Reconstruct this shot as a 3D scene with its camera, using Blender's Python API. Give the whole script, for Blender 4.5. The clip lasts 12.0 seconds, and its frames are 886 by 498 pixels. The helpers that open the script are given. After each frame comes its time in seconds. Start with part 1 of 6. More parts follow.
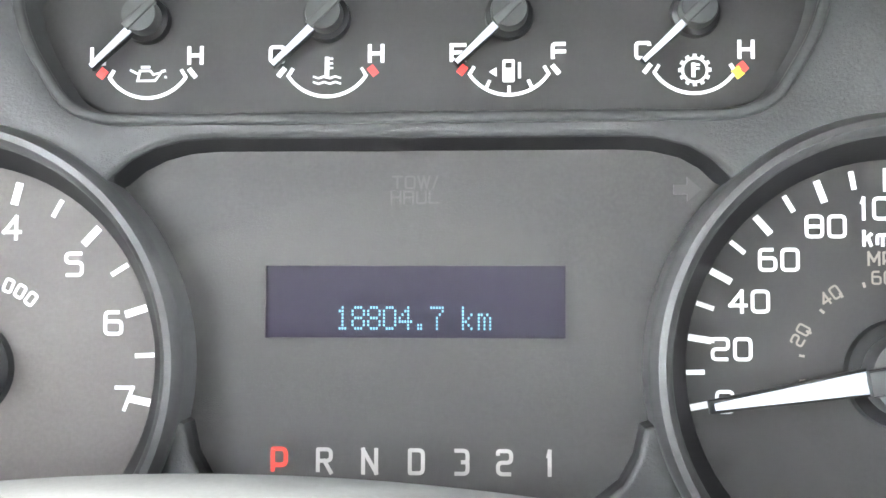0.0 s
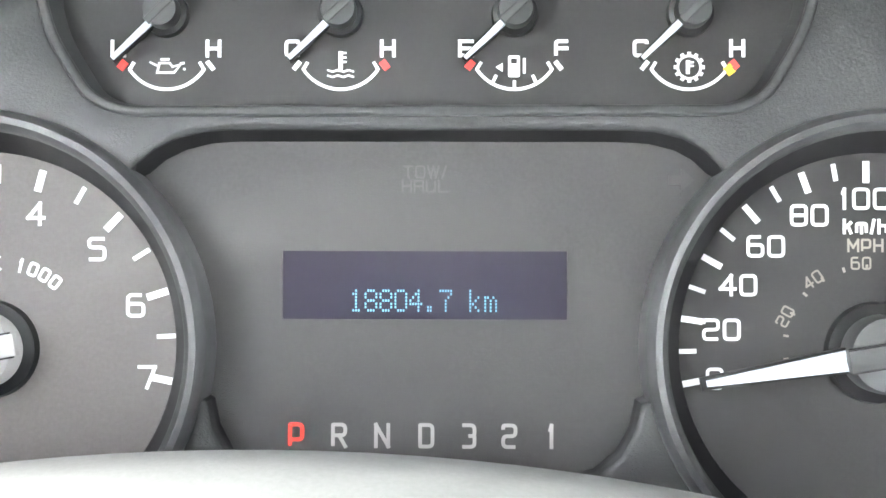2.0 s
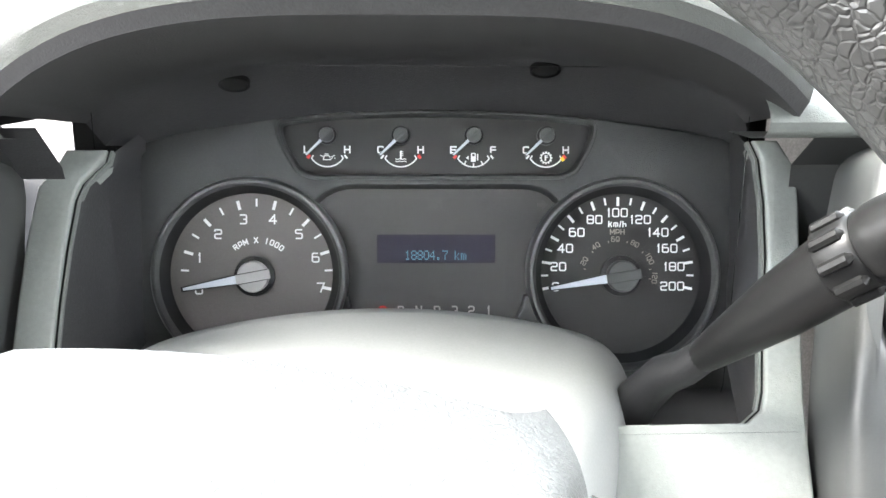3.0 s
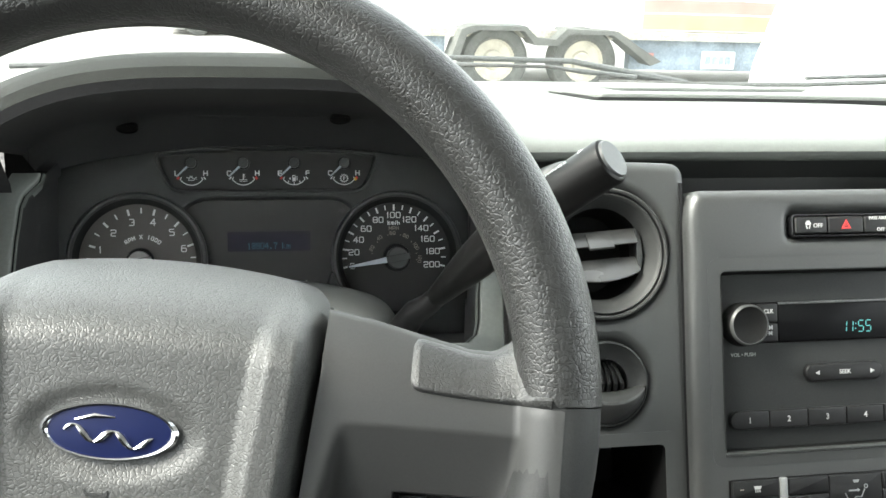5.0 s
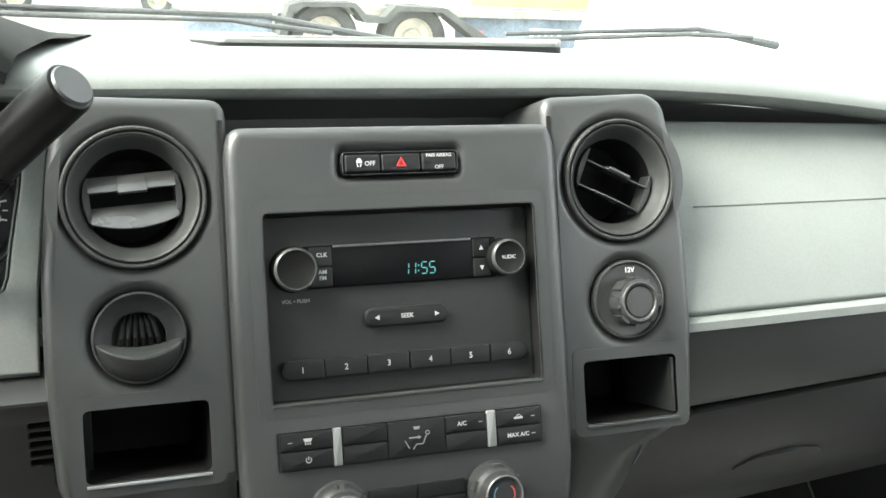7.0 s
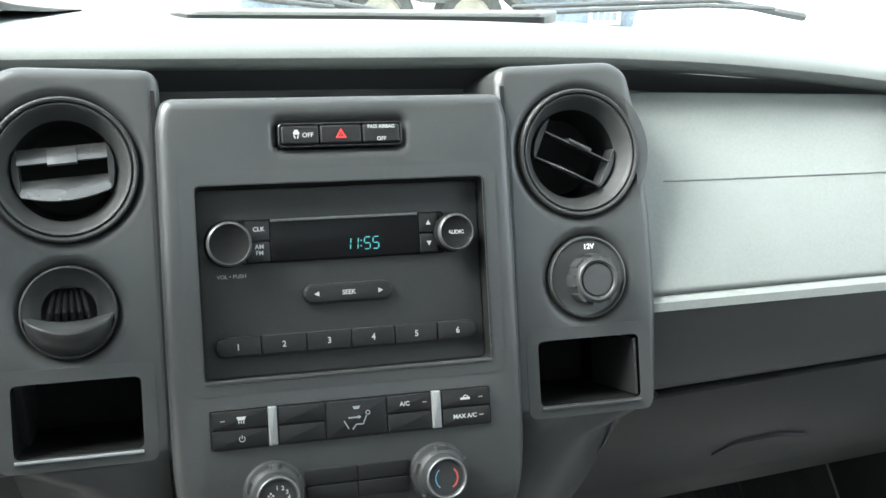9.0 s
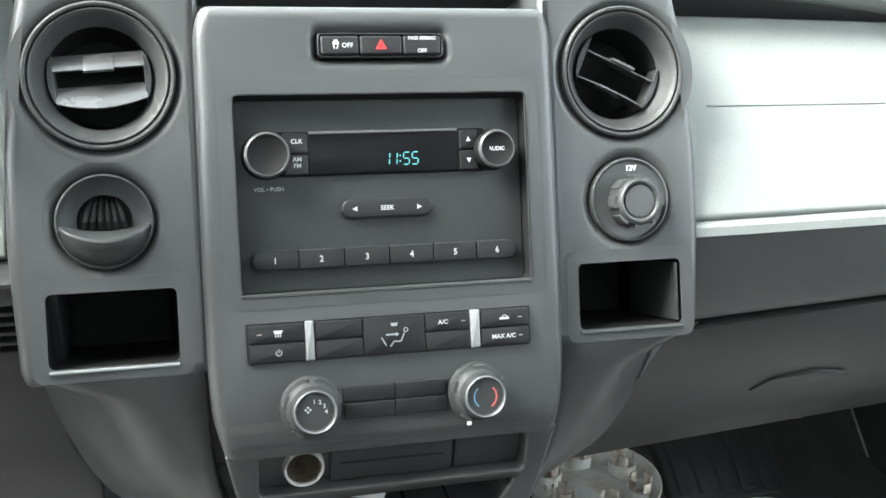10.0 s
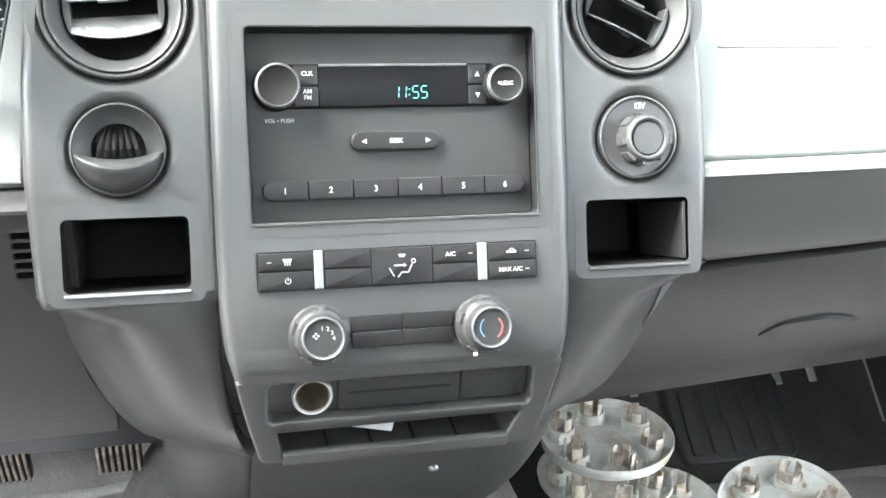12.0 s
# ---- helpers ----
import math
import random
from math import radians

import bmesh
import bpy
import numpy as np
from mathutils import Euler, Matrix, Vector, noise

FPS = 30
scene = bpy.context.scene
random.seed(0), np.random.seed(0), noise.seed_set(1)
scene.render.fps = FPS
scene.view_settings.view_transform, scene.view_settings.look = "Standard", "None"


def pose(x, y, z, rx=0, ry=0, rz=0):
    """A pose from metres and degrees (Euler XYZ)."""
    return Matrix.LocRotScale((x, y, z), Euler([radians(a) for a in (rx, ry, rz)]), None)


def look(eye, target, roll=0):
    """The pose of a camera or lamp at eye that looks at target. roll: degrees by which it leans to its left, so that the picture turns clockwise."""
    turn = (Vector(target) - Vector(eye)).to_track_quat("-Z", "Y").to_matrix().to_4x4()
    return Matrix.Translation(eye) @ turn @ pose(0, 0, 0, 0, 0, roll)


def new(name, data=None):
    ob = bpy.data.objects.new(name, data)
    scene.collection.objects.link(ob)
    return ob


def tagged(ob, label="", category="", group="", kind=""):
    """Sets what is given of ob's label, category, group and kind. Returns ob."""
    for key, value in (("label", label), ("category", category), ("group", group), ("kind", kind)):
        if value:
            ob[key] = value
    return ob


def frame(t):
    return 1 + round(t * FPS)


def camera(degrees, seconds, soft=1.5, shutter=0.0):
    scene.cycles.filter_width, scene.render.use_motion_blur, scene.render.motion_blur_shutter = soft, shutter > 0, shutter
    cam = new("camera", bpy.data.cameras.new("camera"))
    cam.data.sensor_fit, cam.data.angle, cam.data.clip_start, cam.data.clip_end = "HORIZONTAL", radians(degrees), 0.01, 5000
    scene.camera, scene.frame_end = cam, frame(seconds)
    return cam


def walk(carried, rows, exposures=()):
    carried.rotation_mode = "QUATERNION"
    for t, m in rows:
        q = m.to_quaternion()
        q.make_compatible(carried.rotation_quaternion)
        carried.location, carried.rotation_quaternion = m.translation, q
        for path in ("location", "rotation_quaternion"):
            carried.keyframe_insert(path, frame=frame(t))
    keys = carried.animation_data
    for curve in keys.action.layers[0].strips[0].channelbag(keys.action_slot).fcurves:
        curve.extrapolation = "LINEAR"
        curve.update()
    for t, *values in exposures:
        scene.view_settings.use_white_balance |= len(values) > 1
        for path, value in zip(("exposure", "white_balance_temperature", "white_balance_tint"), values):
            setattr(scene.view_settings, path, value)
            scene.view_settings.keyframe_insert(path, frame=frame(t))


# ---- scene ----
cam = camera(45.6, 12.0)
PATH = [
    (0, (0.0491, 0.0353, 1.3525), (-0.0229, 1.9848, 0.9120), -0.77),
    (0.5, (0.0409, 0.0384, 1.3533), (0.0534, 1.9790, 0.8698), 0.52),
    (1, (0.0427, 0.0378, 1.3524), (0.0430, 1.9792, 0.8717), -0.02),
    (1.5, (0.0385, 0.0377, 1.3526), (0.0531, 1.9773, 0.8652), -0.31),
    (2, (0.0381, 0.0238, 1.3590), (0.0475, 1.9609, 0.8615), -0.10),
    (2.1, (0.0388, 0.0038, 1.3674), (0.0465, 1.9348, 0.8467), -0.20),
    (2.5, (0.0321, -0.1109, 1.4155), (0.0797, 1.7978, 0.8201), 0.17),
    (2.7, (0.0263, -0.1861, 1.4424), (0.0892, 1.7194, 0.8380), 0.19),
    (4.3, (-0.0672, -0.5096, 1.4896), (0.2446, 1.3752, 0.8978), 2.77),
    (4.5, (-0.0498, -0.5185, 1.4950), (0.2578, 1.3691, 0.9101), 2.12),
    (5, (0.0062, -0.5497, 1.5066), (0.3999, 1.3390, 0.9793), 1.90),
    (5.5, (0.0578, -0.5617, 1.5026), (0.5495, 1.3077, 0.9890), 1.97),
    (6, (0.1048, -0.5630, 1.4908), (0.7074, 1.2627, 0.9395), 1.40),
    (6.5, (0.1579, -0.5601, 1.4865), (0.8262, 1.2346, 0.9103), 1.87),
    (7, (0.2159, -0.5670, 1.4784), (0.8797, 1.2369, 0.9260), 2.55),
    (7.5, (0.2613, -0.5851, 1.4765), (0.9640, 1.2073, 0.9347), 3.00),
    (7.7, (0.2795, -0.5843, 1.4836), (1.0166, 1.1857, 0.9146), 2.91),
    (9.3, (0.2985, -0.5695, 1.4595), (0.8256, 1.2687, 0.8734), 1.68),
    (9.5, (0.2834, -0.5730, 1.4382), (0.8270, 1.2726, 0.8920), 2.03),
    (10, (0.2848, -0.5667, 1.4268), (0.8025, 1.2600, 0.7983), 2.06),
    (10.5, (0.3013, -0.5653, 1.4156), (0.7518, 1.2305, 0.6593), 1.57),
    (11, (0.2963, -0.5532, 1.4042), (0.7435, 1.1675, 0.4883), 2.38),
    (11.2, (0.2939, -0.5570, 1.3989), (0.7414, 1.1526, 0.4625), 2.70),
    (11.5, (0.2902, -0.5559, 1.3949), (0.7512, 1.1576, 0.4722), 2.84),
    (12, (0.2918, -0.5875, 1.3985), (0.7627, 1.2409, 0.7386), 2.08),
]
EXPOSURES = [(0.0, 5.86, 6600, 10), (2.0, 5.83, 6600, 10), (2.7, 5.15, 6550, 10), (4.3, 3.2, 6700, 5), (5.5, 3.0, 6700, 3), (7.7, 2.95, 6550, 2), (9.5, 3.0, 6150, 2), (10.0, 3.65, 6300, 4), (10.5, 4.1, 6450, 7), (11.0, 4.3, 6550, 10), (11.6, 4.47, 6550, 10), (12.0, 4.72, 6400, 7)]
walk(cam, [(t, look(eye, target, roll)) for t, eye, target, roll in PATH], EXPOSURES)

# ---- light: bright overcast daylight through the glass ----
world = bpy.data.worlds.new("overcast_sky")
scene.world = world
world.use_nodes = True
wn = world.node_tree
sky = wn.nodes.new("ShaderNodeTexSky")
sky.sky_type = "NISHITA"
sky.sun_disc = False
sky.sun_elevation = radians(45)
sky.sun_rotation = radians(281)
haze = wn.nodes.new("ShaderNodeHueSaturation")
haze.inputs["Saturation"].default_value = 0.22
wn.links.new(sky.outputs[0], haze.inputs["Color"])
wn.links.new(haze.outputs[0], wn.nodes["Background"].inputs["Color"])
wn.nodes["Background"].inputs["Strength"].default_value = 0.18
sun_data = bpy.data.lights.new("sun", "SUN")
sun_data.energy, sun_data.angle, sun_data.color = 1.5, radians(30), (1.0, 0.97, 0.93)
sun = new("sun", sun_data)
sun.matrix_world = look((-16, -2, 17), (0.1, 0, 1.1))


# ---- materials ----
def material(name, color, rough=0.5, metal=0.0, grain=0.0, bump=0.0, bump_scale=400.0, style="noise", dirt=0.0, dirt_scale=9.0, emit=None, power=0.0, coat=0.0, spec=0.5, crease_shade=0.0, stain=None):
    """A painted, moulded or metal surface: colour varied at two scales, with a fine relief; leather creases carry shade
    in their colour.
    """
    m = bpy.data.materials.new(name)
    m.use_nodes = True
    nt = m.node_tree
    b = nt.nodes["Principled BSDF"]
    b.inputs["Roughness"].default_value = rough
    b.inputs["Metallic"].default_value = metal
    b.inputs["Base Color"].default_value = (*color, 1)
    b.inputs["Coat Weight"].default_value = coat
    b.inputs["Specular IOR Level"].default_value = spec
    tc = nt.nodes.new("ShaderNodeTexCoord")
    if grain or dirt:
        fine = nt.nodes.new("ShaderNodeTexNoise")
        fine.inputs["Scale"].default_value = bump_scale * 0.6
        broad = nt.nodes.new("ShaderNodeTexNoise")
        broad.inputs["Scale"].default_value = dirt_scale
        broad.inputs["Detail"].default_value = 6
        broad.inputs["Roughness"].default_value = 0.65
        for n in (fine, broad):
            nt.links.new(tc.outputs["Object"], n.inputs["Vector"])
        r1 = nt.nodes.new("ShaderNodeMapRange")
        r1.inputs["From Min"].default_value, r1.inputs["From Max"].default_value = 0.3, 0.7
        r1.inputs["To Min"].default_value, r1.inputs["To Max"].default_value = 1 - grain, 1 + grain
        nt.links.new(fine.outputs["Fac"], r1.inputs["Value"])
        r2 = nt.nodes.new("ShaderNodeMapRange")
        r2.inputs["From Min"].default_value, r2.inputs["From Max"].default_value = 0.35, 0.7
        r2.inputs["To Min"].default_value, r2.inputs["To Max"].default_value = 1 - dirt, 1 + dirt
        nt.links.new(broad.outputs["Fac"], r2.inputs["Value"])
        k = nt.nodes.new("ShaderNodeMath")
        k.operation = "MULTIPLY"
        nt.links.new(r1.outputs[0], k.inputs[0])
        nt.links.new(r2.outputs[0], k.inputs[1])
        v = nt.nodes.new("ShaderNodeVectorMath")
        v.operation = "SCALE"
        v.inputs[0].default_value = color
        nt.links.new(k.outputs[0], v.inputs["Scale"])
        nt.links.new(v.outputs[0], b.inputs["Base Color"])
        if stain:
            blot = nt.nodes.new("ShaderNodeTexNoise")
            blot.inputs["Scale"].default_value = dirt_scale * 1.3
            blot.inputs["Detail"].default_value = 5
            nt.links.new(tc.outputs["Object"], blot.inputs["Vector"])
            r4 = nt.nodes.new("ShaderNodeMapRange")
            r4.inputs["From Min"].default_value, r4.inputs["From Max"].default_value = 0.48, 0.68
            nt.links.new(blot.outputs["Fac"], r4.inputs["Value"])
            tint = nt.nodes.new("ShaderNodeMix")
            tint.data_type = "RGBA"
            tint.inputs[7].default_value = (*stain, 1)
            nt.links.new(r4.outputs[0], tint.inputs["Factor"])
            nt.links.new(v.outputs[0], tint.inputs[6])
            nt.links.new(tint.outputs[2], b.inputs["Base Color"])
        r3 = nt.nodes.new("ShaderNodeMapRange")
        r3.inputs["To Min"].default_value, r3.inputs["To Max"].default_value = max(0.05, rough - 0.08), min(1, rough + 0.08)
        nt.links.new(broad.outputs["Fac"], r3.inputs["Value"])
        nt.links.new(r3.outputs[0], b.inputs["Roughness"])
    if bump:
        if style == "leather":
            t = nt.nodes.new("ShaderNodeTexVoronoi")
            t.feature = "DISTANCE_TO_EDGE"
            warp = nt.nodes.new("ShaderNodeTexNoise")
            warp.inputs["Scale"].default_value = bump_scale * 0.5
            mix = nt.nodes.new("ShaderNodeMix")
            mix.data_type = "VECTOR"
            mix.inputs["Factor"].default_value = 0.0032
            nt.links.new(tc.outputs["Object"], warp.inputs["Vector"])
            nt.links.new(tc.outputs["Object"], mix.inputs[4])
            nt.links.new(warp.outputs["Color"], mix.inputs[5])
            nt.links.new(mix.outputs[1], t.inputs["Vector"])
            t.inputs["Scale"].default_value = bump_scale
            clampn = nt.nodes.new("ShaderNodeMapRange")
            clampn.inputs["From Max"].default_value = 0.16
            nt.links.new(t.outputs["Distance"], clampn.inputs["Value"])
            h = clampn.outputs[0]
            # The creases' own shade, multiplied into the base colour.
            crease = nt.nodes.new("ShaderNodeMapRange")
            crease.inputs["To Min"].default_value, crease.inputs["To Max"].default_value = 1 - crease_shade, 1.0 + 0.2 * crease_shade
            nt.links.new(h, crease.inputs["Value"])
            tone = nt.nodes.new("ShaderNodeVectorMath")
            tone.operation = "SCALE"
            nt.links.new(v.outputs[0], tone.inputs[0])
            nt.links.new(crease.outputs[0], tone.inputs["Scale"])
            nt.links.new(tone.outputs[0], b.inputs["Base Color"])
        else:
            t = nt.nodes.new("ShaderNodeTexNoise")
            t.inputs["Scale"].default_value = bump_scale
            t.inputs["Detail"].default_value = 3
            nt.links.new(tc.outputs["Object"], t.inputs["Vector"])
            h = t.outputs["Fac"]
        bp = nt.nodes.new("ShaderNodeBump")
        bp.inputs["Strength"].default_value = bump
        bp.inputs["Distance"].default_value = 0.6 / bump_scale
        nt.links.new(h, bp.inputs["Height"])
        nt.links.new(bp.outputs[0], b.inputs["Normal"])
    if emit:
        b.inputs["Emission Color"].default_value = (*emit, 1)
        b.inputs["Emission Strength"].default_value = power
    return m


def glass_material(name, tint=(0.97, 1.0, 0.98), ior=1.45):
    m = bpy.data.materials.new(name)
    m.use_nodes = True
    b = m.node_tree.nodes["Principled BSDF"]
    b.inputs["Base Color"].default_value = (*tint, 1)
    b.inputs["Roughness"].default_value = 0.0
    b.inputs["IOR"].default_value = ior
    b.inputs["Transmission Weight"].default_value = 1.0
    return m


DARK = material("charcoal_plastic", (0.026, 0.027, 0.027), 0.5, spec=0.3, grain=0.12, bump=0.25, bump_scale=1400, dirt=0.10)
GREY = material("grey_moulded_plastic", (0.034, 0.0354, 0.0346), 0.42, spec=0.62, grain=0.06, bump=0.12, bump_scale=1800, dirt=0.06)
STACK = material("dark_grey_plastic", (0.031, 0.0322, 0.0318), 0.42, spec=0.62, grain=0.08, bump=0.15, bump_scale=1600, dirt=0.08)
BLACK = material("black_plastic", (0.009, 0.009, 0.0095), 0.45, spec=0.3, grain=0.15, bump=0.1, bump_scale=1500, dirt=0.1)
HOUSING = material("grained_bezel_plastic", (0.036, 0.0371, 0.0367), 0.45, spec=0.35, grain=0.1, bump=0.28, bump_scale=1500, dirt=0.08)
RINGSKIN = material("satin_dial_ring_plastic", (0.048, 0.049, 0.049), 0.34, spec=0.55, grain=0.1, bump=0.12, bump_scale=1600, dirt=0.06)
RADIOFACE = material("radio_face_plastic", (0.026, 0.027, 0.027), 0.5, spec=0.25, grain=0.1, bump=0.15, bump_scale=1600, dirt=0.1)
# Blacker than the fascia: shade inside pockets and recesses put into colour.
WELL = material("dull_black_and_well_shade", (0.008, 0.008, 0.008), 0.7, spec=0.12, grain=0.15, bump=0.1, bump_scale=1200, dirt=0.15)
GLOSS = material("gloss_black_plastic", (0.008, 0.008, 0.009), 0.18)
VANE = material("vent_vane_plastic", (0.05, 0.05, 0.05), 0.26, spec=0.7, grain=0.05, dirt=0.05)
VENTRIM = material("dull_vent_rim_plastic", (0.032, 0.033, 0.0325), 0.55, spec=0.3, grain=0.08, bump=0.1, bump_scale=1500, dirt=0.08)
LABEL = material("worn_white_print", (0.42, 0.42, 0.42), 0.5)
# STACK's plastic made darker: shade low on the dashboard put into the colour.
LOWER = material("shaded_lower_panel_plastic", (0.0165, 0.0171, 0.0168), 0.42, spec=0.5, grain=0.1, bump=0.15, bump_scale=1600, dirt=0.1)
LEVER = material("black_lever_plastic", (0.0055, 0.0055, 0.0055), 0.34, spec=0.14, grain=0.08, bump=0.08, bump_scale=1500, dirt=0.1)
SILVERBAR = material("matt_silver_plastic", (0.22, 0.225, 0.225), 0.5, metal=0.2, grain=0.04, dirt=0.04)
BRIGHTRING = material("brushed_bright_metal", (0.47, 0.46, 0.44), 0.42, metal=0.35, grain=0.05, dirt=0.08)
COLDPRINT = material("pale_blue_print", (0.12, 0.27, 0.42), 0.5)
WARMPRINT = material("dull_red_print", (0.42, 0.07, 0.06), 0.5)
MIDPRINT = material("grey_print", (0.34, 0.34, 0.33), 0.5)
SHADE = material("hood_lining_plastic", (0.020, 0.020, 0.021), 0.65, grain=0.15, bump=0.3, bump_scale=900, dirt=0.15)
PAD = material("grey_green_soft_vinyl", (0.175, 0.187, 0.178), 0.55, grain=0.05, bump=0.14, bump_scale=700, style="leather", dirt=0.05)
PADTOP = material("dash_pad_vinyl", (0.112, 0.121, 0.114), 0.5, grain=0.06, bump=0.2, bump_scale=700, style="leather", dirt=0.06)
LEATHER = material("dark_grained_rim_skin", (0.016, 0.016, 0.0155), 0.38, spec=0.55, crease_shade=0.16, grain=0.1, bump=0.23, bump_scale=450, style="leather", dirt=0.12)
HUBSKIN = material("grey_grained_hub_skin", (0.058, 0.059, 0.0573), 0.42, spec=0.5, crease_shade=0.30, grain=0.08, bump=0.21, bump_scale=500, style="leather", dirt=0.06)
PADSKIN = material("dark_grey_thumb_rest_skin", (0.033, 0.0335, 0.033), 0.42, spec=0.5, crease_shade=0.22, grain=0.1, bump=0.25, bump_scale=500, style="leather", dirt=0.08)
SPOKE = material("smooth_grey_spoke_plastic", (0.038, 0.0385, 0.038), 0.45, spec=0.4, grain=0.06, bump=0.1, bump_scale=1800, dirt=0.06)
DIAL = material("dial_sheet", (0.022, 0.0207, 0.020), 0.6, grain=0.1, bump=0.1, bump_scale=2000, dirt=0.08)
PANEL = material("message_panel_sheet", (0.034, 0.0328, 0.0315), 0.6, grain=0.12, bump=0.15, bump_scale=2000, dirt=0.1)
WHITE = material("white_print", (0.80, 0.80, 0.80), 0.5, emit=(0.8, 0.8, 0.8), power=0.0)
DIMWHITE = material("dim_print", (0.27, 0.24, 0.21), 0.5)
GEARPRINT = material("pale_gear_print", (0.36, 0.345, 0.325), 0.5)
FAINT = material("unlit_lamp_print", (0.052, 0.0495, 0.047), 0.5)
RED = material("red_print", (0.75, 0.05, 0.04), 0.5)
YELLOW = material("yellow_print", (0.85, 0.55, 0.03), 0.5)
REDLIT = material("lit_red_letter", (0.22, 0.01, 0.006), 0.5, emit=(1.0, 0.05, 0.02), power=0.021)
NEEDLE = material("white_needle", (0.48, 0.51, 0.56), 0.35)
LCD = material("odometer_glass", (0.010, 0.007, 0.019), 0.45, spec=0.2)
LCDINK = material("odometer_digits", (0.1, 0.3, 0.4), 0.5, emit=(0.25, 0.62, 0.85), power=0.007)
CLOCKINK = material("clock_digits", (0.1, 0.4, 0.4), 0.5, emit=(0.25, 0.85, 0.85), power=0.010)
CHROME = material("chrome", (0.78, 0.79, 0.80), 0.16, metal=1.0)
SATIN = material("satin_silver", (0.36, 0.37, 0.38), 0.35, metal=0.6)
KNOBRING = material("worn_silver_knob_ring", (0.12, 0.123, 0.125), 0.4, metal=0.4, grain=0.1, bump=0.1, bump_scale=900, dirt=0.2, dirt_scale=60)
EMBLEM = material("emblem_blue_enamel", (0.005, 0.009, 0.045), 0.35, spec=0.2)
BRASS = material("socket_metal", (0.42, 0.38, 0.30), 0.35, metal=0.9, grain=0.2, dirt=0.25, bump_scale=600)
RUBBER = material("grey_floor_rubber", (0.32, 0.305, 0.296), 0.40, grain=0.15, bump=0.35, bump_scale=700, dirt=0.30, dirt_scale=7)
HUMP = material("grained_black_floor_vinyl", (0.19, 0.187, 0.181), 0.30, grain=0.2, bump=0.9, bump_scale=420, style="leather", dirt=0.34, dirt_scale=16)
CAPS = material("dusty_silver_cap_plastic", (0.70, 0.71, 0.67), 0.5, spec=0.35, grain=0.05, bump=0.08, bump_scale=500, dirt=0.16, dirt_scale=22, stain=(0.50, 0.42, 0.33))
TABS = material("dusty_cream_clip_plastic", (0.68, 0.62, 0.54), 0.6, grain=0.1, bump=0.2, bump_scale=500, dirt=0.3, dirt_scale=40, stain=(0.30, 0.22, 0.15))
TREAD = material("worn_pedal_tread_rubber", (0.36, 0.31, 0.26), 0.5, grain=0.15, bump=0.2, bump_scale=500, dirt=0.35, dirt_scale=40, stain=(0.12, 0.10, 0.08))
PAPER = material("white_paper", (0.78, 0.78, 0.76), 0.7, grain=0.03)
HOOD = material("dark_grained_hood_vinyl", (0.018, 0.0195, 0.018), 0.7, spec=0.08, grain=0.06, bump=0.2, bump_scale=700, style="leather", dirt=0.06)
COVER = material("grey_column_plastic", (0.205, 0.209, 0.202), 0.5, spec=0.35, grain=0.05, bump=0.1, bump_scale=1500, dirt=0.05)
HEADLINER = material("grey_headliner", (0.62, 0.62, 0.60), 0.9, grain=0.1, bump=0.4, bump_scale=500, dirt=0.05)
SEATCLOTH = material("grey_seat_vinyl", (0.07, 0.07, 0.07), 0.6, grain=0.1, bump=0.5, bump_scale=300, style="leather", dirt=0.08)
# Lighter than DIAL: the reflected light over this dial put into its colour.
TACHVEIL = material("veiled_dial_sheet", (0.110, 0.100, 0.093), 0.6, grain=0.08, bump=0.1, bump_scale=2000, dirt=0.08)
GLASS = glass_material("windscreen_glass")
LENS = glass_material("coated_lens_plastic", (1, 1, 1), 1.13)
# Black raised to grey: windscreen haze put into the wiper colour.
WIPER = material("hazed_wiper_black", (0.08, 0.08, 0.08), 0.6, grain=0.2, dirt=0.2)
BODYWHITE = material("white_car_paint", (0.78, 0.79, 0.78), 0.25, grain=0.02, dirt=0.05, dirt_scale=2, coat=0.5)
GROUND = material("pale_dusty_yard", (0.22, 0.21, 0.20), 0.9, grain=0.15, bump=0.4, bump_scale=30, dirt=0.2, dirt_scale=0.6)
# The blue is lifted paler for glare in the windscreen.
TRAILER = material("faded_hazed_trailer_blue", (0.24, 0.29, 0.35), 0.6, grain=0.2, bump=0.2, bump_scale=60, dirt=0.4, dirt_scale=2.2)
RUSTY = material("weathered_bed_edge", (0.42, 0.39, 0.33), 0.8, grain=0.25, bump=0.3, bump_scale=50, dirt=0.4, dirt_scale=3)
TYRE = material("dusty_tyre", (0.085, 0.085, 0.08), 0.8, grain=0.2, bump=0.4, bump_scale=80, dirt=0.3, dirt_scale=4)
WHEELPAINT = material("cream_wheel_paint", (0.50, 0.46, 0.38), 0.6, grain=0.1, dirt=0.25, dirt_scale=5)
BOXWHITE = material("white_box_paint", (0.75, 0.75, 0.73), 0.5, grain=0.04, dirt=0.1, dirt_scale=1.5)
# Stripe colours are washed out: haze in the windscreen put into the paint.
ORANGE = material("hazed_orange_paint", (0.64, 0.36, 0.18), 0.5, grain=0.05, dirt=0.15, dirt_scale=2)
REDPAINT = material("hazed_red_paint", (0.56, 0.22, 0.19), 0.5, grain=0.05, dirt=0.15, dirt_scale=2)
SKYPAINT = material("pale_blue_panel_paint", (0.35, 0.55, 0.72), 0.5, grain=0.05, dirt=0.1, dirt_scale=2)
CONCRETE = material("pale_wall_render", (0.60, 0.58, 0.54), 0.9, grain=0.1, bump=0.2, bump_scale=20, dirt=0.12, dirt_scale=0.5)
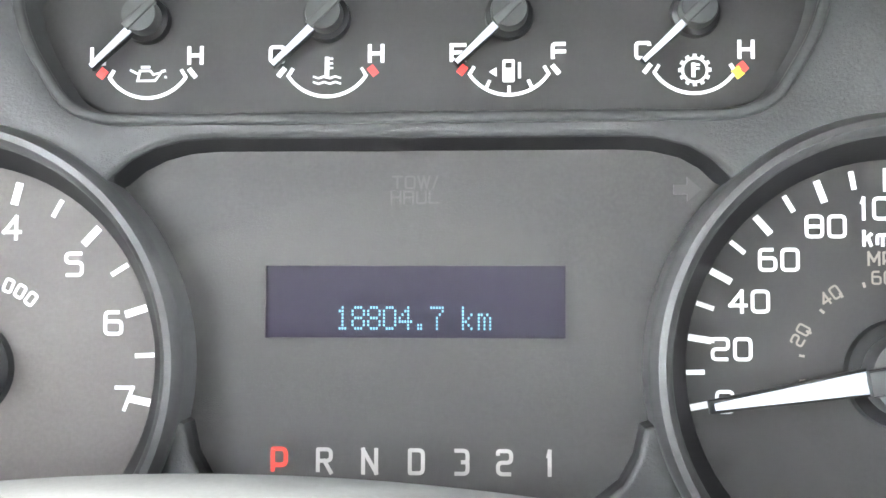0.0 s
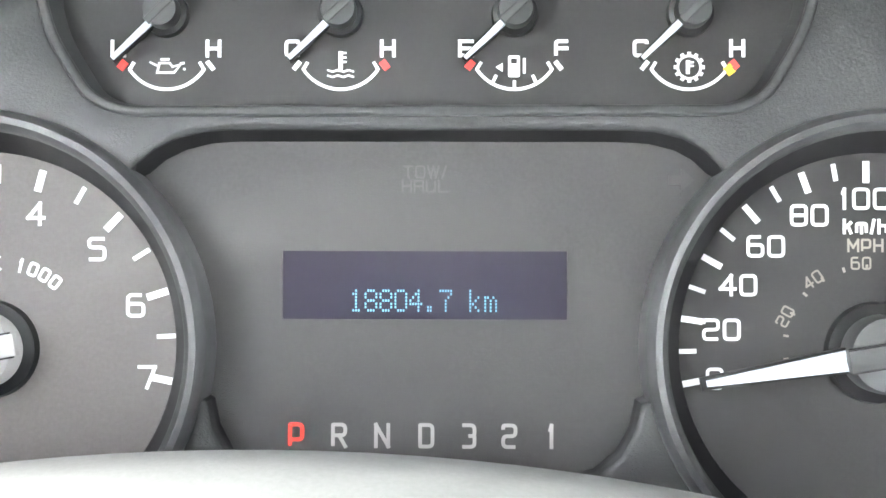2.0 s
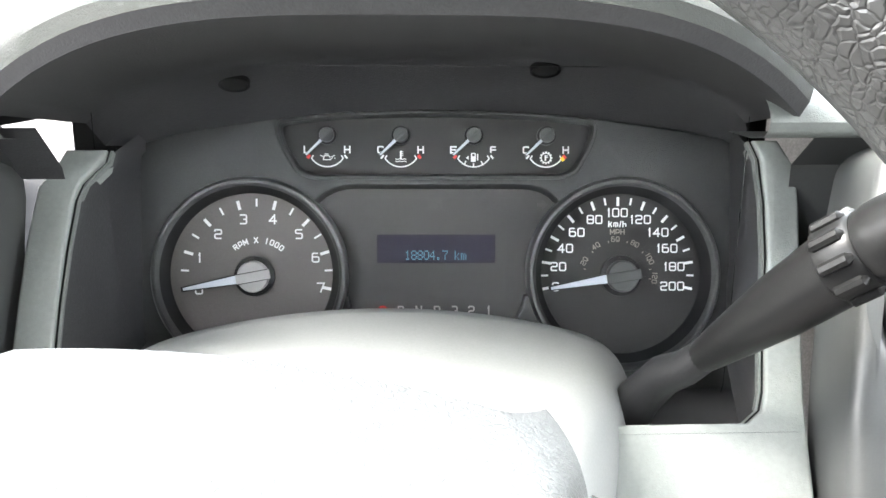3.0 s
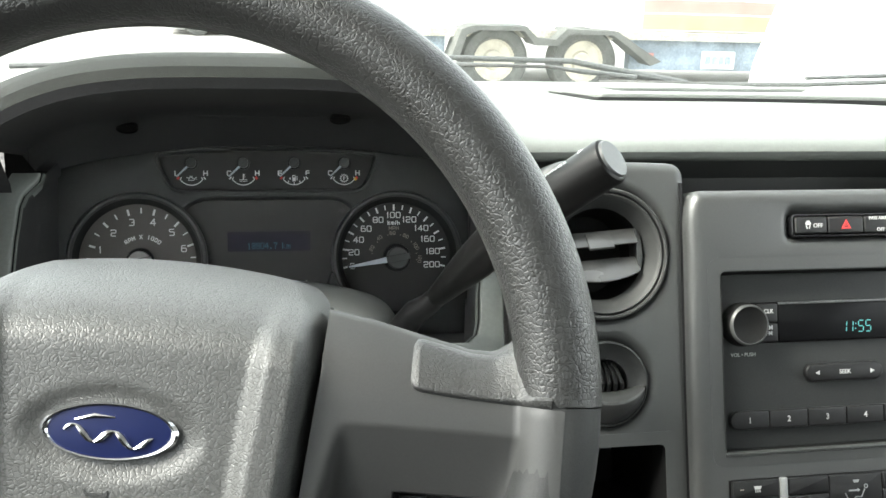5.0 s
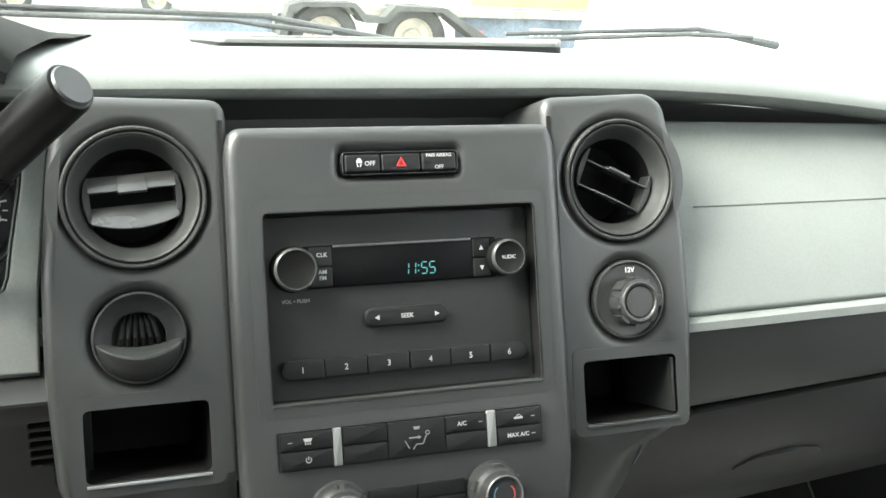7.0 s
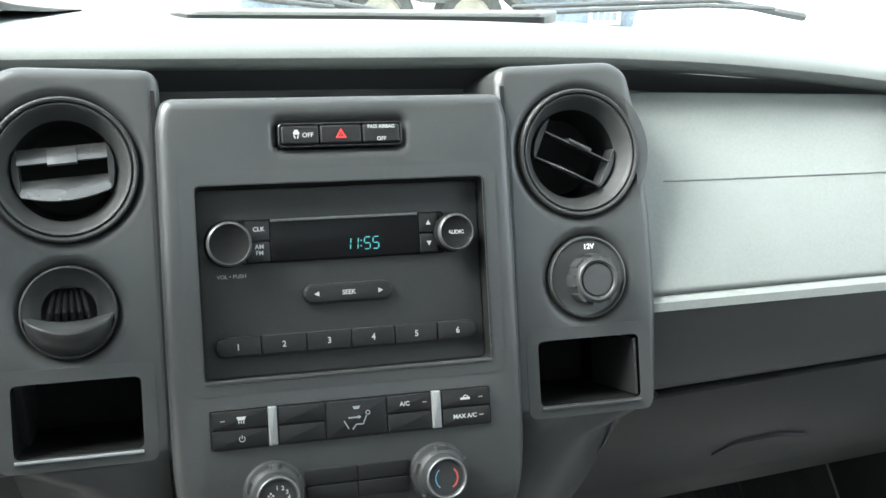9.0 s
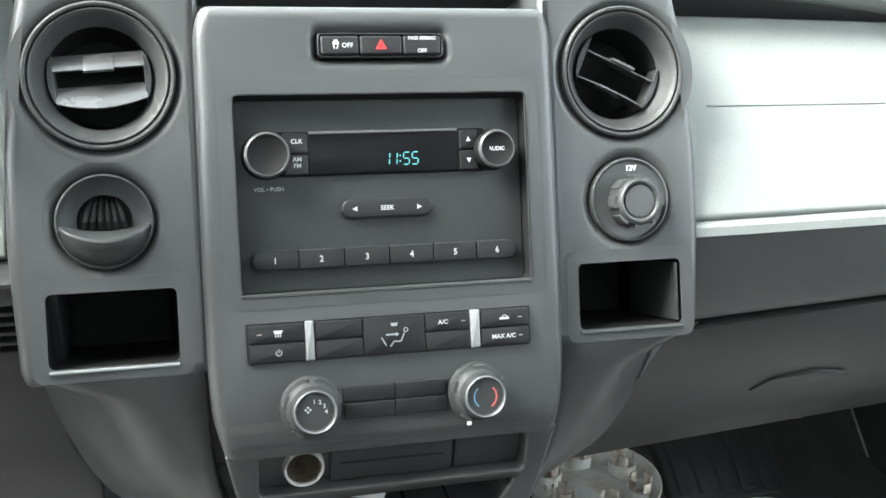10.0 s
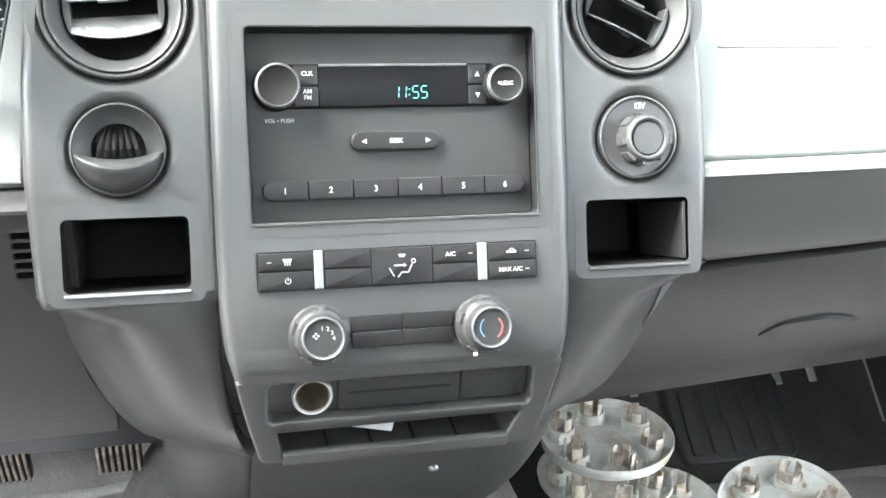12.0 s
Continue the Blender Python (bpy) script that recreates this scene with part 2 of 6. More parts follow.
SCREEN = material("dull_black_screen", (0.004, 0.004, 0.0045), 0.30, spec=0.10)
# Sheet colour that stands in for shade in the passenger footwell.
FOOTSHADE = material("footwell_shade_sheet", (0.055, 0.054, 0.052), 0.95, spec=0.1, grain=0.25, bump=0.5, bump_scale=900, dirt=0.2, dirt_scale=14)
DARKGLASS = material("dark_car_glass", (0.03, 0.035, 0.04), 0.08)


# ---- building tools ----
def basis(o, lean, yaw=0.0, roll=0.0):
    """Axes of a tilted panel: u to its right, v up along it, n out of it towards the seats."""
    y, a = radians(yaw), radians(lean)
    u = Vector((math.cos(y), math.sin(y), 0))
    h = Vector((-math.sin(y), math.cos(y), 0))
    v = h * math.sin(a) + Vector((0, 0, math.cos(a)))
    n = u.cross(v)
    m = Matrix((u, v, n)).transposed().to_4x4()
    m.translation = o
    return m @ pose(0, 0, 0, 0, 0, roll)


def thing(name, at, label, category, group="", kind=""):
    ob = new(name)
    ob.location = at
    ob.empty_display_size = 0.02
    tagged(ob, label, category, group, kind)
    return ob


def origin_of(ob):
    m = Matrix.Translation(ob.location)
    return m @ Matrix.Identity(4) if ob.parent is None else origin_of(ob.parent)


def mesh_of(name, bm, mat, angle=38):
    me = bpy.data.meshes.new(name)
    bmesh.ops.recalc_face_normals(bm, faces=bm.faces[:])
    bm.to_mesh(me)
    bm.free()
    me.materials.append(mat)
    me.set_sharp_from_angle(angle=radians(angle))
    return me


def part(name, bm, mat, parent, label="", m=None, angle=38):
    """One mesh under a thing or a part; bm is in world metres, or in the axes m."""
    if m is not None:
        bm.transform(m)
    root = parent
    while root.parent is not None:
        root = root.parent
    bm.transform(Matrix.Translation(-root.location))
    ob = new(name, mesh_of(name, bm, mat, angle))
    ob.parent = parent
    if label:
        ob["label"] = label
    return ob


def solo(name, bm, mat, label, category, kind="", m=None, group="", angle=38):
    if m is not None:
        bm.transform(m)
    ob = new(name, mesh_of(name, bm, mat, angle))
    return tagged(ob, label, category, group, kind)


def area2(p):
    return sum(a[0] * b[1] - b[0] * a[1] for a, b in zip(p, p[1:] + p[:1]))


def ccw(p):
    p = [tuple(q[:2]) for q in p]
    return p if area2(p) > 0 else p[::-1]


def inset(p, d):
    """The counter-clockwise outline p moved inwards by d (outwards for a negative d)."""
    out = []
    for a, b, c in zip(p[-1:] + p[:-1], p, p[1:] + p[:1]):
        e1, e2 = Vector((b[0] - a[0], b[1] - a[1])), Vector((c[0] - b[0], c[1] - b[1]))
        if e1.length < 1e-9 or e2.length < 1e-9:
            out.append(b)
            continue
        n1, n2 = Vector((-e1.y, e1.x)).normalized(), Vector((-e2.y, e2.x)).normalized()
        k = n1 + n2
        k = k / max(k.length_squared / 2, 0.5)
        out.append((b[0] + k.x * d, b[1] + k.y * d))
    return out


def rrect(u0, u1, v0, v1, r, k=5):
    pts = []
    for cx, cy, a0 in ((u1 - r, v0 + r, -90), (u1 - r, v1 - r, 0), (u0 + r, v1 - r, 90), (u0 + r, v0 + r, 180)):
        for i in range(k + 1):
            a = radians(a0 + 90 * i / k)
            pts.append((cx + r * math.cos(a), cy + r * math.sin(a)))
    return pts


def rounded(poly, r, k=4):
    """A polygon with its corners rounded to about r."""
    poly = ccw(poly)
    out = []
    for a, b, c in zip(poly[-1:] + poly[:-1], poly, poly[1:] + poly[:1]):
        a, b, c = Vector(a), Vector(b), Vector(c)
        la, lc = (a - b).length, (c - b).length
        d = min(r, la * 0.45, lc * 0.45)
        p, q = b + (a - b) / la * d, b + (c - b) / lc * d
        for i in range(k + 1):
            t = i / k
            out.append(tuple(p * (1 - t) ** 2 + b * 2 * t * (1 - t) + q * t * t))
    return out


def circle(cu, cv, r, k=48, sx=1.0, a0=0.0):
    return [(cu + sx * r * math.cos(a0 + 2 * math.pi * i / k), cv + r * math.sin(a0 + 2 * math.pi * i / k)) for i in range(k)]


def plate(outer, n0, n1, holes=(), edge=0.0, steps=3, back=False):
    """A panel from n0 up to n1 with rounded front edges; holes go right through."""
    bm = bmesh.new()
    loops = []
    for poly, sign in [(ccw(outer), 1)] + [(ccw(h), -1) for h in holes]:
        rings = [[bm.verts.new((u, v, n0)) for u, v in poly]]
        for i in range(steps + 1 if edge else 1):
            a = (math.pi / 2) * i / steps if edge else 0
            d = edge * (1 - math.cos(a))
            ins = inset(poly, sign * d) if d else poly
            rings.append([bm.verts.new((u, v, n1 - edge * (1 - math.sin(a)))) for u, v in ins])
        for r0, r1 in zip(rings, rings[1:]):
            k = len(r0)
            for i in range(k):
                bm.faces.new((r0[i], r0[(i + 1) % k], r1[(i + 1) % k], r1[i])).smooth = True
        loops.append((rings[0], rings[-1]))
    for which in ((1, 0) if back else (1,)):
        edges = []
        for pair in loops:
            ring = pair[which]
            for i in range(len(ring)):
                e = bm.edges.get((ring[i], ring[(i + 1) % len(ring)]))
                edges.append(e)
        if len(loops) == 1:
            bm.faces.new(loops[0][which])
        else:
            bmesh.ops.triangle_fill(bm, edges=edges, use_beauty=True, use_dissolve=False)
    return bm


def lathe(profile, k=48, cu=0.0, cv=0.0, sx=1.0):
    """Rings of (radius, n) turned about the panel's n axis; a radius of 0 closes it."""
    bm = bmesh.new()
    prev = None
    for r, n in profile:
        if r <= 1e-7:
            ring = [bm.verts.new((cu, cv, n))]
        else:
            ring = [bm.verts.new((cu + sx * r * math.cos(2 * math.pi * i / k), cv + r * math.sin(2 * math.pi * i / k), n)) for i in range(k)]
        if prev:
            for i in range(k):
                j = (i + 1) % k
                if len(prev) == 1 and len(ring) > 1:
                    bm.faces.new((prev[0], ring[i], ring[j]))
                elif len(ring) == 1 and len(prev) > 1:
                    bm.faces.new((prev[i], prev[j], ring[0]))
                elif len(ring) > 1:
                    bm.faces.new((prev[i], prev[j], ring[j], ring[i]))
        prev = ring
    for f in bm.faces:
        f.smooth = True
    return bm


def box(u0, u1, v0, v1, n0, n1, edge=0.0):
    return plate([(u0, v0), (u1, v0), (u1, v1), (u0, v1)], n0, n1, edge=edge, steps=2, back=True)


def loft(rows, closed=False, cap=False):
    """A skin through rows of points, all rows of one length."""
    bm = bmesh.new()
    vs = [[bm.verts.new(p) for p in r] for r in rows]
    for a, b in zip(vs, vs[1:]):
        k = len(a)
        for i in range(k if closed else k - 1):
            j = (i + 1) % k
            bm.faces.new((a[i], a[j], b[j], b[i])).smooth = True
    if cap:
        bm.faces.new(vs[0])
        bm.faces.new(vs[-1])
    return bm


def tube(points, radii, k=16, flat=1.0, cap=True):
    pts = [Vector(p) for p in points]
    rows = []
    side = None
    for i, p in enumerate(pts):
        d = (pts[min(i + 1, len(pts) - 1)] - pts[max(i - 1, 0)]).normalized()
        ref = Vector((0, 0, 1)) if abs(d.z) < 0.95 else Vector((1, 0, 0))
        s = d.cross(ref).normalized() if side is None else (side - d * side.dot(d)).normalized()
        side = s
        t = s.cross(d)
        r = radii[i] if isinstance(radii, (list, tuple)) else radii
        rows.append([p + s * (r * math.cos(2 * math.pi * j / k)) + t * (flat * r * math.sin(2 * math.pi * j / k)) for j in range(k)])
    return loft(rows, True, cap)


def join(*bms):
    out = bmesh.new()
    for b in bms:
        me = bpy.data.meshes.new("tmp")
        b.to_mesh(me)
        b.free()
        out.from_mesh(me)
        bpy.data.meshes.remove(me)
    return out


def words(text, size, u, v, n, turn=0.0, bold=0.0, sx=1.0, align="CENTER"):
    cu = bpy.data.curves.new("words", "FONT")
    cu.body, cu.size, cu.offset, cu.extrude = text, size, bold * size, 0.00012
    cu.align_x, cu.align_y = align, "CENTER"
    cu.resolution_u = 3
    ob = bpy.data.objects.new("words", cu)
    scene.collection.objects.link(ob)
    bpy.context.view_layer.update()
    me = bpy.data.meshes.new_from_object(ob)
    bm = bmesh.new()
    bm.from_mesh(me)
    bpy.data.objects.remove(ob)
    bpy.data.curves.remove(cu)
    bpy.data.meshes.remove(me)
    bm.transform(pose(u, v, n, 0, 0, turn) @ Matrix.Diagonal((sx, 1, 1, 1)))
    return bm


R_, S_ = True, False      # rounded or sharp corners
STROKES = {
    "0": [(R_, "00 01 11 10 00")], "1": [(S_, "ac bd b0")], "2": [(R_, "0h 01 11 15 05 00 10")],
    "3": [(R_, "01 11 15 b5"), (R_, "15 10 00")], "4": [(S_, "f0 f1 0e 1e")], "5": [(R_, "11 01 0g 1g 10 00")],
    "6": [(R_, "i1 01 00 10 1g 0g")], "7": [(S_, "01 11 b0")], "8": [(R_, "00 01 11 10 00"), (S_, "05 15")],
    "H": [(S_, "00 01"), (S_, "10 11"), (S_, "05 15")], "C": [(R_, "1h 11 01 00 10 1j")], "E": [(S_, "11 01 00 10"), (S_, "05 i5")],
    "F": [(R_, "11 01 00"), (S_, "05 i5")], "L": [(S_, "01 00 10")], "P": [(R_, "00 01 11 1e 0e")], "R": [(R_, "00 01 11 15 05"), (S_, "b5 10")],
    "N": [(S_, "00 01 10 11")], "D": [(R_, "00 01 11 10 00")], "M": [(S_, "00 01 be 11 10")], "X": [(S_, "00 11"), (S_, "01 10")],
    "k": [(S_, "00 01"), (S_, "0e ih"), (S_, "bg i0")], "m": [(R_, "00 0f 1f 10"), (S_, "b0 bf")], "/": [(S_, "00 11")], "h": [(S_, "01 00"), (R_, "0g 1g 10")],
    "T": [(S_, "01 11"), (S_, "b1 b0")], "O": [(R_, "00 01 11 10 00")], "W": [(S_, "01 a0 b1 f0 11")], "A": [(S_, "00 01 11 10"), (S_, "05 15")], "U": [(R_, "01 00 10 11")],
}
AT = {"0": 0.0, "1": 1.0, "a": 0.27, "b": 0.5, "c": 0.80, "d": 1.0, "e": 0.30, "f": 0.75, "g": 0.58, "h": 0.80, "i": 0.88, "j": 0.2, "5": 0.5}


def stroke(pts, w, n):
    """A flat ribbon of width w along a line of points, mitred at its corners."""
    bm = bmesh.new()
    closed = (pts[0] - pts[-1]).length < 1e-9
    p = pts[:-1] if closed else pts
    rows = []
    for i, q in enumerate(p):
        a = p[i - 1] if closed or i else q - (p[1] - q)
        b = p[(i + 1) % len(p)] if closed or i < len(p) - 1 else q + (q - p[i - 1])
        d0, d1 = (q - a).normalized(), (b - q).normalized()
        m = Vector((-d0.y - d1.y, d0.x + d1.x))
        m = m / max(m.length_squared / 2, 0.35)
        rows.append([bm.verts.new((q.x + m.x * w / 2 * k, q.y + m.y * w / 2 * k, n)) for k in (-1, 1)])
    for i in range(len(rows) if closed else len(rows) - 1):
        a, b = rows[i], rows[(i + 1) % len(rows)]
        bm.faces.new((a[0], b[0], b[1], a[1]))
    return bm


def sign(text, h, u, v, n, turn=0.0, wide=0.80, weight=0.145, gap=0.13):
    """Squarish drawn capitals of height h, centred on (u, v)."""
    w, t = h * wide, h * weight
    widths = [{"1": 0.55, "m": 1.25, "M": 1.15, "W": 1.2, "/": 0.55, " ": 0.5}.get(c, 1.0) * w for c in text]
    x = -(sum(widths) + gap * h * (len(text) - 1)) / 2
    out = []
    for c, cw in zip(text, widths):
        for k, (smooth, line) in enumerate(STROKES.get(c, ())):
            pts = [Vector((x + t / 2 + AT[q[0]] * (cw - t), -h / 2 + t / 2 + AT[q[1]] * (h - t))) for q in line.split()]
            if smooth:
                shut = (pts[0] - pts[-1]).length < 1e-9
                body = pts[:-1] if shut else pts
                fine = []
                for i, q in enumerate(body):
                    if not shut and i in (0, len(body) - 1):
                        fine.append(q)
                        continue
                    a, b = body[i - 1], body[(i + 1) % len(body)]
                    r = min(h * 0.17, (a - q).length * 0.48, (b - q).length * 0.48)
                    if c in "DPR" and q.x < x + t:
                        r = 0.02 * h
                    s0, s1 = q + (a - q).normalized() * r, q + (b - q).normalized() * r
                    fine += [s0 * (1 - f) ** 2 + q * 2 * f * (1 - f) + s1 * f * f for f in (0.0, 0.25, 0.5, 0.75, 1.0)]
                pts = fine + fine[:1] if shut else fine
            if smooth:
                out.append(stroke(pts, t, n + 0.00002 * k))
            else:
                for i, (a, b) in enumerate(zip(pts, pts[1:])):
                    d = (b - a).normalized() * t * 0.5
                    out.append(stroke([a - d, b + d], t, n + 0.00002 * (k + i)))
        x += cw + gap * h
    bm = join(*out)
    bm.transform(pose(u, v, 0, 0, 0, turn))
    return bm


def band(cu, cv, r0, r1, a0, a1, n0, n1, k=20):
    """A flat arc of a ring, angles in degrees."""
    poly = [(cu + r1 * math.cos(radians(a0 + (a1 - a0) * i / k)), cv + r1 * math.sin(radians(a0 + (a1 - a0) * i / k))) for i in range(k + 1)]
    poly += [(cu + r0 * math.cos(radians(a1 + (a0 - a1) * i / k)), cv + r0 * math.sin(radians(a1 + (a0 - a1) * i / k))) for i in range(k + 1)]
    return plate(poly, n0, n1)


def bar(u0, v0, u1, v1, w, n0, n1, w1=None):
    a, b = Vector((u0, v0)), Vector((u1, v1))
    d = (b - a).normalized()
    s = Vector((-d.y, d.x))
    w1 = w if w1 is None else w1
    return plate([tuple(a - s * w / 2), tuple(b - s * w1 / 2), tuple(b + s * w1 / 2), tuple(a + s * w / 2)], n0, n1)


# ---- the cab: floor, walls, roof, glass ----
XL, XR, ZF = -0.40, 1.25, 0.66          # inner door faces and floor height
YB = -1.40                              # rear wall of the cab
FA = basis((0.4265, 0.05, 1.19), 17)    # centre stack plane
FB = basis((0.4265, 0.0235, 1.104), -4)  # lower stack plane
UP = Matrix.Identity(4)


def slab(x0, x1, y0, y1, z0, z1):
    bm = bmesh.new()
    bmesh.ops.create_cube(bm, size=1)
    bm.transform(Matrix.Translation(((x0 + x1) / 2, (y0 + y1) / 2, (z0 + z1) / 2)) @ Matrix.Diagonal((x1 - x0, y1 - y0, z1 - z0, 1)))
    return bm


floor = solo("floor", loft([[(x, y, z) for x in (XL - 0.05, 0.2, 0.65, XR + 0.05)] for y, z in
             ((YB, ZF), (0.46, ZF), (0.50, ZF + 0.005), (0.56, ZF + 0.03), (0.80, ZF + 0.27), (0.86, ZF + 0.45), (0.875, 1.30))]),
             RUBBER, "dark grey rubber cab floor and firewall", "floor", "structure")
roof = solo("ceiling", loft([[(x, y, 1.98 + 0.03 * math.cos((x - 0.43) * 1.8)) for x in (XL - 0.1, -0.1, 0.43, 0.95, XR + 0.1)] for y in (YB - 0.05, -1.0, -0.6, -0.22)]),
            HEADLINER, "pale grey cloth headliner of the cab", "ceiling", "structure")
sill = solo("door_sill", slab(XL - 0.16, XL + 0.01, -1.3, 0.84, ZF - 0.12, ZF + 0.03), DARK, "dark sill under the driver's door", "sill", "structure")
sill_far = solo("door_sill", slab(XR - 0.01, XR + 0.16, -1.3, 0.84, ZF - 0.12, ZF + 0.03), DARK, "dark sill under the passenger door", "sill", "structure")
for s, x, swing in ((-1, XL - 0.08, 68), (1, XR + 0.08, 60)):
    nm = "door_1" if s < 0 else "door_2"
    DM = pose(x, 0.12, 0, 0, 0, s * swing) @ Matrix(((0, 0, s, 0), (-1, 0, 0, 0), (0, 1, 0, 0), (0, 0, 0, 1)))
    door = thing(nm, (x, 0.12, ZF), "open front door with a dark inner card", "door", kind="structure")
    part("door_card", plate(rrect(0.0, 1.2, ZF - 0.02, 1.30, 0.04), -0.03, 0.03, (), 0.01, back=True), DARK, door, m=DM)
    part("window_frame", plate(rounded([(0.0, 1.295), (1.2, 1.295), (1.2, 1.98), (0.55, 1.98), (0.02, 1.36)], 0.04), -0.02, 0.02, [rounded([(0.12, 1.31), (1.15, 1.31), (1.15, 1.93), (0.57, 1.93)], 0.03)], 0.008, back=True), DARK, door, m=DM)
kick = solo("kick_panel", loft([[(XL, y, z) for y in (0.10, 0.5, 0.84)] for z in (ZF, 1.0, 1.25)]), DARK, "dark grey kick panel beside the pedals", "panel", "structure")
kick_far = solo("kick_panel", loft([[(XR, y, z) for y in (0.10, 0.5, 0.84)] for z in (ZF, 1.0, 1.25)]), DARK, "dark grey kick panel in the passenger footwell", "panel", "structure")
# Two unseen left walls, added to keep doorway light off the lower dashboard.
post = solo("unseen_wall_left", slab(XL - 0.10, XL - 0.02, YB, -0.865, ZF, 2.0), DARK, "unseen dark side wall, added to block light from behind", "wall", "structure")
low_blocker = solo("unseen_wall_left_low", slab(XL - 0.10, XL - 0.02, -0.86, -0.30, ZF, 1.42), DARK, "unseen low dark wall, added to block light from the doorway", "wall", "structure")
post_far = solo("wall_right", slab(XR + 0.02, XR + 0.10, YB, -1.06, ZF, 2.0), DARK, "dark trimmed side wall behind the passenger door", "wall", "structure")
# Unseen low wall, added to cut the light through the passenger doorway.
low_blocker_far = solo("unseen_wall_right_low", slab(XR + 0.02, XR + 0.10, -1.055, -0.30, ZF, 1.40), DARK, "unseen low dark wall, added to block light on the passenger side", "wall", "structure")
back = thing("wall_back", (0.42, YB, ZF), "grey trimmed rear wall of the cab", "wall", kind="structure")
part("back_panel", plate(rrect(XL - 0.1, XR + 0.1, ZF - 0.02, 2.0, 0.05), 0, 0.04, [rrect(-0.20, 1.05, 1.62, 1.90, 0.06)], 0.01, back=True), DARK, back, m=basis((0, YB, 0), 0))
rear_pane = part("rear_pane", plate(rrect(-0.205, 1.055, 1.615, 1.905, 0.06), 0.015, 0.020, back=True), GLASS, back, m=basis((0, YB, 0), 0))
rear_pane.visible_shadow = False

# windscreen: raked glass that wraps round to the two pillars
def base_y(x):
    return 0.86 - 0.36 * min(1.0, abs(x - 0.4265) / 0.93) ** 2.2


def screen_point(s, t, lift=0.0):
    lo = Vector((0.4265 + 0.93 * s, 0.86 - 0.36 * abs(s) ** 2.2, 1.335 - 0.055 * s * s))
    hi = Vector((0.4265 + 0.76 * s, -0.20 - 0.10 * abs(s) ** 2.2, 1.96))
    return lo.lerp(hi, t) + Vector((0, 0.03, 0.03)) * (4 * t * (1 - t)) + Vector((0, -lift, -lift))


def ring_points(half, low, high, r, k):
    pts = rrect(-half, half, low, high, r, 8)
    out = []
    for p, q in zip(pts, pts[1:] + pts[:1]):
        n = max(1, int(max(abs(q[0] - p[0]), abs(q[1] - p[1])) / 0.08))
        out += [(p[0] + (q[0] - p[0]) * i / n, p[1] + (q[1] - p[1]) * i / n) for i in range(n)]
    return out


shield = thing("window_1", (0.42, 0.86, 1.34), "clear raked windscreen with a dark border", "window", kind="structure")
pane = part("pane", loft([[screen_point(-1 + i / 12, j / 8, q) for q in (0.0, 0.004) for j in (range(9) if q == 0 else range(8, -1, -1))] for i in range(25)], True, True), GLASS, shield)
pane.visible_shadow = False
inner = ring_points(0.975, 0.020, 0.97, 0.11, 8)
part("border", loft([[screen_point(s, t, 0.004) for s, t in inner], [screen_point(max(-1, min(1, s * 1.05)), t - 0.03 if t < 0.3 else (t + 0.03 if t > 0.7 else t), 0.006) for s, t in inner]], True), BLACK, shield)
for s in (-1, 1):
    part("pillar_trim", tube([(0.4265 + s * 0.985, 0.47, 1.28), (0.4265 + s * 0.98, 0.44, 1.36), (0.4265 + s * 0.89, 0.12, 1.64), (0.4265 + s * 0.82, -0.28, 1.96)], [0.035, 0.035, 0.035, 0.04], 14), GREY, shield, "grey plastic pillar trim")

# seats behind the camera, plain
for nm, x in (("front_seat", 0.0), ("front_seat", 0.85)):
    st = thing(nm, (x, -0.7, ZF), "grey vinyl front seat behind the steering wheel" if x < 0.4 else "grey vinyl front passenger seat", "seat")
    part("cushion", plate(rrect(x - 0.25, x + 0.25, -0.98, -0.40, 0.06), ZF, ZF + 0.30, edge=0.04, back=True), SEATCLOTH, st)
    part("backrest", plate(rrect(x - 0.25, x + 0.25, ZF + 0.25, ZF + 0.92, 0.08), -0.06, 0.06, edge=0.04, back=True), SEATCLOTH, st, m=basis((0, -1.02, 0), -12))

# transmission hump with its grained cover
hump = solo("floor_hump", loft([[(0.43 + dx * k, y + fy, ZF + h * g) for dx, h, fy in
            ((-0.245, 0.0, 0), (-0.225, 0.045, 0), (-0.203, 0.090, 0), (-0.185, 0.119, 0), (-0.166, 0.140, 0), (-0.144, 0.155, 0), (-0.115, 0.165, 0), (-0.06, 0.171, 0), (0.0, 0.172, 0.0), (0.07, 0.171, 0), (0.125, 0.165, 0), (0.155, 0.155, 0), (0.178, 0.140, 0), (0.198, 0.119, 0), (0.214, 0.090, 0), (0.232, 0.045, 0), (0.25, 0.0, 0))]
            for y, g, k in ((-1.3, 0.9, 1.05), (-0.5, 0.95, 1.02), (0.0, 1.0, 1.0), (0.18, 1.0, 0.98), (0.255, 0.985, 0.97), (0.30, 0.97, 0.97), (0.40, 0.95, 0.98), (0.55, 0.93, 1.0))]),
            HUMP, "black grained vinyl cover over the transmission hump", "floor cover", "structure")


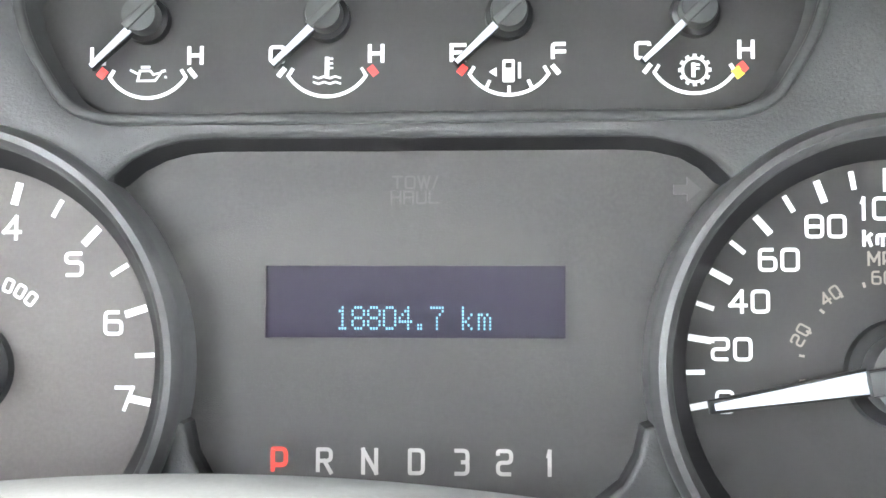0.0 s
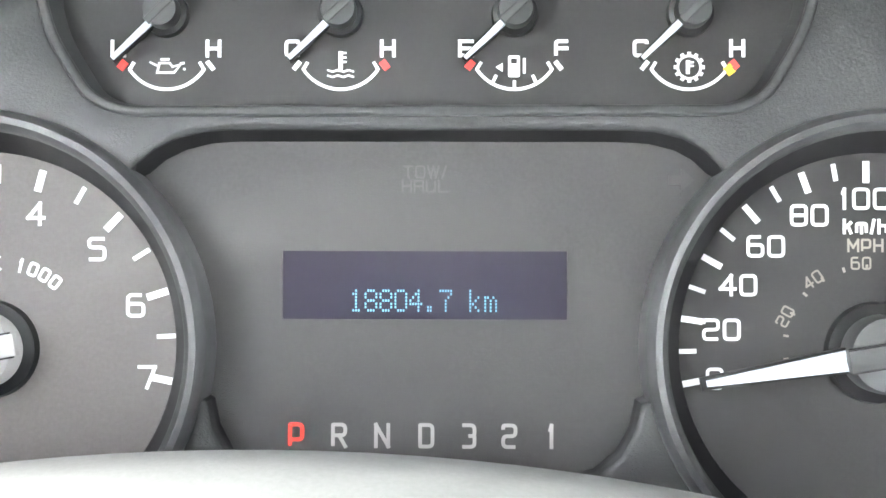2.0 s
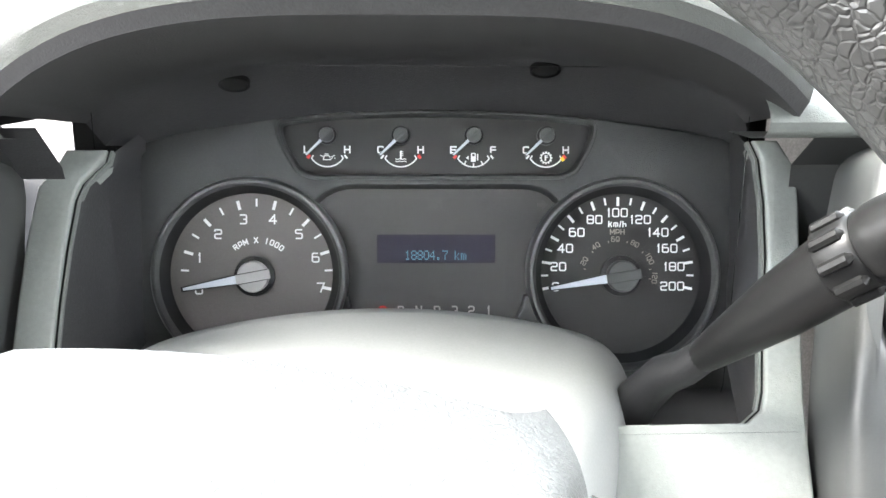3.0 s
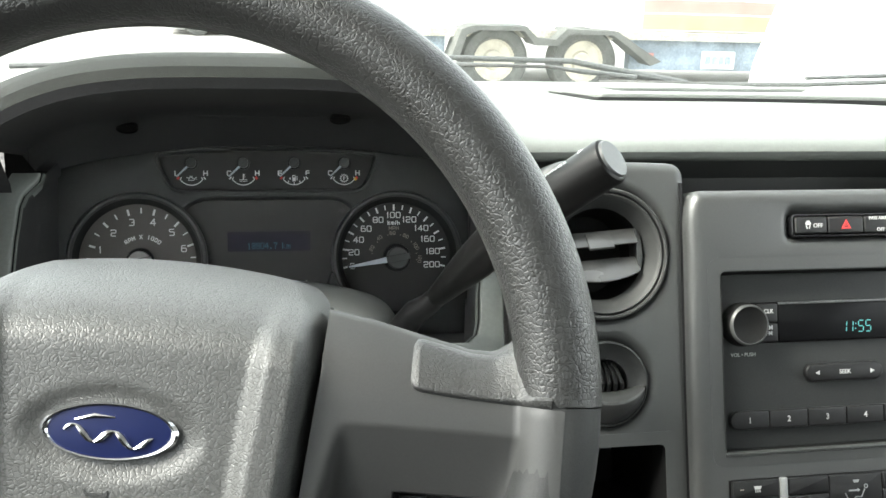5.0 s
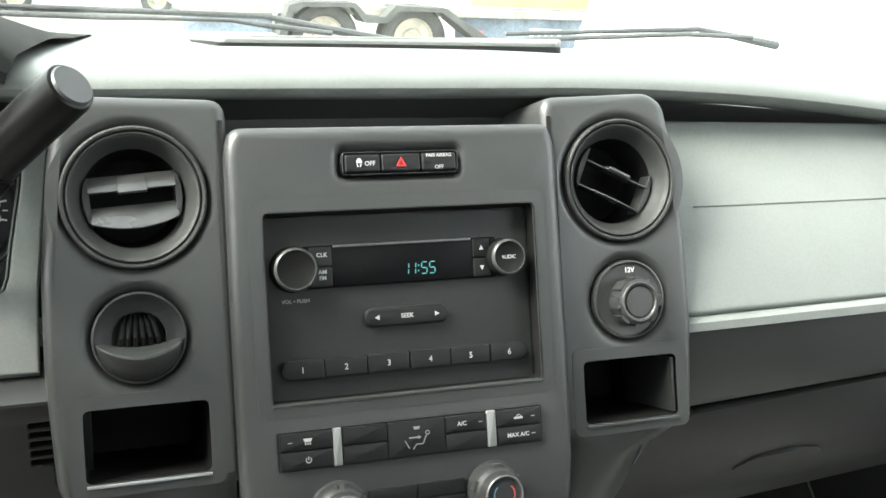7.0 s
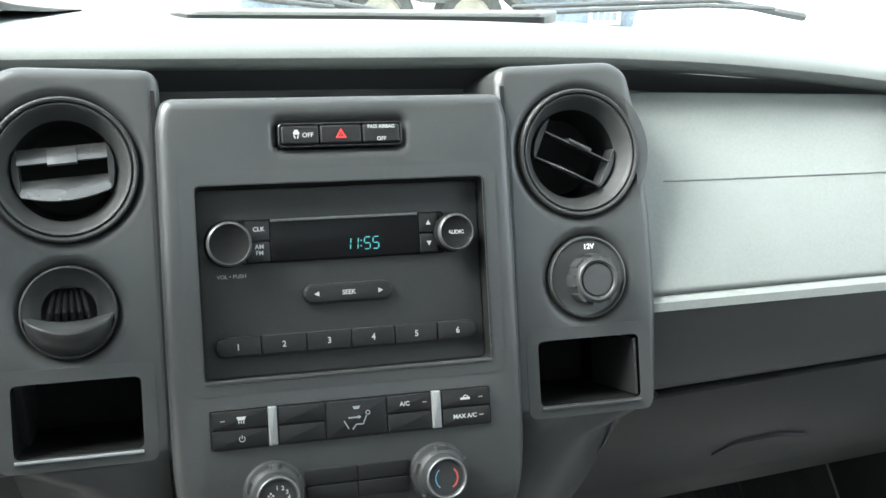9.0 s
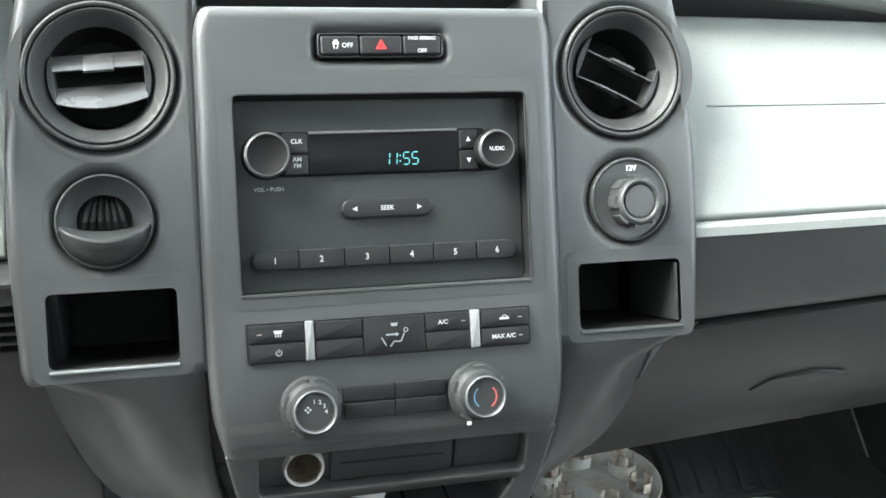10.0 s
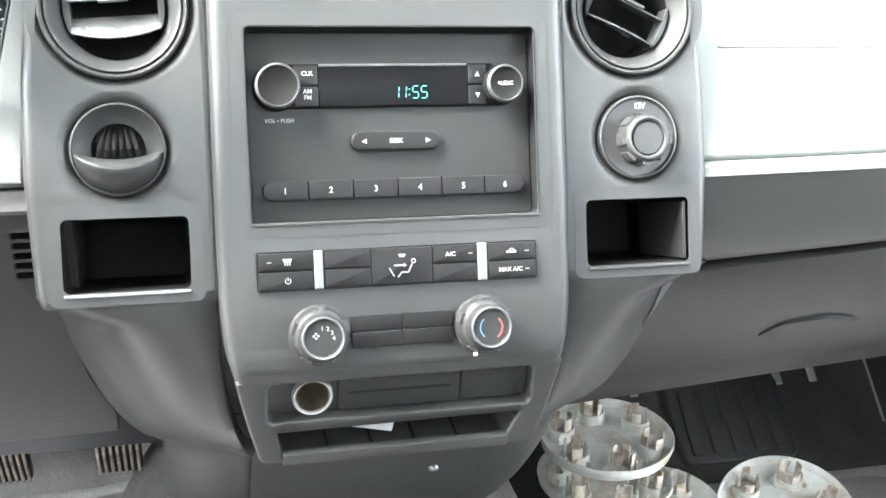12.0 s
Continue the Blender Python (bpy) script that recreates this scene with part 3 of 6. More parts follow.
def mat_bars(x0, x1, y0, y1, z, chevron):
    """Raised tread bars, laid in alternating directions."""
    rng = random.Random(4)
    vs, fs = [], []
    step, rise = (0.027, 0.027) if chevron else (0.030, 0.038)
    for iy in range(int((y1 - y0) / rise)):
        for ix in range(int((x1 - x0) / step)):
            a = radians(45 if (ix + iy) % 2 and chevron else -45)
            cx, cy = x0 + (ix + 0.5 + (0 if chevron else 0.5 * (iy % 2))) * step, y0 + (iy + 0.5) * rise
            ux, uy = math.cos(a) * 0.0085, math.sin(a) * 0.0085
            wx, wy = -math.sin(a) * 0.0022, math.cos(a) * 0.0022
            b = len(vs)
            hgt = 0.0022 * rng.uniform(0.8, 1.1)
            for k, zz in ((1.0, 0.0), (0.72, hgt)):
                for p, q in ((-1, -1), (1, -1), (1, 1), (-1, 1)):
                    vs.append((cx + p * ux * k + q * wx * k, cy + p * uy * k + q * wy * k, z + zz))
            fs += [(b + 4, b + 5, b + 6, b + 7)] + [(b + i, b + (i + 1) % 4, b + 4 + (i + 1) % 4, b + 4 + i) for i in range(4)]
    bm = bmesh.new()
    bv = [bm.verts.new(v) for v in vs]
    for f in fs:
        bm.faces.new([bv[i] for i in f])
    return bm


for nm, x0, x1, lab in (("driver_mat", -0.30, 0.232, "dusty grey rubber floor mat with raised treads under the pedals"), ("passenger_mat", 0.66, 1.20, "dusty grey rubber floor mat with raised treads in the passenger footwell")):
    fm = thing(nm, ((x0 + x1) / 2, 0.1, ZF), lab, "floor mat")
    part("sheet", plate(rrect(x0, x1, -0.6, 0.47, 0.04), ZF + 0.001, ZF + 0.006, edge=0.003), RUBBER, fm)
    tagged(part("tread", mat_bars(x0 + 0.03, x1 - 0.03, -0.25, 0.43, ZF + 0.006, x0 > 0.4), RUBBER, fm), kind="stuff")
    if x0 < 0:
        for y, z, r in ((0.50, 0.010, 0.013), (0.572, 0.030, 0.011)):
            part("lip", tube([(x0, y, ZF + z), ((x0 + x1) / 2, y, ZF + z + 0.002), (x1 - 0.06, y, ZF + z + 0.001), (x1 - 0.005, y + 0.004, ZF + z + 0.006), (x1 + 0.015, y + 0.03, ZF + z + 0.02)], [r, r, r, r, r * 0.6], 12, 0.8), RUBBER, fm)
    for i in range(9):
        x = x0 + 0.05 + i * (x1 - x0 - 0.1) / 8
        part("rib", tube([(x, 0.60, ZF + 0.082), (x, 0.79, ZF + 0.265)], 0.006, 8), RUBBER, fm)
    if x0 > 0.4:
        part("toe_pad", plate(rrect(0.915, 1.085, -0.060, 0.060, 0.012), 0.0, 0.016, edge=0.005), DARK, fm, m=basis((0, 0.565, ZF + 0.050), 49))
        for i in range(5):
            part("pad_rib", plate(rrect(0.929 + i * 0.0305, 0.948 + i * 0.0305, -0.048, 0.045, 0.004), 0.016, 0.0195, edge=0.0015), DARK, fm, m=basis((0, 0.565, ZF + 0.050), 49))


# Dark sheet over the firewall: the footwell's shadow put into its colour.
carpet = solo("firewall_shade_sheet", loft([[(x, y, z) for x in (0.67, 0.8, 0.95, 1.08, 1.16, XR - 0.01)] for y, z in ((0.485, ZF + 0.008), (0.50, ZF + 0.012), (0.555, ZF + 0.036), (0.795, ZF + 0.276), (0.855, ZF + 0.455))]), FOOTSHADE, "dark sheet for the shade up the passenger firewall", "carpet", "structure")


# ---- dashboard ----
def droop(x, k=1.0):
    return -0.19 * k * max(0.0, x - 0.55) ** 2


def reach(x, y):
    """The pad runs back as far as the curved foot of the windscreen."""
    return y if y < 0.21 else 0.20 + (y - 0.20) * (base_y(x) - 0.215) / 0.63


dash = thing("dashboard", (0.43, 0.4, 1.0), "grey-green padded dashboard with dark grey plastic fascia", "dashboard")
PROFILE = ((0.20, 1.366, 1.0), (0.17, 1.369, 1.0), (0.153, 1.373, 1.0), (0.148, 1.3765, 1.0), (0.1465, 1.3805, 1.0), (0.148, 1.3842, 1.0), (0.152, 1.3874, 1.0), (0.158, 1.3900, 1.0), (0.167, 1.3922, 1.0), (0.180, 1.3936, 1.0), (0.20, 1.3942, 1.0), (0.30, 1.390, 0.9), (0.45, 1.380, 0.7), (0.60, 1.371, 0.6), (0.74, 1.362, 0.5), (0.83, 1.350, 0.4))
pad_x = [0.172 + (XR + 0.03 - 0.172) * i / 40 for i in range(41)]
part("top_pad", loft([[(x, reach(x, y), z + droop(x, k)) for x in pad_x] for y, z, k in PROFILE]), PADTOP, dash, "grey-green grained top pad")
part("top_pad", loft([[(x, reach(x, y), z) for x in (XL - 0.03, -0.3, -0.22, -0.15)] for y, z, k in PROFILE]), PADTOP, dash, "grey-green grained top pad")
# dark recess under the lip, closed behind
for xs in ((XL, -0.3, -0.16), (0.2, 0.45, 0.65, 0.85, 1.05, XR)):
    part("recess", loft([[(x, y, z + droop(x)) for x in xs] for y, z in ((0.165, 1.371), (0.19, 1.352), (0.19, 1.30))]), STACK, dash)
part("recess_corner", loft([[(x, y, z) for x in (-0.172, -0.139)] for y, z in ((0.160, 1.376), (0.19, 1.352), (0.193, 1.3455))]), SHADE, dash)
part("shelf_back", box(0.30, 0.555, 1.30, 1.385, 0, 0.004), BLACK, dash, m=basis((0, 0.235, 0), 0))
# defroster panel and slot on top
DEF = Matrix.Translation((0, 0, 1.4105)) @ pose(0, 0, 0, -3.8, 0, 0)
part("defroster_gap", plate(rounded([(0.338, 0.53), (0.349, 0.407), (0.51, 0.399), (0.673, 0.371), (0.75, 0.53)], 0.006), -0.004, 0.003), BLACK, dash, m=DEF)
part("defroster_panel", plate(rounded([(0.335, 0.54), (0.352, 0.410), (0.51, 0.402), (0.670, 0.374), (0.755, 0.54)], 0.008), 0.002, 0.007, [rounded([(0.385, 0.522), (0.39, 0.438), (0.575, 0.435), (0.635, 0.520)], 0.006)], 0.002), PADTOP, dash, "grey defroster outlet panel", m=DEF)
part("defroster_grille", plate([(0.38, 0.530), (0.385, 0.43), (0.58, 0.43), (0.64, 0.530)], 0.002, 0.0034), BLACK, dash, m=DEF)

# instrument hood
def arch(s, k=1.0):
    return 1.392 + 0.046 * k * (1 - abs(s) ** 3.2)


S = [-1 + 2 * i / 36 for i in range(37)]
lip = lambda s: 0.082 + 0.055 * abs(s) ** 2.5
lining = [[(0.036 + 0.160 * s, 0.264, 1.364 - 0.018 * s * s) for s in S],
          [(0.032 + 0.162 * s, 0.232, 1.397 - 0.026 * s * s - 0.018 * s ** 6) for s in S],
          [(0.026 + 0.163 * s, lip(s) + 0.09, arch(s) - 0.027) for s in S],
          [(0.016 + 0.166 * s, lip(s) + 0.018, arch(s) - 0.010) for s in S],
          [(0.014 + 0.168 * s, lip(s) + 0.004, arch(s) - 0.008) for s in S],
          [(0.014 + 0.170 * s, lip(s), arch(s) - 0.001) for s in S]]
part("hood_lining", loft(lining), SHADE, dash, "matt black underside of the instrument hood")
outer = [lining[-1],
         [(0.014 + 0.173 * s, lip(s) + 0.004, arch(s) + 0.005) for s in S],
         [(0.014 + 0.176 * s, lip(s) + 0.018, arch(s) + 0.009) for s in S],
         [(0.014 + 0.184 * s, lip(s) + 0.07, arch(s, 0.95) + 0.009) for s in S],
         [(0.014 + 0.195 * s, 0.30, arch(s, 0.75) + 0.006) for s in S],
         [(0.014 + 0.215 * s, reach(0.014 + 0.215 * s, 0.48), 1.382 + 0.02 * (1 - abs(s) ** 2.5)) for s in S],
         [(0.014 + 0.235 * s, reach(0.014 + 0.235 * s, 0.66), 1.369 + 0.004 * (1 - s * s)) for s in S],
         [(0.014 + 0.235 * s, reach(0.014 + 0.235 * s, 0.83), 1.352) for s in S]]
part("hood_skin", loft(outer), HOOD, dash, "dark grained skin of the instrument hood")
for x, y, z in ((-0.0655, 0.2345, 1.3832), (0.0880, 0.2345, 1.3903)):
    part("screw_slot", lathe([(0.0062, -0.002), (0.0062, 0.0010), (0.0056, 0.0012), (0.0050, 0.0004), (0, 0.0004)], 20, sx=1.25), WELL, dash, m=basis((x, y, z), -48))

# surround of the instruments and the lower panels
SUR = basis((0.0, 0.160, 1.30), 36)
RIGHT_EDGE = [(0.1856, 0.0756), (0.1886, 0.0665), (0.1884, 0.0430), (0.1862, 0.0171), (0.1795, -0.0258), (0.1770, -0.0467), (0.1745, -0.0550), (0.1674, -0.0607)]
LEFT_EDGE = [(-0.1215, 0.0714), (-0.1225, 0.0656), (-0.1320, 0.0548), (-0.1346, 0.0466), (-0.1366, 0.0224), (-0.1376, -0.0027), (-0.1376, -0.0467), (-0.1350, -0.0550), (-0.1280, -0.0607)]
sheet = RIGHT_EDGE + LEFT_EDGE[::-1] + [(-0.1400, 0.0714), (-0.1453, 0.0609), (-0.1512, 0.0527), (-0.1538, 0.0265), (-0.1548, -0.0030), (-0.1560, -0.1120), (0.1928, -0.1120), (0.1940, -0.0520), (0.2010, 0.0150), (0.2040, 0.0420), (0.2046, 0.0610), (0.1979, 0.0756)]
part("surround", plate(sheet, -0.016, 0, (), 0.0018, 3), PAD, dash, "pale grey-green grained instrument surround", m=SUR)
for edge_line, s, back_x in ((RIGHT_EDGE, 1, 0.193), (LEFT_EDGE, -1, -0.1155)):
    ridge = lambda d, n: [SUR @ Vector((u - s * d, v, n)) for u, v in edge_line]
    part("surround_groove", loft([ridge(-0.0005, -0.003), ridge(0.0014, -0.005)]), BLACK, dash)
    part("surround_lip", loft([ridge(0.0012, -0.006), ridge(0.0014, -0.0022), ridge(0.0026, -0.0022), ridge(0.0028, -0.006)]), PADTOP, dash, "thin raised lip of the surround")
    front = ridge(0.0027, -0.004)
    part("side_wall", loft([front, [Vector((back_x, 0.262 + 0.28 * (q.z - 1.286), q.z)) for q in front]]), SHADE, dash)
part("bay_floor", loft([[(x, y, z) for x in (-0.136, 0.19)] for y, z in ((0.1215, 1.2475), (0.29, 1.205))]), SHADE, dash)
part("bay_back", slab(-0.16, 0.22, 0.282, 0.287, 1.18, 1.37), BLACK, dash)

KNEE = basis((0.0, 0.078, 1.195), -16)
SLOTS = [rrect(0.1846, 0.2052, -0.0196 - 0.0077 * i, -0.0148 - 0.0077 * i, 0.0012, 3) for i in range(5)]
part("knee_panel", plate(rounded([(XL, 0.0), (0.222, 0.0), (0.222, -0.080), (0.216, -0.098), (0.2205, -0.135), (0.2370, -0.174), (0.2375, -0.193), (XL, -0.205)], 0.004), -0.06, 0.0, SLOTS, 0.0015), LOWER, dash, "dark grey knee panel with a small slotted grille", m=KNEE)
# Greyer than the panel face: light on this upward slope put into colour.
part("knee_ledge", loft([[(x, y, z) for x in (XL, -0.1, 0.1, 0.211)] for y, z in ((0.0785, 1.1945), (0.0785, 1.1965), (0.0815, 1.1985), (0.106, 1.2085), (0.116, 1.2085))]), GREY, dash, "sloping grey top edge of the knee panel")
part("grille_back", box(0.180, 0.210, -0.062, -0.008, -0.012, -0.010), BLACK, dash, m=KNEE)
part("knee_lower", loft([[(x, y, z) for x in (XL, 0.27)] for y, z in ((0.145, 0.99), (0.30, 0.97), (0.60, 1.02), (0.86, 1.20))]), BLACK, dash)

# outer left pod behind the turn lever
POD = FA @ Matrix.Translation((0, 0, -0.012))
part("outer_pod", plate(rounded([(-0.80, 0.0), (-0.590, 0.0), (-0.583, 0.20), (-0.80, 0.20)], 0.018), -0.08, 0, [circle(-0.636, 0.150, 0.0405)], 0.005), GREY, dash, m=POD)


def pod_outline(s):
    k = 0.985 if s > 0 else 1.0
    return [(s * u * (k if u > 0.2 else 1), v) for u, v in ((0.112, 0.200), (0.200, 0.203), (0.216, 0.195), (0.2225, 0.165), (0.2295, 0.09), (0.2305, 0.03), (0.2265, -0.040), (0.223, -0.048), (0.112, -0.048))]


HOLES = lambda s: [circle(s * 0.1720, 0.1385, 0.0448), circle(s * 0.1735, 0.0504, 0.0290, 36), rrect(min(s * 0.1325, s * 0.2105), max(s * 0.1325, s * 0.2105), -0.0385, 0.0085, 0.005)]
for s in (-1, 1):
    part("pod", plate(rounded(pod_outline(s), 0.012), -0.047 if s < 0 else -0.09, 0, HOLES(s), 0.008, 5), GREY, dash, "satin grey plastic vent pod", m=POD)
    u0, u1 = min(s * 0.1325, s * 0.2105), max(s * 0.1325, s * 0.2105)
    part("pocket_rim", plate(rrect(u0 - 0.0082, u1 + 0.0082, -0.0462, 0.0165, 0.006), -0.0006, 0.0003, [rrect(u0 + 0.0006, u1 - 0.0006, -0.0378, 0.0078, 0.004)]), GREY, dash, m=POD)
    part("seam", plate([(s * 0.1160, -0.046), (s * 0.1188, -0.046), (s * 0.1186, 0.06), (s * 0.1176, 0.186), (s * 0.1150, 0.186)], -0.001, 0.0005), BLACK, dash, m=POD)
    # Liner is black: the pocket's inner shade put into its colour.
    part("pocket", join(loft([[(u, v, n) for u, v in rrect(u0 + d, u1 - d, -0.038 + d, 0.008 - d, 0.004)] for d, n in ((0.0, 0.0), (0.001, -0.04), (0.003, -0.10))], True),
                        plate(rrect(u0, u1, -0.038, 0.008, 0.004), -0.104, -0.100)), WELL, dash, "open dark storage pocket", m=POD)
    # Lighter plate that stands for the light on this pocket's right wall.
    if s > 0:
        part("pocket_wall", box(u1 - 0.0045, u1 - 0.0025, -0.0355, 0.0045, -0.075, -0.001), LOWER, dash, "grey inner side of the pocket", m=POD)
    part("pocket_lip", box(u0 + 0.001, u1 - 0.001, -0.0405, -0.0385, -0.004, 0.0022, 0.0008), SATIN if s < 0 else GREY, dash, m=POD)
    # flare: a smooth skin that runs from under the pod, round a soft ridge, down to the floor hump
    levels = ((1.1478, 0.1180, 0.0494, 0.2120, 0.0498, 0.2270, 0.0560), (1.1420, 0.1180, 0.0478, 0.2090, 0.0486, 0.2265, 0.0640), (1.1320, 0.1180, 0.0474, 0.1930, 0.0484, 0.2245, 0.0860), (1.1200, 0.1178, 0.0480, 0.1730, 0.0496, 0.2195, 0.0990),
              (1.0920, 0.1165, 0.0496, 0.1570, 0.0530, 0.2120, 0.1030), (1.0570, 0.1120, 0.0516, 0.1450, 0.0610, 0.1985, 0.1060), (1.0300, 0.1040, 0.0560, 0.1330, 0.0740, 0.1850, 0.1130), (1.0080, 0.0975, 0.0800, 0.1245, 0.1000, 0.1720, 0.1270),
              (0.9850, 0.0930, 0.1205, 0.1240, 0.1270, 0.1600, 0.1520), (0.9300, 0.0930, 0.1610, 0.1330, 0.1650, 0.1590, 0.1900), (0.8600, 0.0930, 0.2280, 0.1360, 0.2310, 0.1590, 0.2520), (0.7800, 0.0930, 0.3200, 0.1380, 0.3220, 0.1590, 0.3400))
    rows = []
    for z, ui, yi, uc, yc, ug, yg in levels:
        A, C, G = Vector((ui, yi, z)), Vector((uc, yc, z)), Vector((ug, yg, z))
        B, D = C.lerp(A, min(0.5, 0.020 / (C - A).length)), C.lerp(G, min(0.5, 0.020 / (G - C).length))
        rows.append([A + Vector((-0.0005, 0.024, 0)), A + Vector((0, 0.0012, 0)), A + Vector((0.0010, 0, 0)), A.lerp(B, 0.5), B] + [B.lerp(C, q).lerp(C.lerp(D, q), q) for q in (0.2, 0.4, 0.6, 0.8)] + [D, D.lerp(G, 0.5), G, G + Vector((0.004, 0.06, -0.004)), G + Vector((0.02, 0.35, -0.02))])
    fine = []
    for j in range(len(rows) - 1):
        r = [rows[max(0, j - 1)], rows[j], rows[j + 1], rows[min(len(rows) - 1, j + 2)]]
        for f in (0.0, 0.25, 0.5, 0.75):
            fine.append([0.5 * (2 * b + (c - a) * f + (2 * a - 5 * b + 4 * c - d) * f * f + (3 * b - a - 3 * c + d) * f ** 3) for a, b, c, d in zip(*r)])
    skin = [[Vector((0.4265 + s * q.x, q.y, q.z)) for q in row] for row in fine + [rows[-1]]]
    part("flare", loft(skin), GREY, dash, "dark grey lower flare of the centre stack", angle=75)

# passenger side: soft panel, bright strip, lower door
GL = basis((0.0, 0.075, 1.2148), 35)
part("passenger_pad", plate(rounded([(0.632, 0.003), (0.713, 0.0042), (0.976, 0.0075), (0.956, 0.145), (0.925, 0.160), (0.713, 0.1655), (0.632, 0.1665)], 0.006), -0.05, 0.0, edge=0.004), PAD, dash, "pale grey-green grained panel above the glovebox", m=GL)
part("pad_seam", box(0.680, 0.938, 0.0900, 0.0908, 0.0, 0.0008), PADTOP, dash, m=GL)
LEDGE = (0.636, 0.70, 0.78, 0.9, 1.05, XR)
strip = ((0.090, 1.2150), (0.079, 1.2144), (0.0745, 1.2113), (0.0732, 1.2050))
below = ((0.0740, 1.2046, 0.016), (0.0755, 1.194, 0.02), (0.080, 1.165, 0.035), (0.085, 1.1420, 0.05), (0.088, 1.1350, 0.054), (0.092, 1.1325, 0.054), (0.105, 1.1325, 0.054))
part("glovebox_strip", loft([[(x, y, z + 0.016 * (x - 0.65)) for x in LEDGE] for y, z in strip]), PAD, dash, "pale ledge under the passenger pad")
part("glovebox_upper", loft([[(x, y, z + k * (x - 0.65)) for x in LEDGE] for y, z, k in below]), GREY, dash)
# Black backing sheet that paints the shadow in the gap above the door.
part("glovebox_gap", loft([[(x, y, z + 0.054 * (x - 0.65)) for x in (0.664, 0.8, XR)] for y, z in ((0.103, 1.136), (0.106, 1.10))]), BLACK, dash)
low2 = ((0.1040, 1.1270), (0.0935, 1.1268), (0.0900, 1.1240), (0.0950, 1.0892), (0.1300, 1.0273), (0.1700, 0.9808), (0.2200, 0.9705), (0.4500, 1.0200), (0.8600, 1.1500))
part("glovebox_door", loft([[(x, y + 0.02 * (x - 0.6), z + 0.06 * (x - 0.65)) for x in (max(0.585, min(0.65, 0.588 + (z - 1.028) * 0.72)), 0.75, 0.9, 1.05, XR)] for y, z in low2]), LOWER, dash, "dark grey glovebox door")
part("glovebox_latch", plate(rounded([(0.742, -0.008), (0.815, -0.003), (0.835, 0.004), (0.800, 0.012), (0.760, 0.008)], 0.006), -0.004, 0.0003), LOWER, dash, "shallow glovebox pull", m=basis((0, 0.1165, 1.0595), -30))
part("end_pod", plate(rounded([(0.505, 0.030), (0.60, 0.034), (0.80, 0.04), (0.80, 0.20), (0.60, 0.190), (0.490, 0.182), (0.528, 0.150)], 0.012), -0.08, 0.0, [circle(0.590, 0.134, 0.040)], 0.008), GREY, dash, m=FA @ Matrix.Translation((0, 0, -0.02)))

# ---- centre stack ----
stack = thing("centre_stack", (0.4265, 0.05, 1.0), "dark grey plastic centre stack of the dashboard", "console")
outline = [(-0.1115, 0.180), (0.1115, 0.180), (0.1160, 0.165), (0.1172, 0.02), (0.1168, -0.055), (0.1140, -0.083), (0.1085, -0.0985), (-0.1085, -0.0985), (-0.1140, -0.083), (-0.1168, -0.055), (-0.1172, 0.02), (-0.1160, 0.165)]
part("fascia", plate(rounded(outline, 0.010), -0.09, 0, [rrect(-0.0955, 0.0955, 0.0, 0.1248, 0.004), rrect(-0.041, 0.041, 0.1464, 0.1626, 0.003)], 0.008, 4), STACK, stack, m=FA)
def bend_row(q):
    """A row across the chin where the upper plane turns into the lower one."""
    cols = []
    for s in (-1, 1):
        side = []
        for w, n in ((0.0, 0.0003), (0.0030, -0.0006), (0.0050, -0.0030), (0.0060, -0.0090)):
            p0 = FA @ Vector((s * (0.1068 + w), -0.0790, n))
            p2 = FB @ Vector((s * (0.1030 + w), -0.0125, n))
            d0 = (FA.to_3x3() @ Vector((0, -1, 0))).normalized()
            p1 = p0 + d0 * ((p2 - p0).length * 0.52)
            side.append(p0.lerp(p1, q).lerp(p1.lerp(p2, q), q))
        cols.append(side)
    return list(reversed(cols[0])) + cols[1]


part("chin_bend", loft([bend_row(i / 10) for i in range(11)]), STACK, stack, "smooth rounded chin of the centre stack", angle=60)
part("radio_frame", plate(rrect(-0.1040, 0.1040, -0.0085, 0.1333, 0.008), -0.0006, 0.0003, [rrect(-0.0945, 0.0945, 0.0008, 0.124, 0.003)]), STACK, stack, m=FA)
# Recess shade put into black walls, its lit lower edge into grey.
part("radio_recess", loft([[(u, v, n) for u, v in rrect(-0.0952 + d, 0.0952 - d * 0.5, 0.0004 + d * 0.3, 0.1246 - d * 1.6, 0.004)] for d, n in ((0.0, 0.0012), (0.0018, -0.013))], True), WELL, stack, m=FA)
part("recess_ledge", box(-0.0950, 0.0950, -0.0012, 0.0012, -0.004, 0.0012, 0.0010), GREY, stack, m=FA)
lower = [(-0.1098, -0.0098), (-0.1090, -0.0140), (-0.1040, -0.038), (-0.0945, -0.0740), (0.0945, -0.0740), (0.1040, -0.038), (0.1090, -0.0140), (0.1098, -0.0098)]
part("lower_fascia", plate(rounded(lower, 0.006), -0.08, 0, [rrect(-0.089, 0.089, -0.0425, -0.0140, 0.004), rounded([(-0.084, -0.0455), (0.084, -0.0455), (0.072, -0.070), (-0.080, -0.070)], 0.004)], 0.0025), STACK, stack, m=FB)
part("base", loft([[(0.4265 + w0 * k / 4, y, z) for k in range(-4, 5)] for y, z, w0 in ((0.035, 1.0315, 0.094), (0.048, 1.0285, 0.096), (0.066, 1.0235, 0.096), (0.090, 1.012, 0.096), (0.112, 0.994, 0.095), (0.134, 0.965, 0.095), (0.160, 0.93, 0.095), (0.190, 0.897, 0.095), (0.227, 0.86, 0.095), (0.318, 0.78, 0.095))]), GREY, stack)
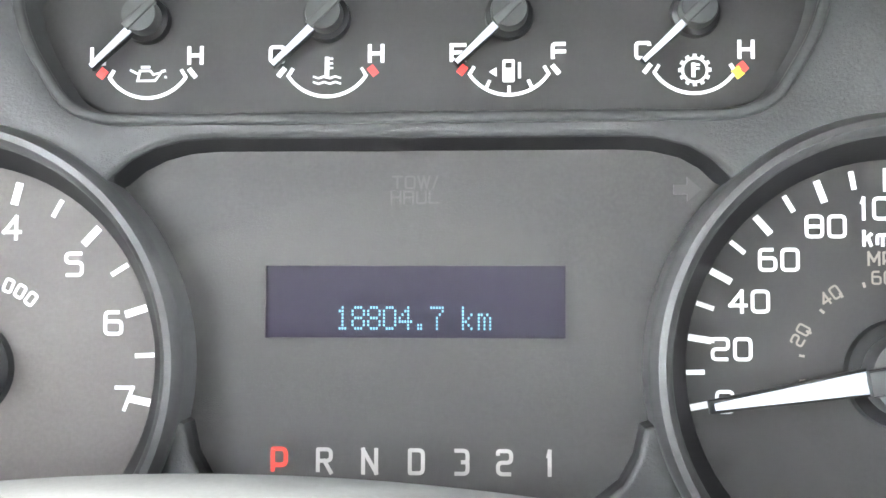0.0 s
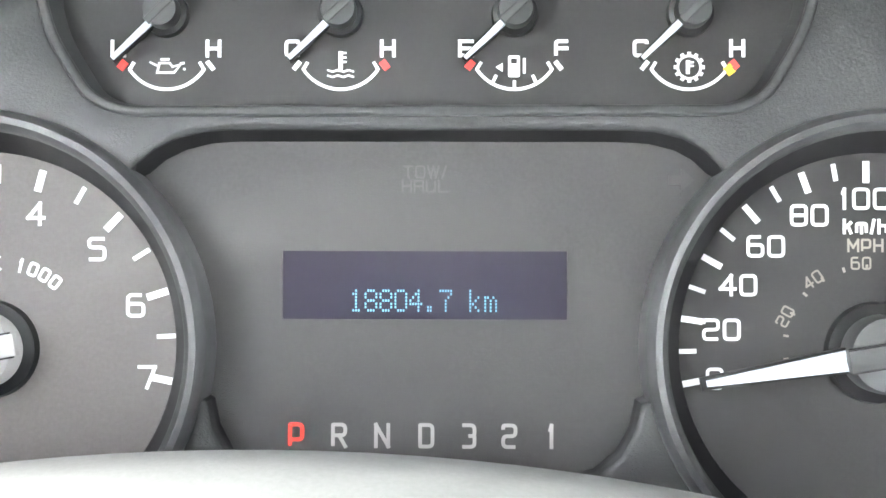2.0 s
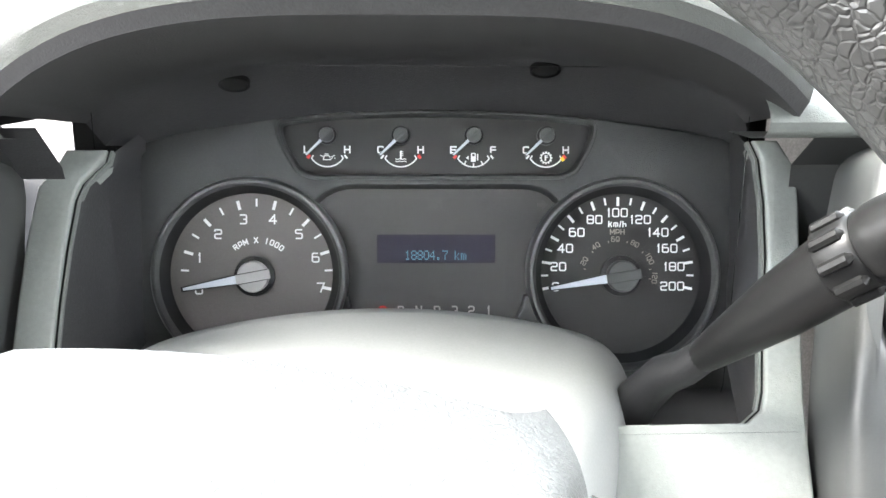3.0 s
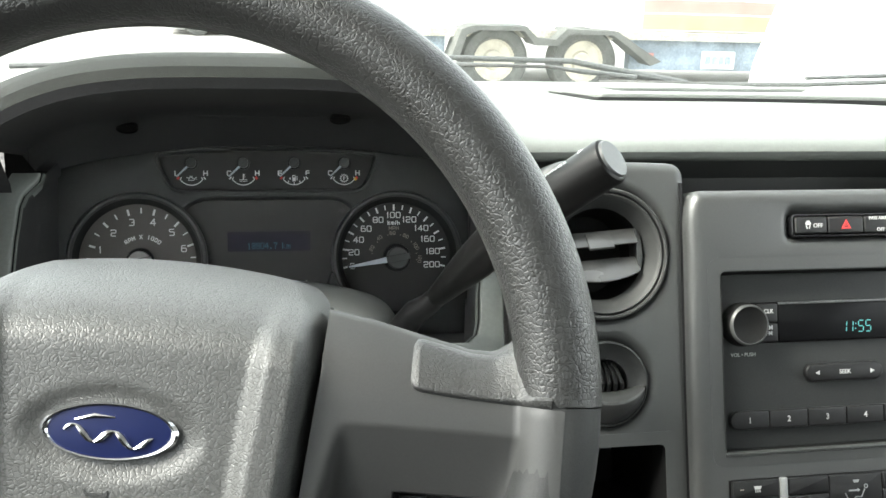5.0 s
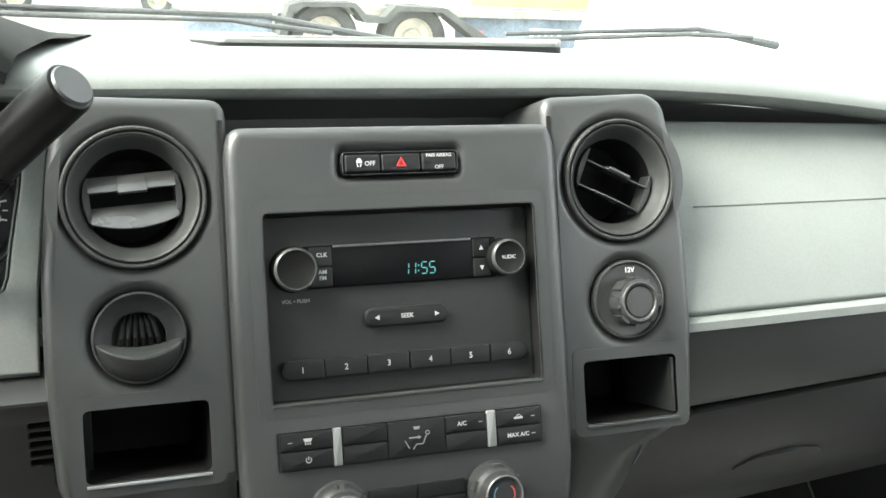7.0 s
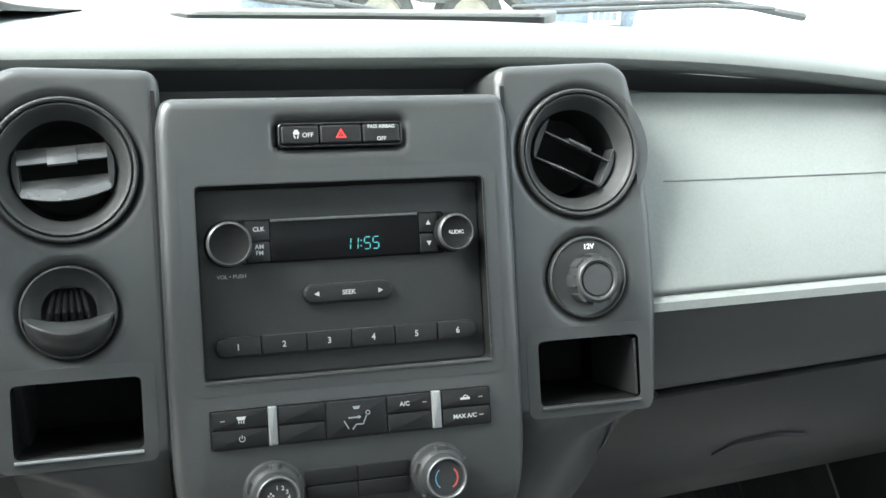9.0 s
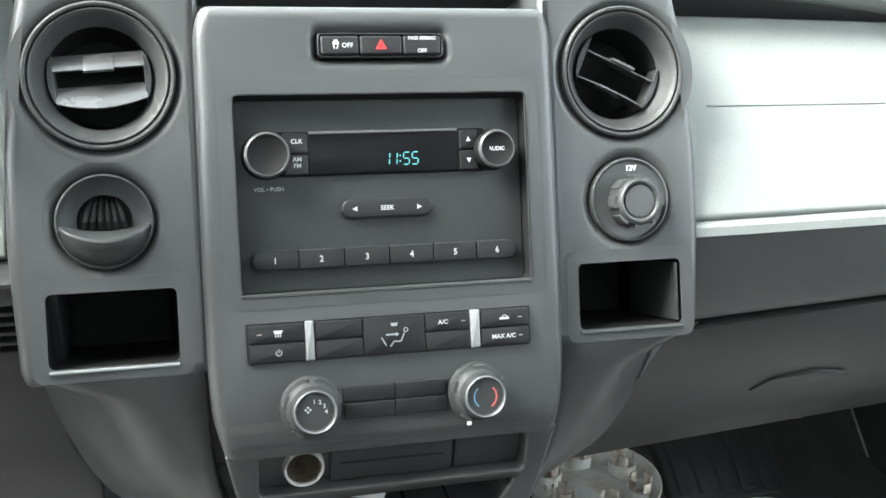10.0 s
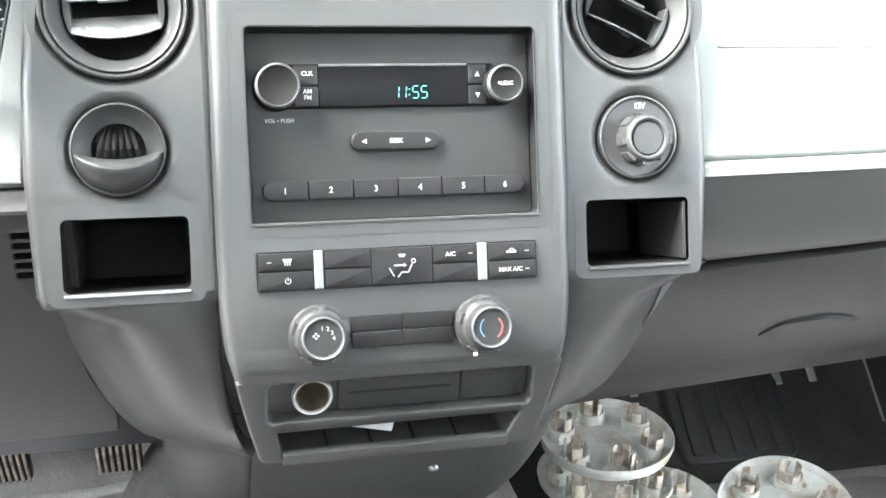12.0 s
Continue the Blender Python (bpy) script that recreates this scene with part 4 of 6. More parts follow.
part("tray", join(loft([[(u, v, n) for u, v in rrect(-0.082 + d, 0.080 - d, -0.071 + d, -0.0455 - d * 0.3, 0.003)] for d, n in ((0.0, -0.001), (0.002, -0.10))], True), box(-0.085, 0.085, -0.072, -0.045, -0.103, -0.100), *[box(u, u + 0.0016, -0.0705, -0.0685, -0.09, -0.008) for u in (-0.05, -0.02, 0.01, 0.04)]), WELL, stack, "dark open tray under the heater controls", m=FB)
part("tray_lip", box(-0.080, 0.074, -0.0735, -0.0655, -0.004, 0.0030, 0.0014), STACK, stack, m=FB)
part("rest_screw", lathe([(0.004, 0), (0.004, 0.002), (0.003, 0.003), (0, 0.003)], 14), SATIN, stack, "small pale scuffed screw head", m=basis((0.4720, 0.118, 0.962), -45))
paper = solo("paper_slip", plate([(-0.018, -0.003), (0.011, -0.009), (0.016, 0.002), (-0.006, 0.008)], 0, 0.0006), PAPER, "small folded slip of white paper in the tray", "paper", m=pose(0.411, 0.047, 1.0475, 52, 4, 8))

# accessory panel in the lower stack
part("accessory_panel", plate(rrect(-0.0885, 0.0885, -0.0420, -0.0145, 0.004), -0.016, -0.012, [circle(-0.0594, -0.0292, 0.0112, 32)]), STACK, stack, m=FB)
part("blank_cover", plate(rrect(-0.0425, 0.0400, -0.0412, -0.0155, 0.002), -0.012, -0.0085, edge=0.001), DARK, stack, m=FB)
part("cover_groove", box(-0.036, 0.034, -0.0290, -0.0276, -0.0085, -0.0079), BLACK, stack, m=FB)
part("side_cover", plate(rrect(0.0415, 0.0800, -0.0412, -0.0150, 0.002), -0.012, -0.0095, edge=0.001), DARK, stack, m=FB)
lighter = thing("lighter_socket", (0.367, 0.04, 1.07), "empty metal cigarette lighter socket with a bright ring", "power socket")
part("ring", lathe([(0.0136, -0.012), (0.0134, -0.0078), (0.0126, -0.0066), (0.0119, -0.0070), (0.0111, -0.009)], 40, -0.0594, -0.0292), BRIGHTRING, lighter, m=FB)
part("barrel", lathe([(0.0109, -0.0085), (0.0105, -0.02), (0.0105, -0.045), (0, -0.045)], 36, -0.0594, -0.0292), BRASS, lighter, m=FB)
part("contact", lathe([(0.0035, -0.045), (0.0035, -0.036), (0, -0.035)], 16, -0.0594, -0.0292), CHROME, lighter, m=FB)


# ---- instrument cluster ----
CL = basis((0.0350, 0.2454, 1.2860), 15.65, -1.26)
UNIT = 0.0002454


def dial(a, b):
    """Dial sheet units (to the right, downwards) to metres on the sheet."""
    return (a - 761) * UNIT, (517 - b) * UNIT


cluster = thing("instrument_cluster", (0.035, 0.25, 1.2), "dark instrument cluster with white dials and an odometer", "instrument cluster")
ring_c = [dial(361, 541), dial(1165, 541)]
R_OUT = 0.0495
top = [(-0.158, -0.085), (0.163, -0.085), (0.163, 0.064), (0.13, 0.0705), (0.086, 0.0765), (0.04, 0.0800), (0.0, 0.0812), (-0.04, 0.0800), (-0.086, 0.0765), (-0.13, 0.0695), (-0.158, 0.062)]
R_HOLE = 0.0497
span = lambda c, a0, a1: [(c[0] + R_HOLE * math.cos(radians(a0 + (a1 - a0) * i / 48)), c[1] + R_HOLE * math.sin(radians(a0 + (a1 - a0) * i / 48))) for i in range(49)]
# along the panel's top edge, round one dial, the lower edge with its two wedges, round the other dial
opening = [(-0.0628, 0.0338), (-0.0590, 0.0370), (-0.0540, 0.0395), (-0.0480, 0.0410), (-0.0420, 0.0414), (0.0440, 0.0414), (0.0500, 0.0410), (0.0560, 0.0395), (0.0605, 0.0370), (0.0638, 0.0338)] + span(ring_c[1], 132, -168)
opening += [(0.0468, -0.0175), (0.0455, -0.0235), (0.0425, -0.0290), (0.0375, -0.0330), (0.031, -0.0345), (-0.031, -0.0345), (-0.0375, -0.0330), (-0.0425, -0.0290), (-0.0455, -0.0235), (-0.0468, -0.0175)]
opening += span(ring_c[0], 348, 48)
pod_poly = rounded([dial(419, 214), dial(560, 199), dial(762, 193), dial(960, 199), dial(1105, 212), dial(1093, 262), dial(1060, 318), dial(1030, 330), dial(498, 331), dial(466, 320), dial(430, 262)], 0.006)
part("housing", plate(top, -0.03, 0.006, [opening, pod_poly], 0.0014), HOUSING, cluster, "grained dark grey instrument bezel", m=CL)
part("message_panel", plate([dial(440, 340), dial(440, 670), dial(1090, 670), dial(1090, 340)], -0.004, -0.002), PANEL, cluster, m=CL)
part("gauge_strip", plate([dial(395, 180), dial(395, 340), dial(1125, 340), dial(1125, 180)], -0.004, -0.0015), DIAL, cluster, m=CL)
part("strip_trim", plate(inset(ccw(pod_poly), -0.0016), 0.0058, 0.0072, [inset(ccw(pod_poly), 0.0008)], 0.0008), HOUSING, cluster, m=CL)
foot = [q if q[1] > 0.02 and abs(q[0]) < 0.064 else p for p, q in zip(inset(ccw(opening), 0.0002), inset(ccw(opening), 0.0018))]
# Black wall: the shadow band along the panel's edge put into its colour.
part("panel_wall", loft([[(u, v, n) for u, v in ring] for n, ring in ((0.0050, inset(ccw(opening), -0.0003)), (-0.0018, foot))], True), BLACK, cluster, m=CL)
part("strip_wall", loft([[(u, v, n) for u, v in inset(ccw(pod_poly), d)] for n, d in ((0.0058, -0.0003), (0.0035, 0.0003), (-0.0012, 0.0016))], True), VENTRIM, cluster, m=CL)
for (cu, cv), dark in zip(ring_c, (False, True)):
    g = part("dial_ring", lathe([(R_OUT + 0.0022, -0.002), (R_OUT + 0.0022, 0.0065), (R_OUT + 0.0018, 0.0088), (R_OUT + 0.0006, 0.0103), (R_OUT - 0.0008, 0.0104), (R_OUT - 0.0020, 0.0092), (R_OUT - 0.0026, 0.0072)], 96, cu, cv), RINGSKIN, cluster, "satin dark grey dial ring", m=CL)
    part("ring_cone", lathe([(R_OUT - 0.0025, 0.0073), (R_OUT - 0.0055, 0.001), (0.0430, -0.001)], 96, cu, cv), BLACK, g, m=CL)
    part("dial_face", lathe([(0.0455, -0.0012), (0, -0.0012)], 96, cu, cv), DIAL if dark else TACHVEIL, g, m=CL)


def tick(c, ang, r0, r1, w, parent, mat=None):
    a = radians(ang)
    part("tick", bar(c[0] + r0 * math.cos(a), c[1] + r0 * math.sin(a), c[0] + r1 * math.cos(a), c[1] + r1 * math.sin(a), w, -0.0012, -0.0009), mat or WHITE, parent, m=CL)


def numeral(text, a, b, size, parent, mat=None, turn=0.0, wide=0.80, weight=0.150):
    u, v = dial(a, b)
    part("numeral", sign(text, size, u, v, -0.0009, turn, wide, weight), mat or WHITE, parent, m=CL)


def needle(c, tip, hub_r, parent, hub_mat, n=0.004):
    d = Vector((tip[0] - c[0], tip[1] - c[1]))
    L, e = d.length, d.normalized()
    f = 1.0 if hub_r > 0.006 else 0.36
    big = f == 1.0
    edge = 0.0011 if big else 0.0004
    at = lambda r, side=0.0: (c[0] + e.x * r - e.y * side, c[1] + e.y * r + e.x * side)
    w0, w1 = (0.0023, 0.0007) if big else (0.00085, 0.0005)
    q = part("needle", plate([at(hub_r * 0.6, -w0 - edge * 0.6), at(L, -w1 - edge * 0.6), at(L, w1 + edge * 0.6), at(hub_r * 0.6, w0 + edge * 0.6)], n - 0.0010, n + 0.0006, edge=0.0002), BLACK, parent, "white needle with a dark edge", m=CL)
    part("needle_inlay", plate([at(hub_r * 0.9, -w0), at(L - edge, -w1), at(L - edge, w1), at(hub_r * 0.9, w0)], n, n + 0.0012, edge=0.0002), NEEDLE, q, m=CL)
    part("needle_hub", lathe([(hub_r, 0.0010), (hub_r, n + 0.002), (hub_r * 0.93, n + 0.0032), (0, n + 0.0032)], 40, c[0], c[1]), hub_mat, q, m=CL)
    part("hub_skirt", lathe([(hub_r * 1.32, -0.0011), (hub_r * 1.28, 0.0010), (hub_r * 0.98, 0.0016)], 40, c[0], c[1]), BLACK, q, m=CL)
    part("hub_bridge", plate([at(-hub_r * 1.12, -w0 * 1.05), at(hub_r * 1.04, -w0 * 1.05), at(hub_r * 1.04, w0 * 1.05), at(-hub_r * 1.12, w0 * 1.05)], n + 0.0026, n + (0.0044 if big else 0.0036), edge=0.0003), hub_mat, q, m=CL)
    if big:
        for k in (-1, 1):
            part("hub_groove", plate([at(-hub_r, k * w0 * 1.05 - 0.0004), at(hub_r, k * w0 * 1.05 - 0.0004), at(hub_r, k * w0 * 1.05 + 0.0004), at(-hub_r, k * w0 * 1.05 + 0.0004)], n + 0.0030, n + 0.0036), BLACK, q, m=CL)


tach = part("tachometer", lathe([(0.0432, -0.0011), (0.0418, -0.0010)], 72, *dial(372, 541)), TACHVEIL, cluster, m=CL)
speedo = part("speedometer", lathe([(0.0432, -0.0011), (0.0418, -0.0010)], 72, *dial(1158, 541)), DIAL, cluster, m=CL)
tc_, sc_ = dial(372, 541), dial(1158, 541)
for i in range(15):
    a = 191.5 - i * 203.0 / 14
    tick(tc_, a, 0.0353 if i % 2 == 0 else 0.0360, 0.0402, 0.0016 if i % 2 == 0 else 0.0010, tach)
for i in range(21):
    a = 191.4 - i * 202.8 / 20
    tick(sc_, a, 0.0364 if i % 2 == 0 else 0.0374, 0.0412, 0.0014 if i % 2 == 0 else 0.0010, speedo)
for t, a, b in (("0", 247, 574), ("1", 249, 505), ("2", 289, 454), ("3", 343, 422), ("4", 407, 422), ("5", 463, 454), ("6", 499, 505), ("7", 510, 570)):
    numeral(t, a, b, 0.0054, tach)
for i, ch in enumerate("RPM X 1000"):
    a = radians(126 - i * 8.2)
    numeral(ch, 375 + 82 * math.cos(a), 549 - 82 * math.sin(a), 0.0033, tach, None, math.degrees(a) - 90, 0.72, 0.2) if ch != " " else None
for t, a, b in (("0", 1022, 569), ("20", 1028, 525), ("40", 1043, 485), ("60", 1068, 450), ("80", 1107, 422), ("100", 1157, 407), ("120", 1208, 422), ("140", 1247, 450), ("160", 1267, 485), ("180", 1283, 525), ("200", 1279, 568)):
    numeral(t, a, b, 0.0049, speedo)
numeral("km/h", 1157, 432, 0.0034, speedo, None, 0, 0.66, 0.2)
numeral("MPH", 1157, 449, 0.0030, speedo, DIMWHITE, 0, 0.76, 0.17)
for t, a, b, r in (("20", 1085, 513, 62), ("40", 1110, 480, 35), ("60", 1153, 465, 0), ("80", 1196, 475, -28), ("100", 1229, 508, -62), ("120", 1240, 550, -95)):
    numeral(t, a, b, 0.0029, speedo, DIMWHITE, r, 0.72, 0.15)
for i in range(13):
    a = radians(188 - i * 16.4)
    u, v = sc_[0] + 0.0173 * math.cos(a), sc_[1] + 0.0173 * math.sin(a)
    part("mph_tick", bar(u, v, u + 0.0011 * math.cos(a), v + 0.0011 * math.sin(a), 0.0005, -0.0012, -0.0009), DIMWHITE, speedo, m=CL)
needle(dial(367, 545), dial(213, 573), 0.0083, tach, material("pale_needle_cap", (0.34, 0.33, 0.32), 0.5, grain=0.05, dirt=0.05))
needle(dial(1165, 545), dial(1005, 572), 0.0085, speedo, GREY)

# four small gauges
ICONS = ("oil", "temp", "fuel", "gear")
for i, (cx, lo, hi) in enumerate(((525, "L", "H"), (684, "C", "H"), (842, "E", "F"), (1000, "C", "H"))):
    gauge = part("small_gauge", band(*dial(cx, 267), 0.0097, 0.0104, 214, 326, -0.0015, -0.0012), WHITE, cluster, m=CL)
    numeral(lo, cx - 44, 271, 0.0040, gauge, None, 0, 0.88, 0.2)
    numeral(hi, cx + 43, 271, 0.0040, gauge, None, 0, 0.88, 0.2)
    for k, sgn in enumerate((-1, 1)):
        part("arc_end", bar(*dial(cx + sgn * 34.5, 290.5), *dial(cx + sgn * 30, 283), 0.0007, -0.0015, -0.0011), WHITE, gauge, m=CL)
        if sgn != (-1, 1, -1, 1)[i]:
            part("end_tick", bar(*dial(cx + sgn * 37, 282.5), *dial(cx + sgn * 43, 290), 0.0010, -0.0015, -0.0011), WHITE, gauge, m=CL)
    rd = (-1, 1, -1, 1)[i]
    u0, v0 = dial(cx + rd * 37.5, 282.5)
    u1, v1 = dial(cx + rd * 43, 289.5)
    part("red_zone", bar(u0, v0, u1, v1, 0.0016, -0.0014, -0.0008), RED, gauge, m=CL)
    if i == 3:
        u0, v0 = dial(cx + 33.5, 287)
        u1, v1 = dial(cx + 39, 294)
        part("yellow_zone", bar(u0, v0, u1, v1, 0.0018, -0.0014, -0.0008), YELLOW, gauge, m=CL)
    cu, cv = dial(cx, 288)
    if i == 0:
        can = [(cu - 0.0024, cv - 0.0014), (cu + 0.0018, cv - 0.0014), (cu + 0.0034, cv + 0.0008), (cu + 0.0014, cv + 0.0004), (cu + 0.0008, cv + 0.0012), (cu - 0.0018, cv + 0.0012)]
        ic = join(plate(can, -0.0013, -0.0010, [inset(ccw(can), 0.00045)]), bar(cu - 0.0014, cv + 0.0018, cu + 0.0006, cv + 0.0018, 0.0005, -0.0013, -0.0010), bar(cu - 0.0022, cv + 0.0004, cu - 0.0038, cv + 0.0012, 0.0005, -0.0013, -0.0010), bar(cu + 0.0030, cv + 0.0008, cu + 0.0040, cv + 0.0010, 0.0005, -0.0013, -0.0010), plate(circle(cu + 0.0040, cv - 0.0004, 0.0003, 8), -0.0013, -0.0010))
    elif i == 1:
        ic = join(bar(cu, cv - 0.001, cu, cv + 0.0036, 0.0009, -0.0013, -0.0010), *[bar(cu, cv + h, cu + 0.0013, cv + h, 0.0004, -0.0013, -0.0010) for h in (0.0032, 0.0022, 0.0012)], *[bar(cu + x - 0.0006, cv + h + 0.0002 * k, cu + x + 0.0006, cv + h - 0.0002 * k, 0.0004, -0.0013, -0.0010) for h in (-0.0008, -0.0020) for k, x in ((1, -0.0024), (-1, -0.0012), (1, 0.0), (-1, 0.0012), (1, 0.0024))])
    elif i == 2:
        ic = join(plate(rrect(cu - 0.0014, cu + 0.0012, cv - 0.0022, cv + 0.0026, 0.0004), -0.0013, -0.0010, [rrect(cu - 0.0008, cu + 0.0006, cv + 0.0008, cv + 0.0020, 0.0002)]), bar(cu + 0.0022, cv - 0.0014, cu + 0.0022, cv + 0.0020, 0.0006, -0.0013, -0.0010), plate([(cu - 0.0042, cv), (cu - 0.0026, cv - 0.0010), (cu - 0.0026, cv + 0.0010)], -0.0013, -0.0010))
        for a in (-1, 0, 1):
            p, q = dial(cx + a * 20, 308 - abs(a) * 5.5), dial(cx + a * 16.5, 300 - abs(a) * 5)
            part("scale_tick", bar(*p, *q, 0.0007, -0.0015, -0.0011), WHITE, gauge, m=CL)
    else:
        ic = join(plate(circle(cu, cv, 0.0028, 24), -0.0013, -0.0010, [circle(cu, cv, 0.0023, 24)]), *[bar(cu + 0.0026 * math.cos(a * 0.5236), cv + 0.0026 * math.sin(a * 0.5236), cu + 0.0034 * math.cos(a * 0.5236), cv + 0.0034 * math.sin(a * 0.5236), 0.0008, -0.0013, -0.0010) for a in range(12)], bar(cu - 0.0003, cv - 0.0015, cu - 0.0003, cv + 0.0015, 0.0008, -0.0013, -0.0010), *[bar(cu, cv + h, cu + 0.0010, cv + h, 0.0004, -0.0013, -0.0010) for h in (0.0011, 0.0003)])
    part("icon", ic, WHITE, gauge, m=CL)
    needle(dial(cx, 240), dial(cx - 46, 284), 0.0039, gauge, GREY, 0.002)

# odometer, gear letters, unlit lamps
lcd = part("odometer", plate([dial(632, 455), dial(632, 517), dial(890, 517), dial(890, 455)], -0.0030, -0.0018), LCD, cluster, "dark violet display with pale blue digits", m=CL)
part("odometer_frame", plate([dial(630, 453), dial(630, 519), dial(892, 519), dial(892, 453)], -0.0030, -0.0010, [[dial(632, 455), dial(632, 517), dial(890, 517), dial(890, 455)]]), PANEL, lcd, m=CL)
u, v = dial(761, 501)
GLYPHS = {"1": "04 0c 04 04 04 04 0e", "8": "0e 11 11 0e 11 11 0e", "0": "0e 11 11 11 11 11 0e", "4": "02 06 0a 12 1f 02 02", "7": "1f 01 02 04 04 04 04", ".": "00 00 00 00 00 0c 0c", "k": "10 10 12 14 18 14 12", "m": "00 00 1a 15 15 15 15"}
STEP = 0.00060
for i, ch in enumerate("18804.7 km"):
    if ch == " ":
        continue
    dots = []
    for r, hexrow in enumerate(GLYPHS[ch].split()):
        bits = int(hexrow, 16)
        for k in range(5):
            if bits >> (4 - k) & 1:
                du, dv = u + (i - 5) * STEP * 5.55 + k * STEP, v + (3 - r) * STEP * 1.22
                dots.append(plate([(du, dv), (du + STEP * 0.62, dv), (du + STEP * 0.62, dv + STEP * 0.85), (du, dv + STEP * 0.85)], -0.0018, -0.0016))
    tagged(part("digit", join(*dots), LCDINK, lcd, m=CL), kind="stuff")
for t, a in zip("PRND321", (645, 684, 723, 763, 801, 838, 876)):
    u, v = dial(a, 622)
    part("gear_letter", sign(t, 0.0056, u, v, -0.0018, 0, 0.64, 0.15), REDLIT if t == "P" else GEARPRINT, cluster, m=CL)
for t, b in (("TOW/", 383), ("HAUL", 396)):
    u, v = dial(761, b)
    part("unlit_text", sign(t, 0.0029, u, v, -0.0018, 0, 0.8, 0.14), FAINT, cluster, m=CL)
u, v = dial(993, 390)
part("unlit_arrow", plate([(u - 0.0028, v - 0.001), (u, v - 0.001), (u, v - 0.0026), (u + 0.003, v), (u, v + 0.0026), (u, v + 0.001), (u - 0.0028, v + 0.001)], -0.0020, -0.0017), FAINT, cluster, m=CL)

lens = part("lens", plate(rrect(-0.165, 0.150, -0.085, 0.100, 0.02), 0.0, 0.0014, back=True), LENS, cluster, "clear leaning plastic lens over the dials", m=CL @ pose(0, 0, 0.034, 16))
lens.visible_shadow = False

# ---- steering wheel, column, levers ----
WC = (-0.0322, -0.1425, 1.3347)
WH = basis(WC, 20.56, -11.18, -3.0)
wheel = thing("steering_wheel", WC, "grey steering wheel with a grained dark rim", "steering wheel")
RR, RT = 0.1695, 0.0172


def rim_arc(a0, a1, k, rt=RT, sx=1.0):
    rows = []
    for i in range(k + 1):
        a = radians(a0 + (a1 - a0) * i / k)
        e = Vector((math.cos(a), math.sin(a), 0))
        rows.append([e * (RR + rt * sx * math.cos(t * math.pi / 12)) + Vector((0, 0, rt * 1.08 * math.sin(t * math.pi / 12))) for t in range(24)])
    return loft(rows, True, True)


part("rim", rim_arc(3.4, 176.6, 96), LEATHER, wheel, "dark grained upper rim", m=WH)
part("lower_rim", rim_arc(176.8, 363.2, 72, RT * 0.975), DARK, wheel, "smooth dark lower rim", m=WH)


def hub_skin():
    """The airbag cover: a dished middle between two raised wings, rolled over at its edges."""
    rows = []
    NB, NA = 72, 96
    for j in range(NB + 1):
        q = 0.5 - 0.5 * math.cos(math.pi * j / NB)
        b = -0.095 + q * 0.1530
        row = []
        for i in range(NA + 1):
            s = -math.cos(math.pi * i / NA)
            w = 0.0742 - 0.0065 * max(0.0, 0.015 - b) / 0.08
            w -= 0.012 * max(0.0, (b - 0.034) / 0.024) ** 3
            a = -0.0024 + s * w
            bb = b - 0.0055 * s * s * max(0.0, (b + 0.095) / 0.15)
            ed = (1 - abs(s)) * w
            step = (abs(a + 0.0030) - (0.0532 - 0.0075 * (0.027 - b) / 0.08)) / 0.0095 + 0.5
            step = min(1.0, max(0.0, step))
            wing = step * step * (3 - 2 * step)
            roll = max(0.0, (b - 0.018) / 0.041)
            c = 0.0112 + 0.0060 * wing * (1 - min(1.0, roll))
            c -= 0.030 * max(0.0, 1 - ed / 0.0095) ** 2.2
            c -= 0.062 * roll ** 2.1
            c -= 0.04 * max(0.0, 1 - (b + 0.095) / 0.02) ** 2.2
            d = ((a + 0.0058) / 0.0375) ** 2 + ((b + 0.0150) / 0.0180) ** 2
            c -= 0.0034 * min(1.0, max(0.0, 1.0 - d) / 0.5) ** 0.9
            row.append((a, bb, c))
        rows.append(row)
    return loft(rows)


hubp = part("hub", hub_skin(), HUBSKIN, wheel, "grey grained airbag cover", m=WH, angle=60)
part("hub_body", loft([[(u, v, n) for u, v in rounded([(-0.078, -0.085), (0.074, -0.085), (0.077, 0.02), (0.05, 0.042), (-0.054, 0.042), (-0.081, 0.02)], 0.02)] for n in (-0.012, -0.07)], True, True), BLACK, wheel, m=WH)
EMB = WH @ pose(-0.0064, -0.0140, 0.0090, 0, 0, 1.0)
em = part("emblem", lathe([(0.0112, -0.006), (0.0112, 0.0012), (0.0107, 0.0022), (0.0102, 0.0020), (0.0099, 0.0012)], 56, sx=2.42), CHROME, wheel, "oval blue emblem with a bright edge", m=EMB)
part("emblem_face", lathe([(0.0101, 0.0013), (0.006, 0.0018), (0, 0.0019)], 56, sx=2.42), EMBLEM, em, m=EMB)
# a plain flourish on the emblem
wave = [Vector((-0.0175 + 0.035 * i / 40, -0.0012 + 0.0026 * math.sin(i / 40 * 14.0) + 0.0022 * (1 - i / 20), 0)) for i in range(41)]
part("emblem_bar", join(tube([w + Vector((0, -0.001, 0.0017)) for w in wave], [0.0005 + 0.0013 * abs(math.cos(i / 40 * 14.0)) * math.sin(math.pi * i / 40) ** 0.5 for i in range(41)], 8), tube([Vector((-0.0135, 0.0040, 0.0017)), Vector((-0.006, 0.0060, 0.0017)), Vector((0.002, 0.0056, 0.0017))], [0.0004, 0.0011, 0.0004], 8)), CHROME, em, "bright plain flourish", m=EMB)
horn = bar(-0.006, 0.002, 0.003, 0.002, 0.0018, 0, 0.0006)
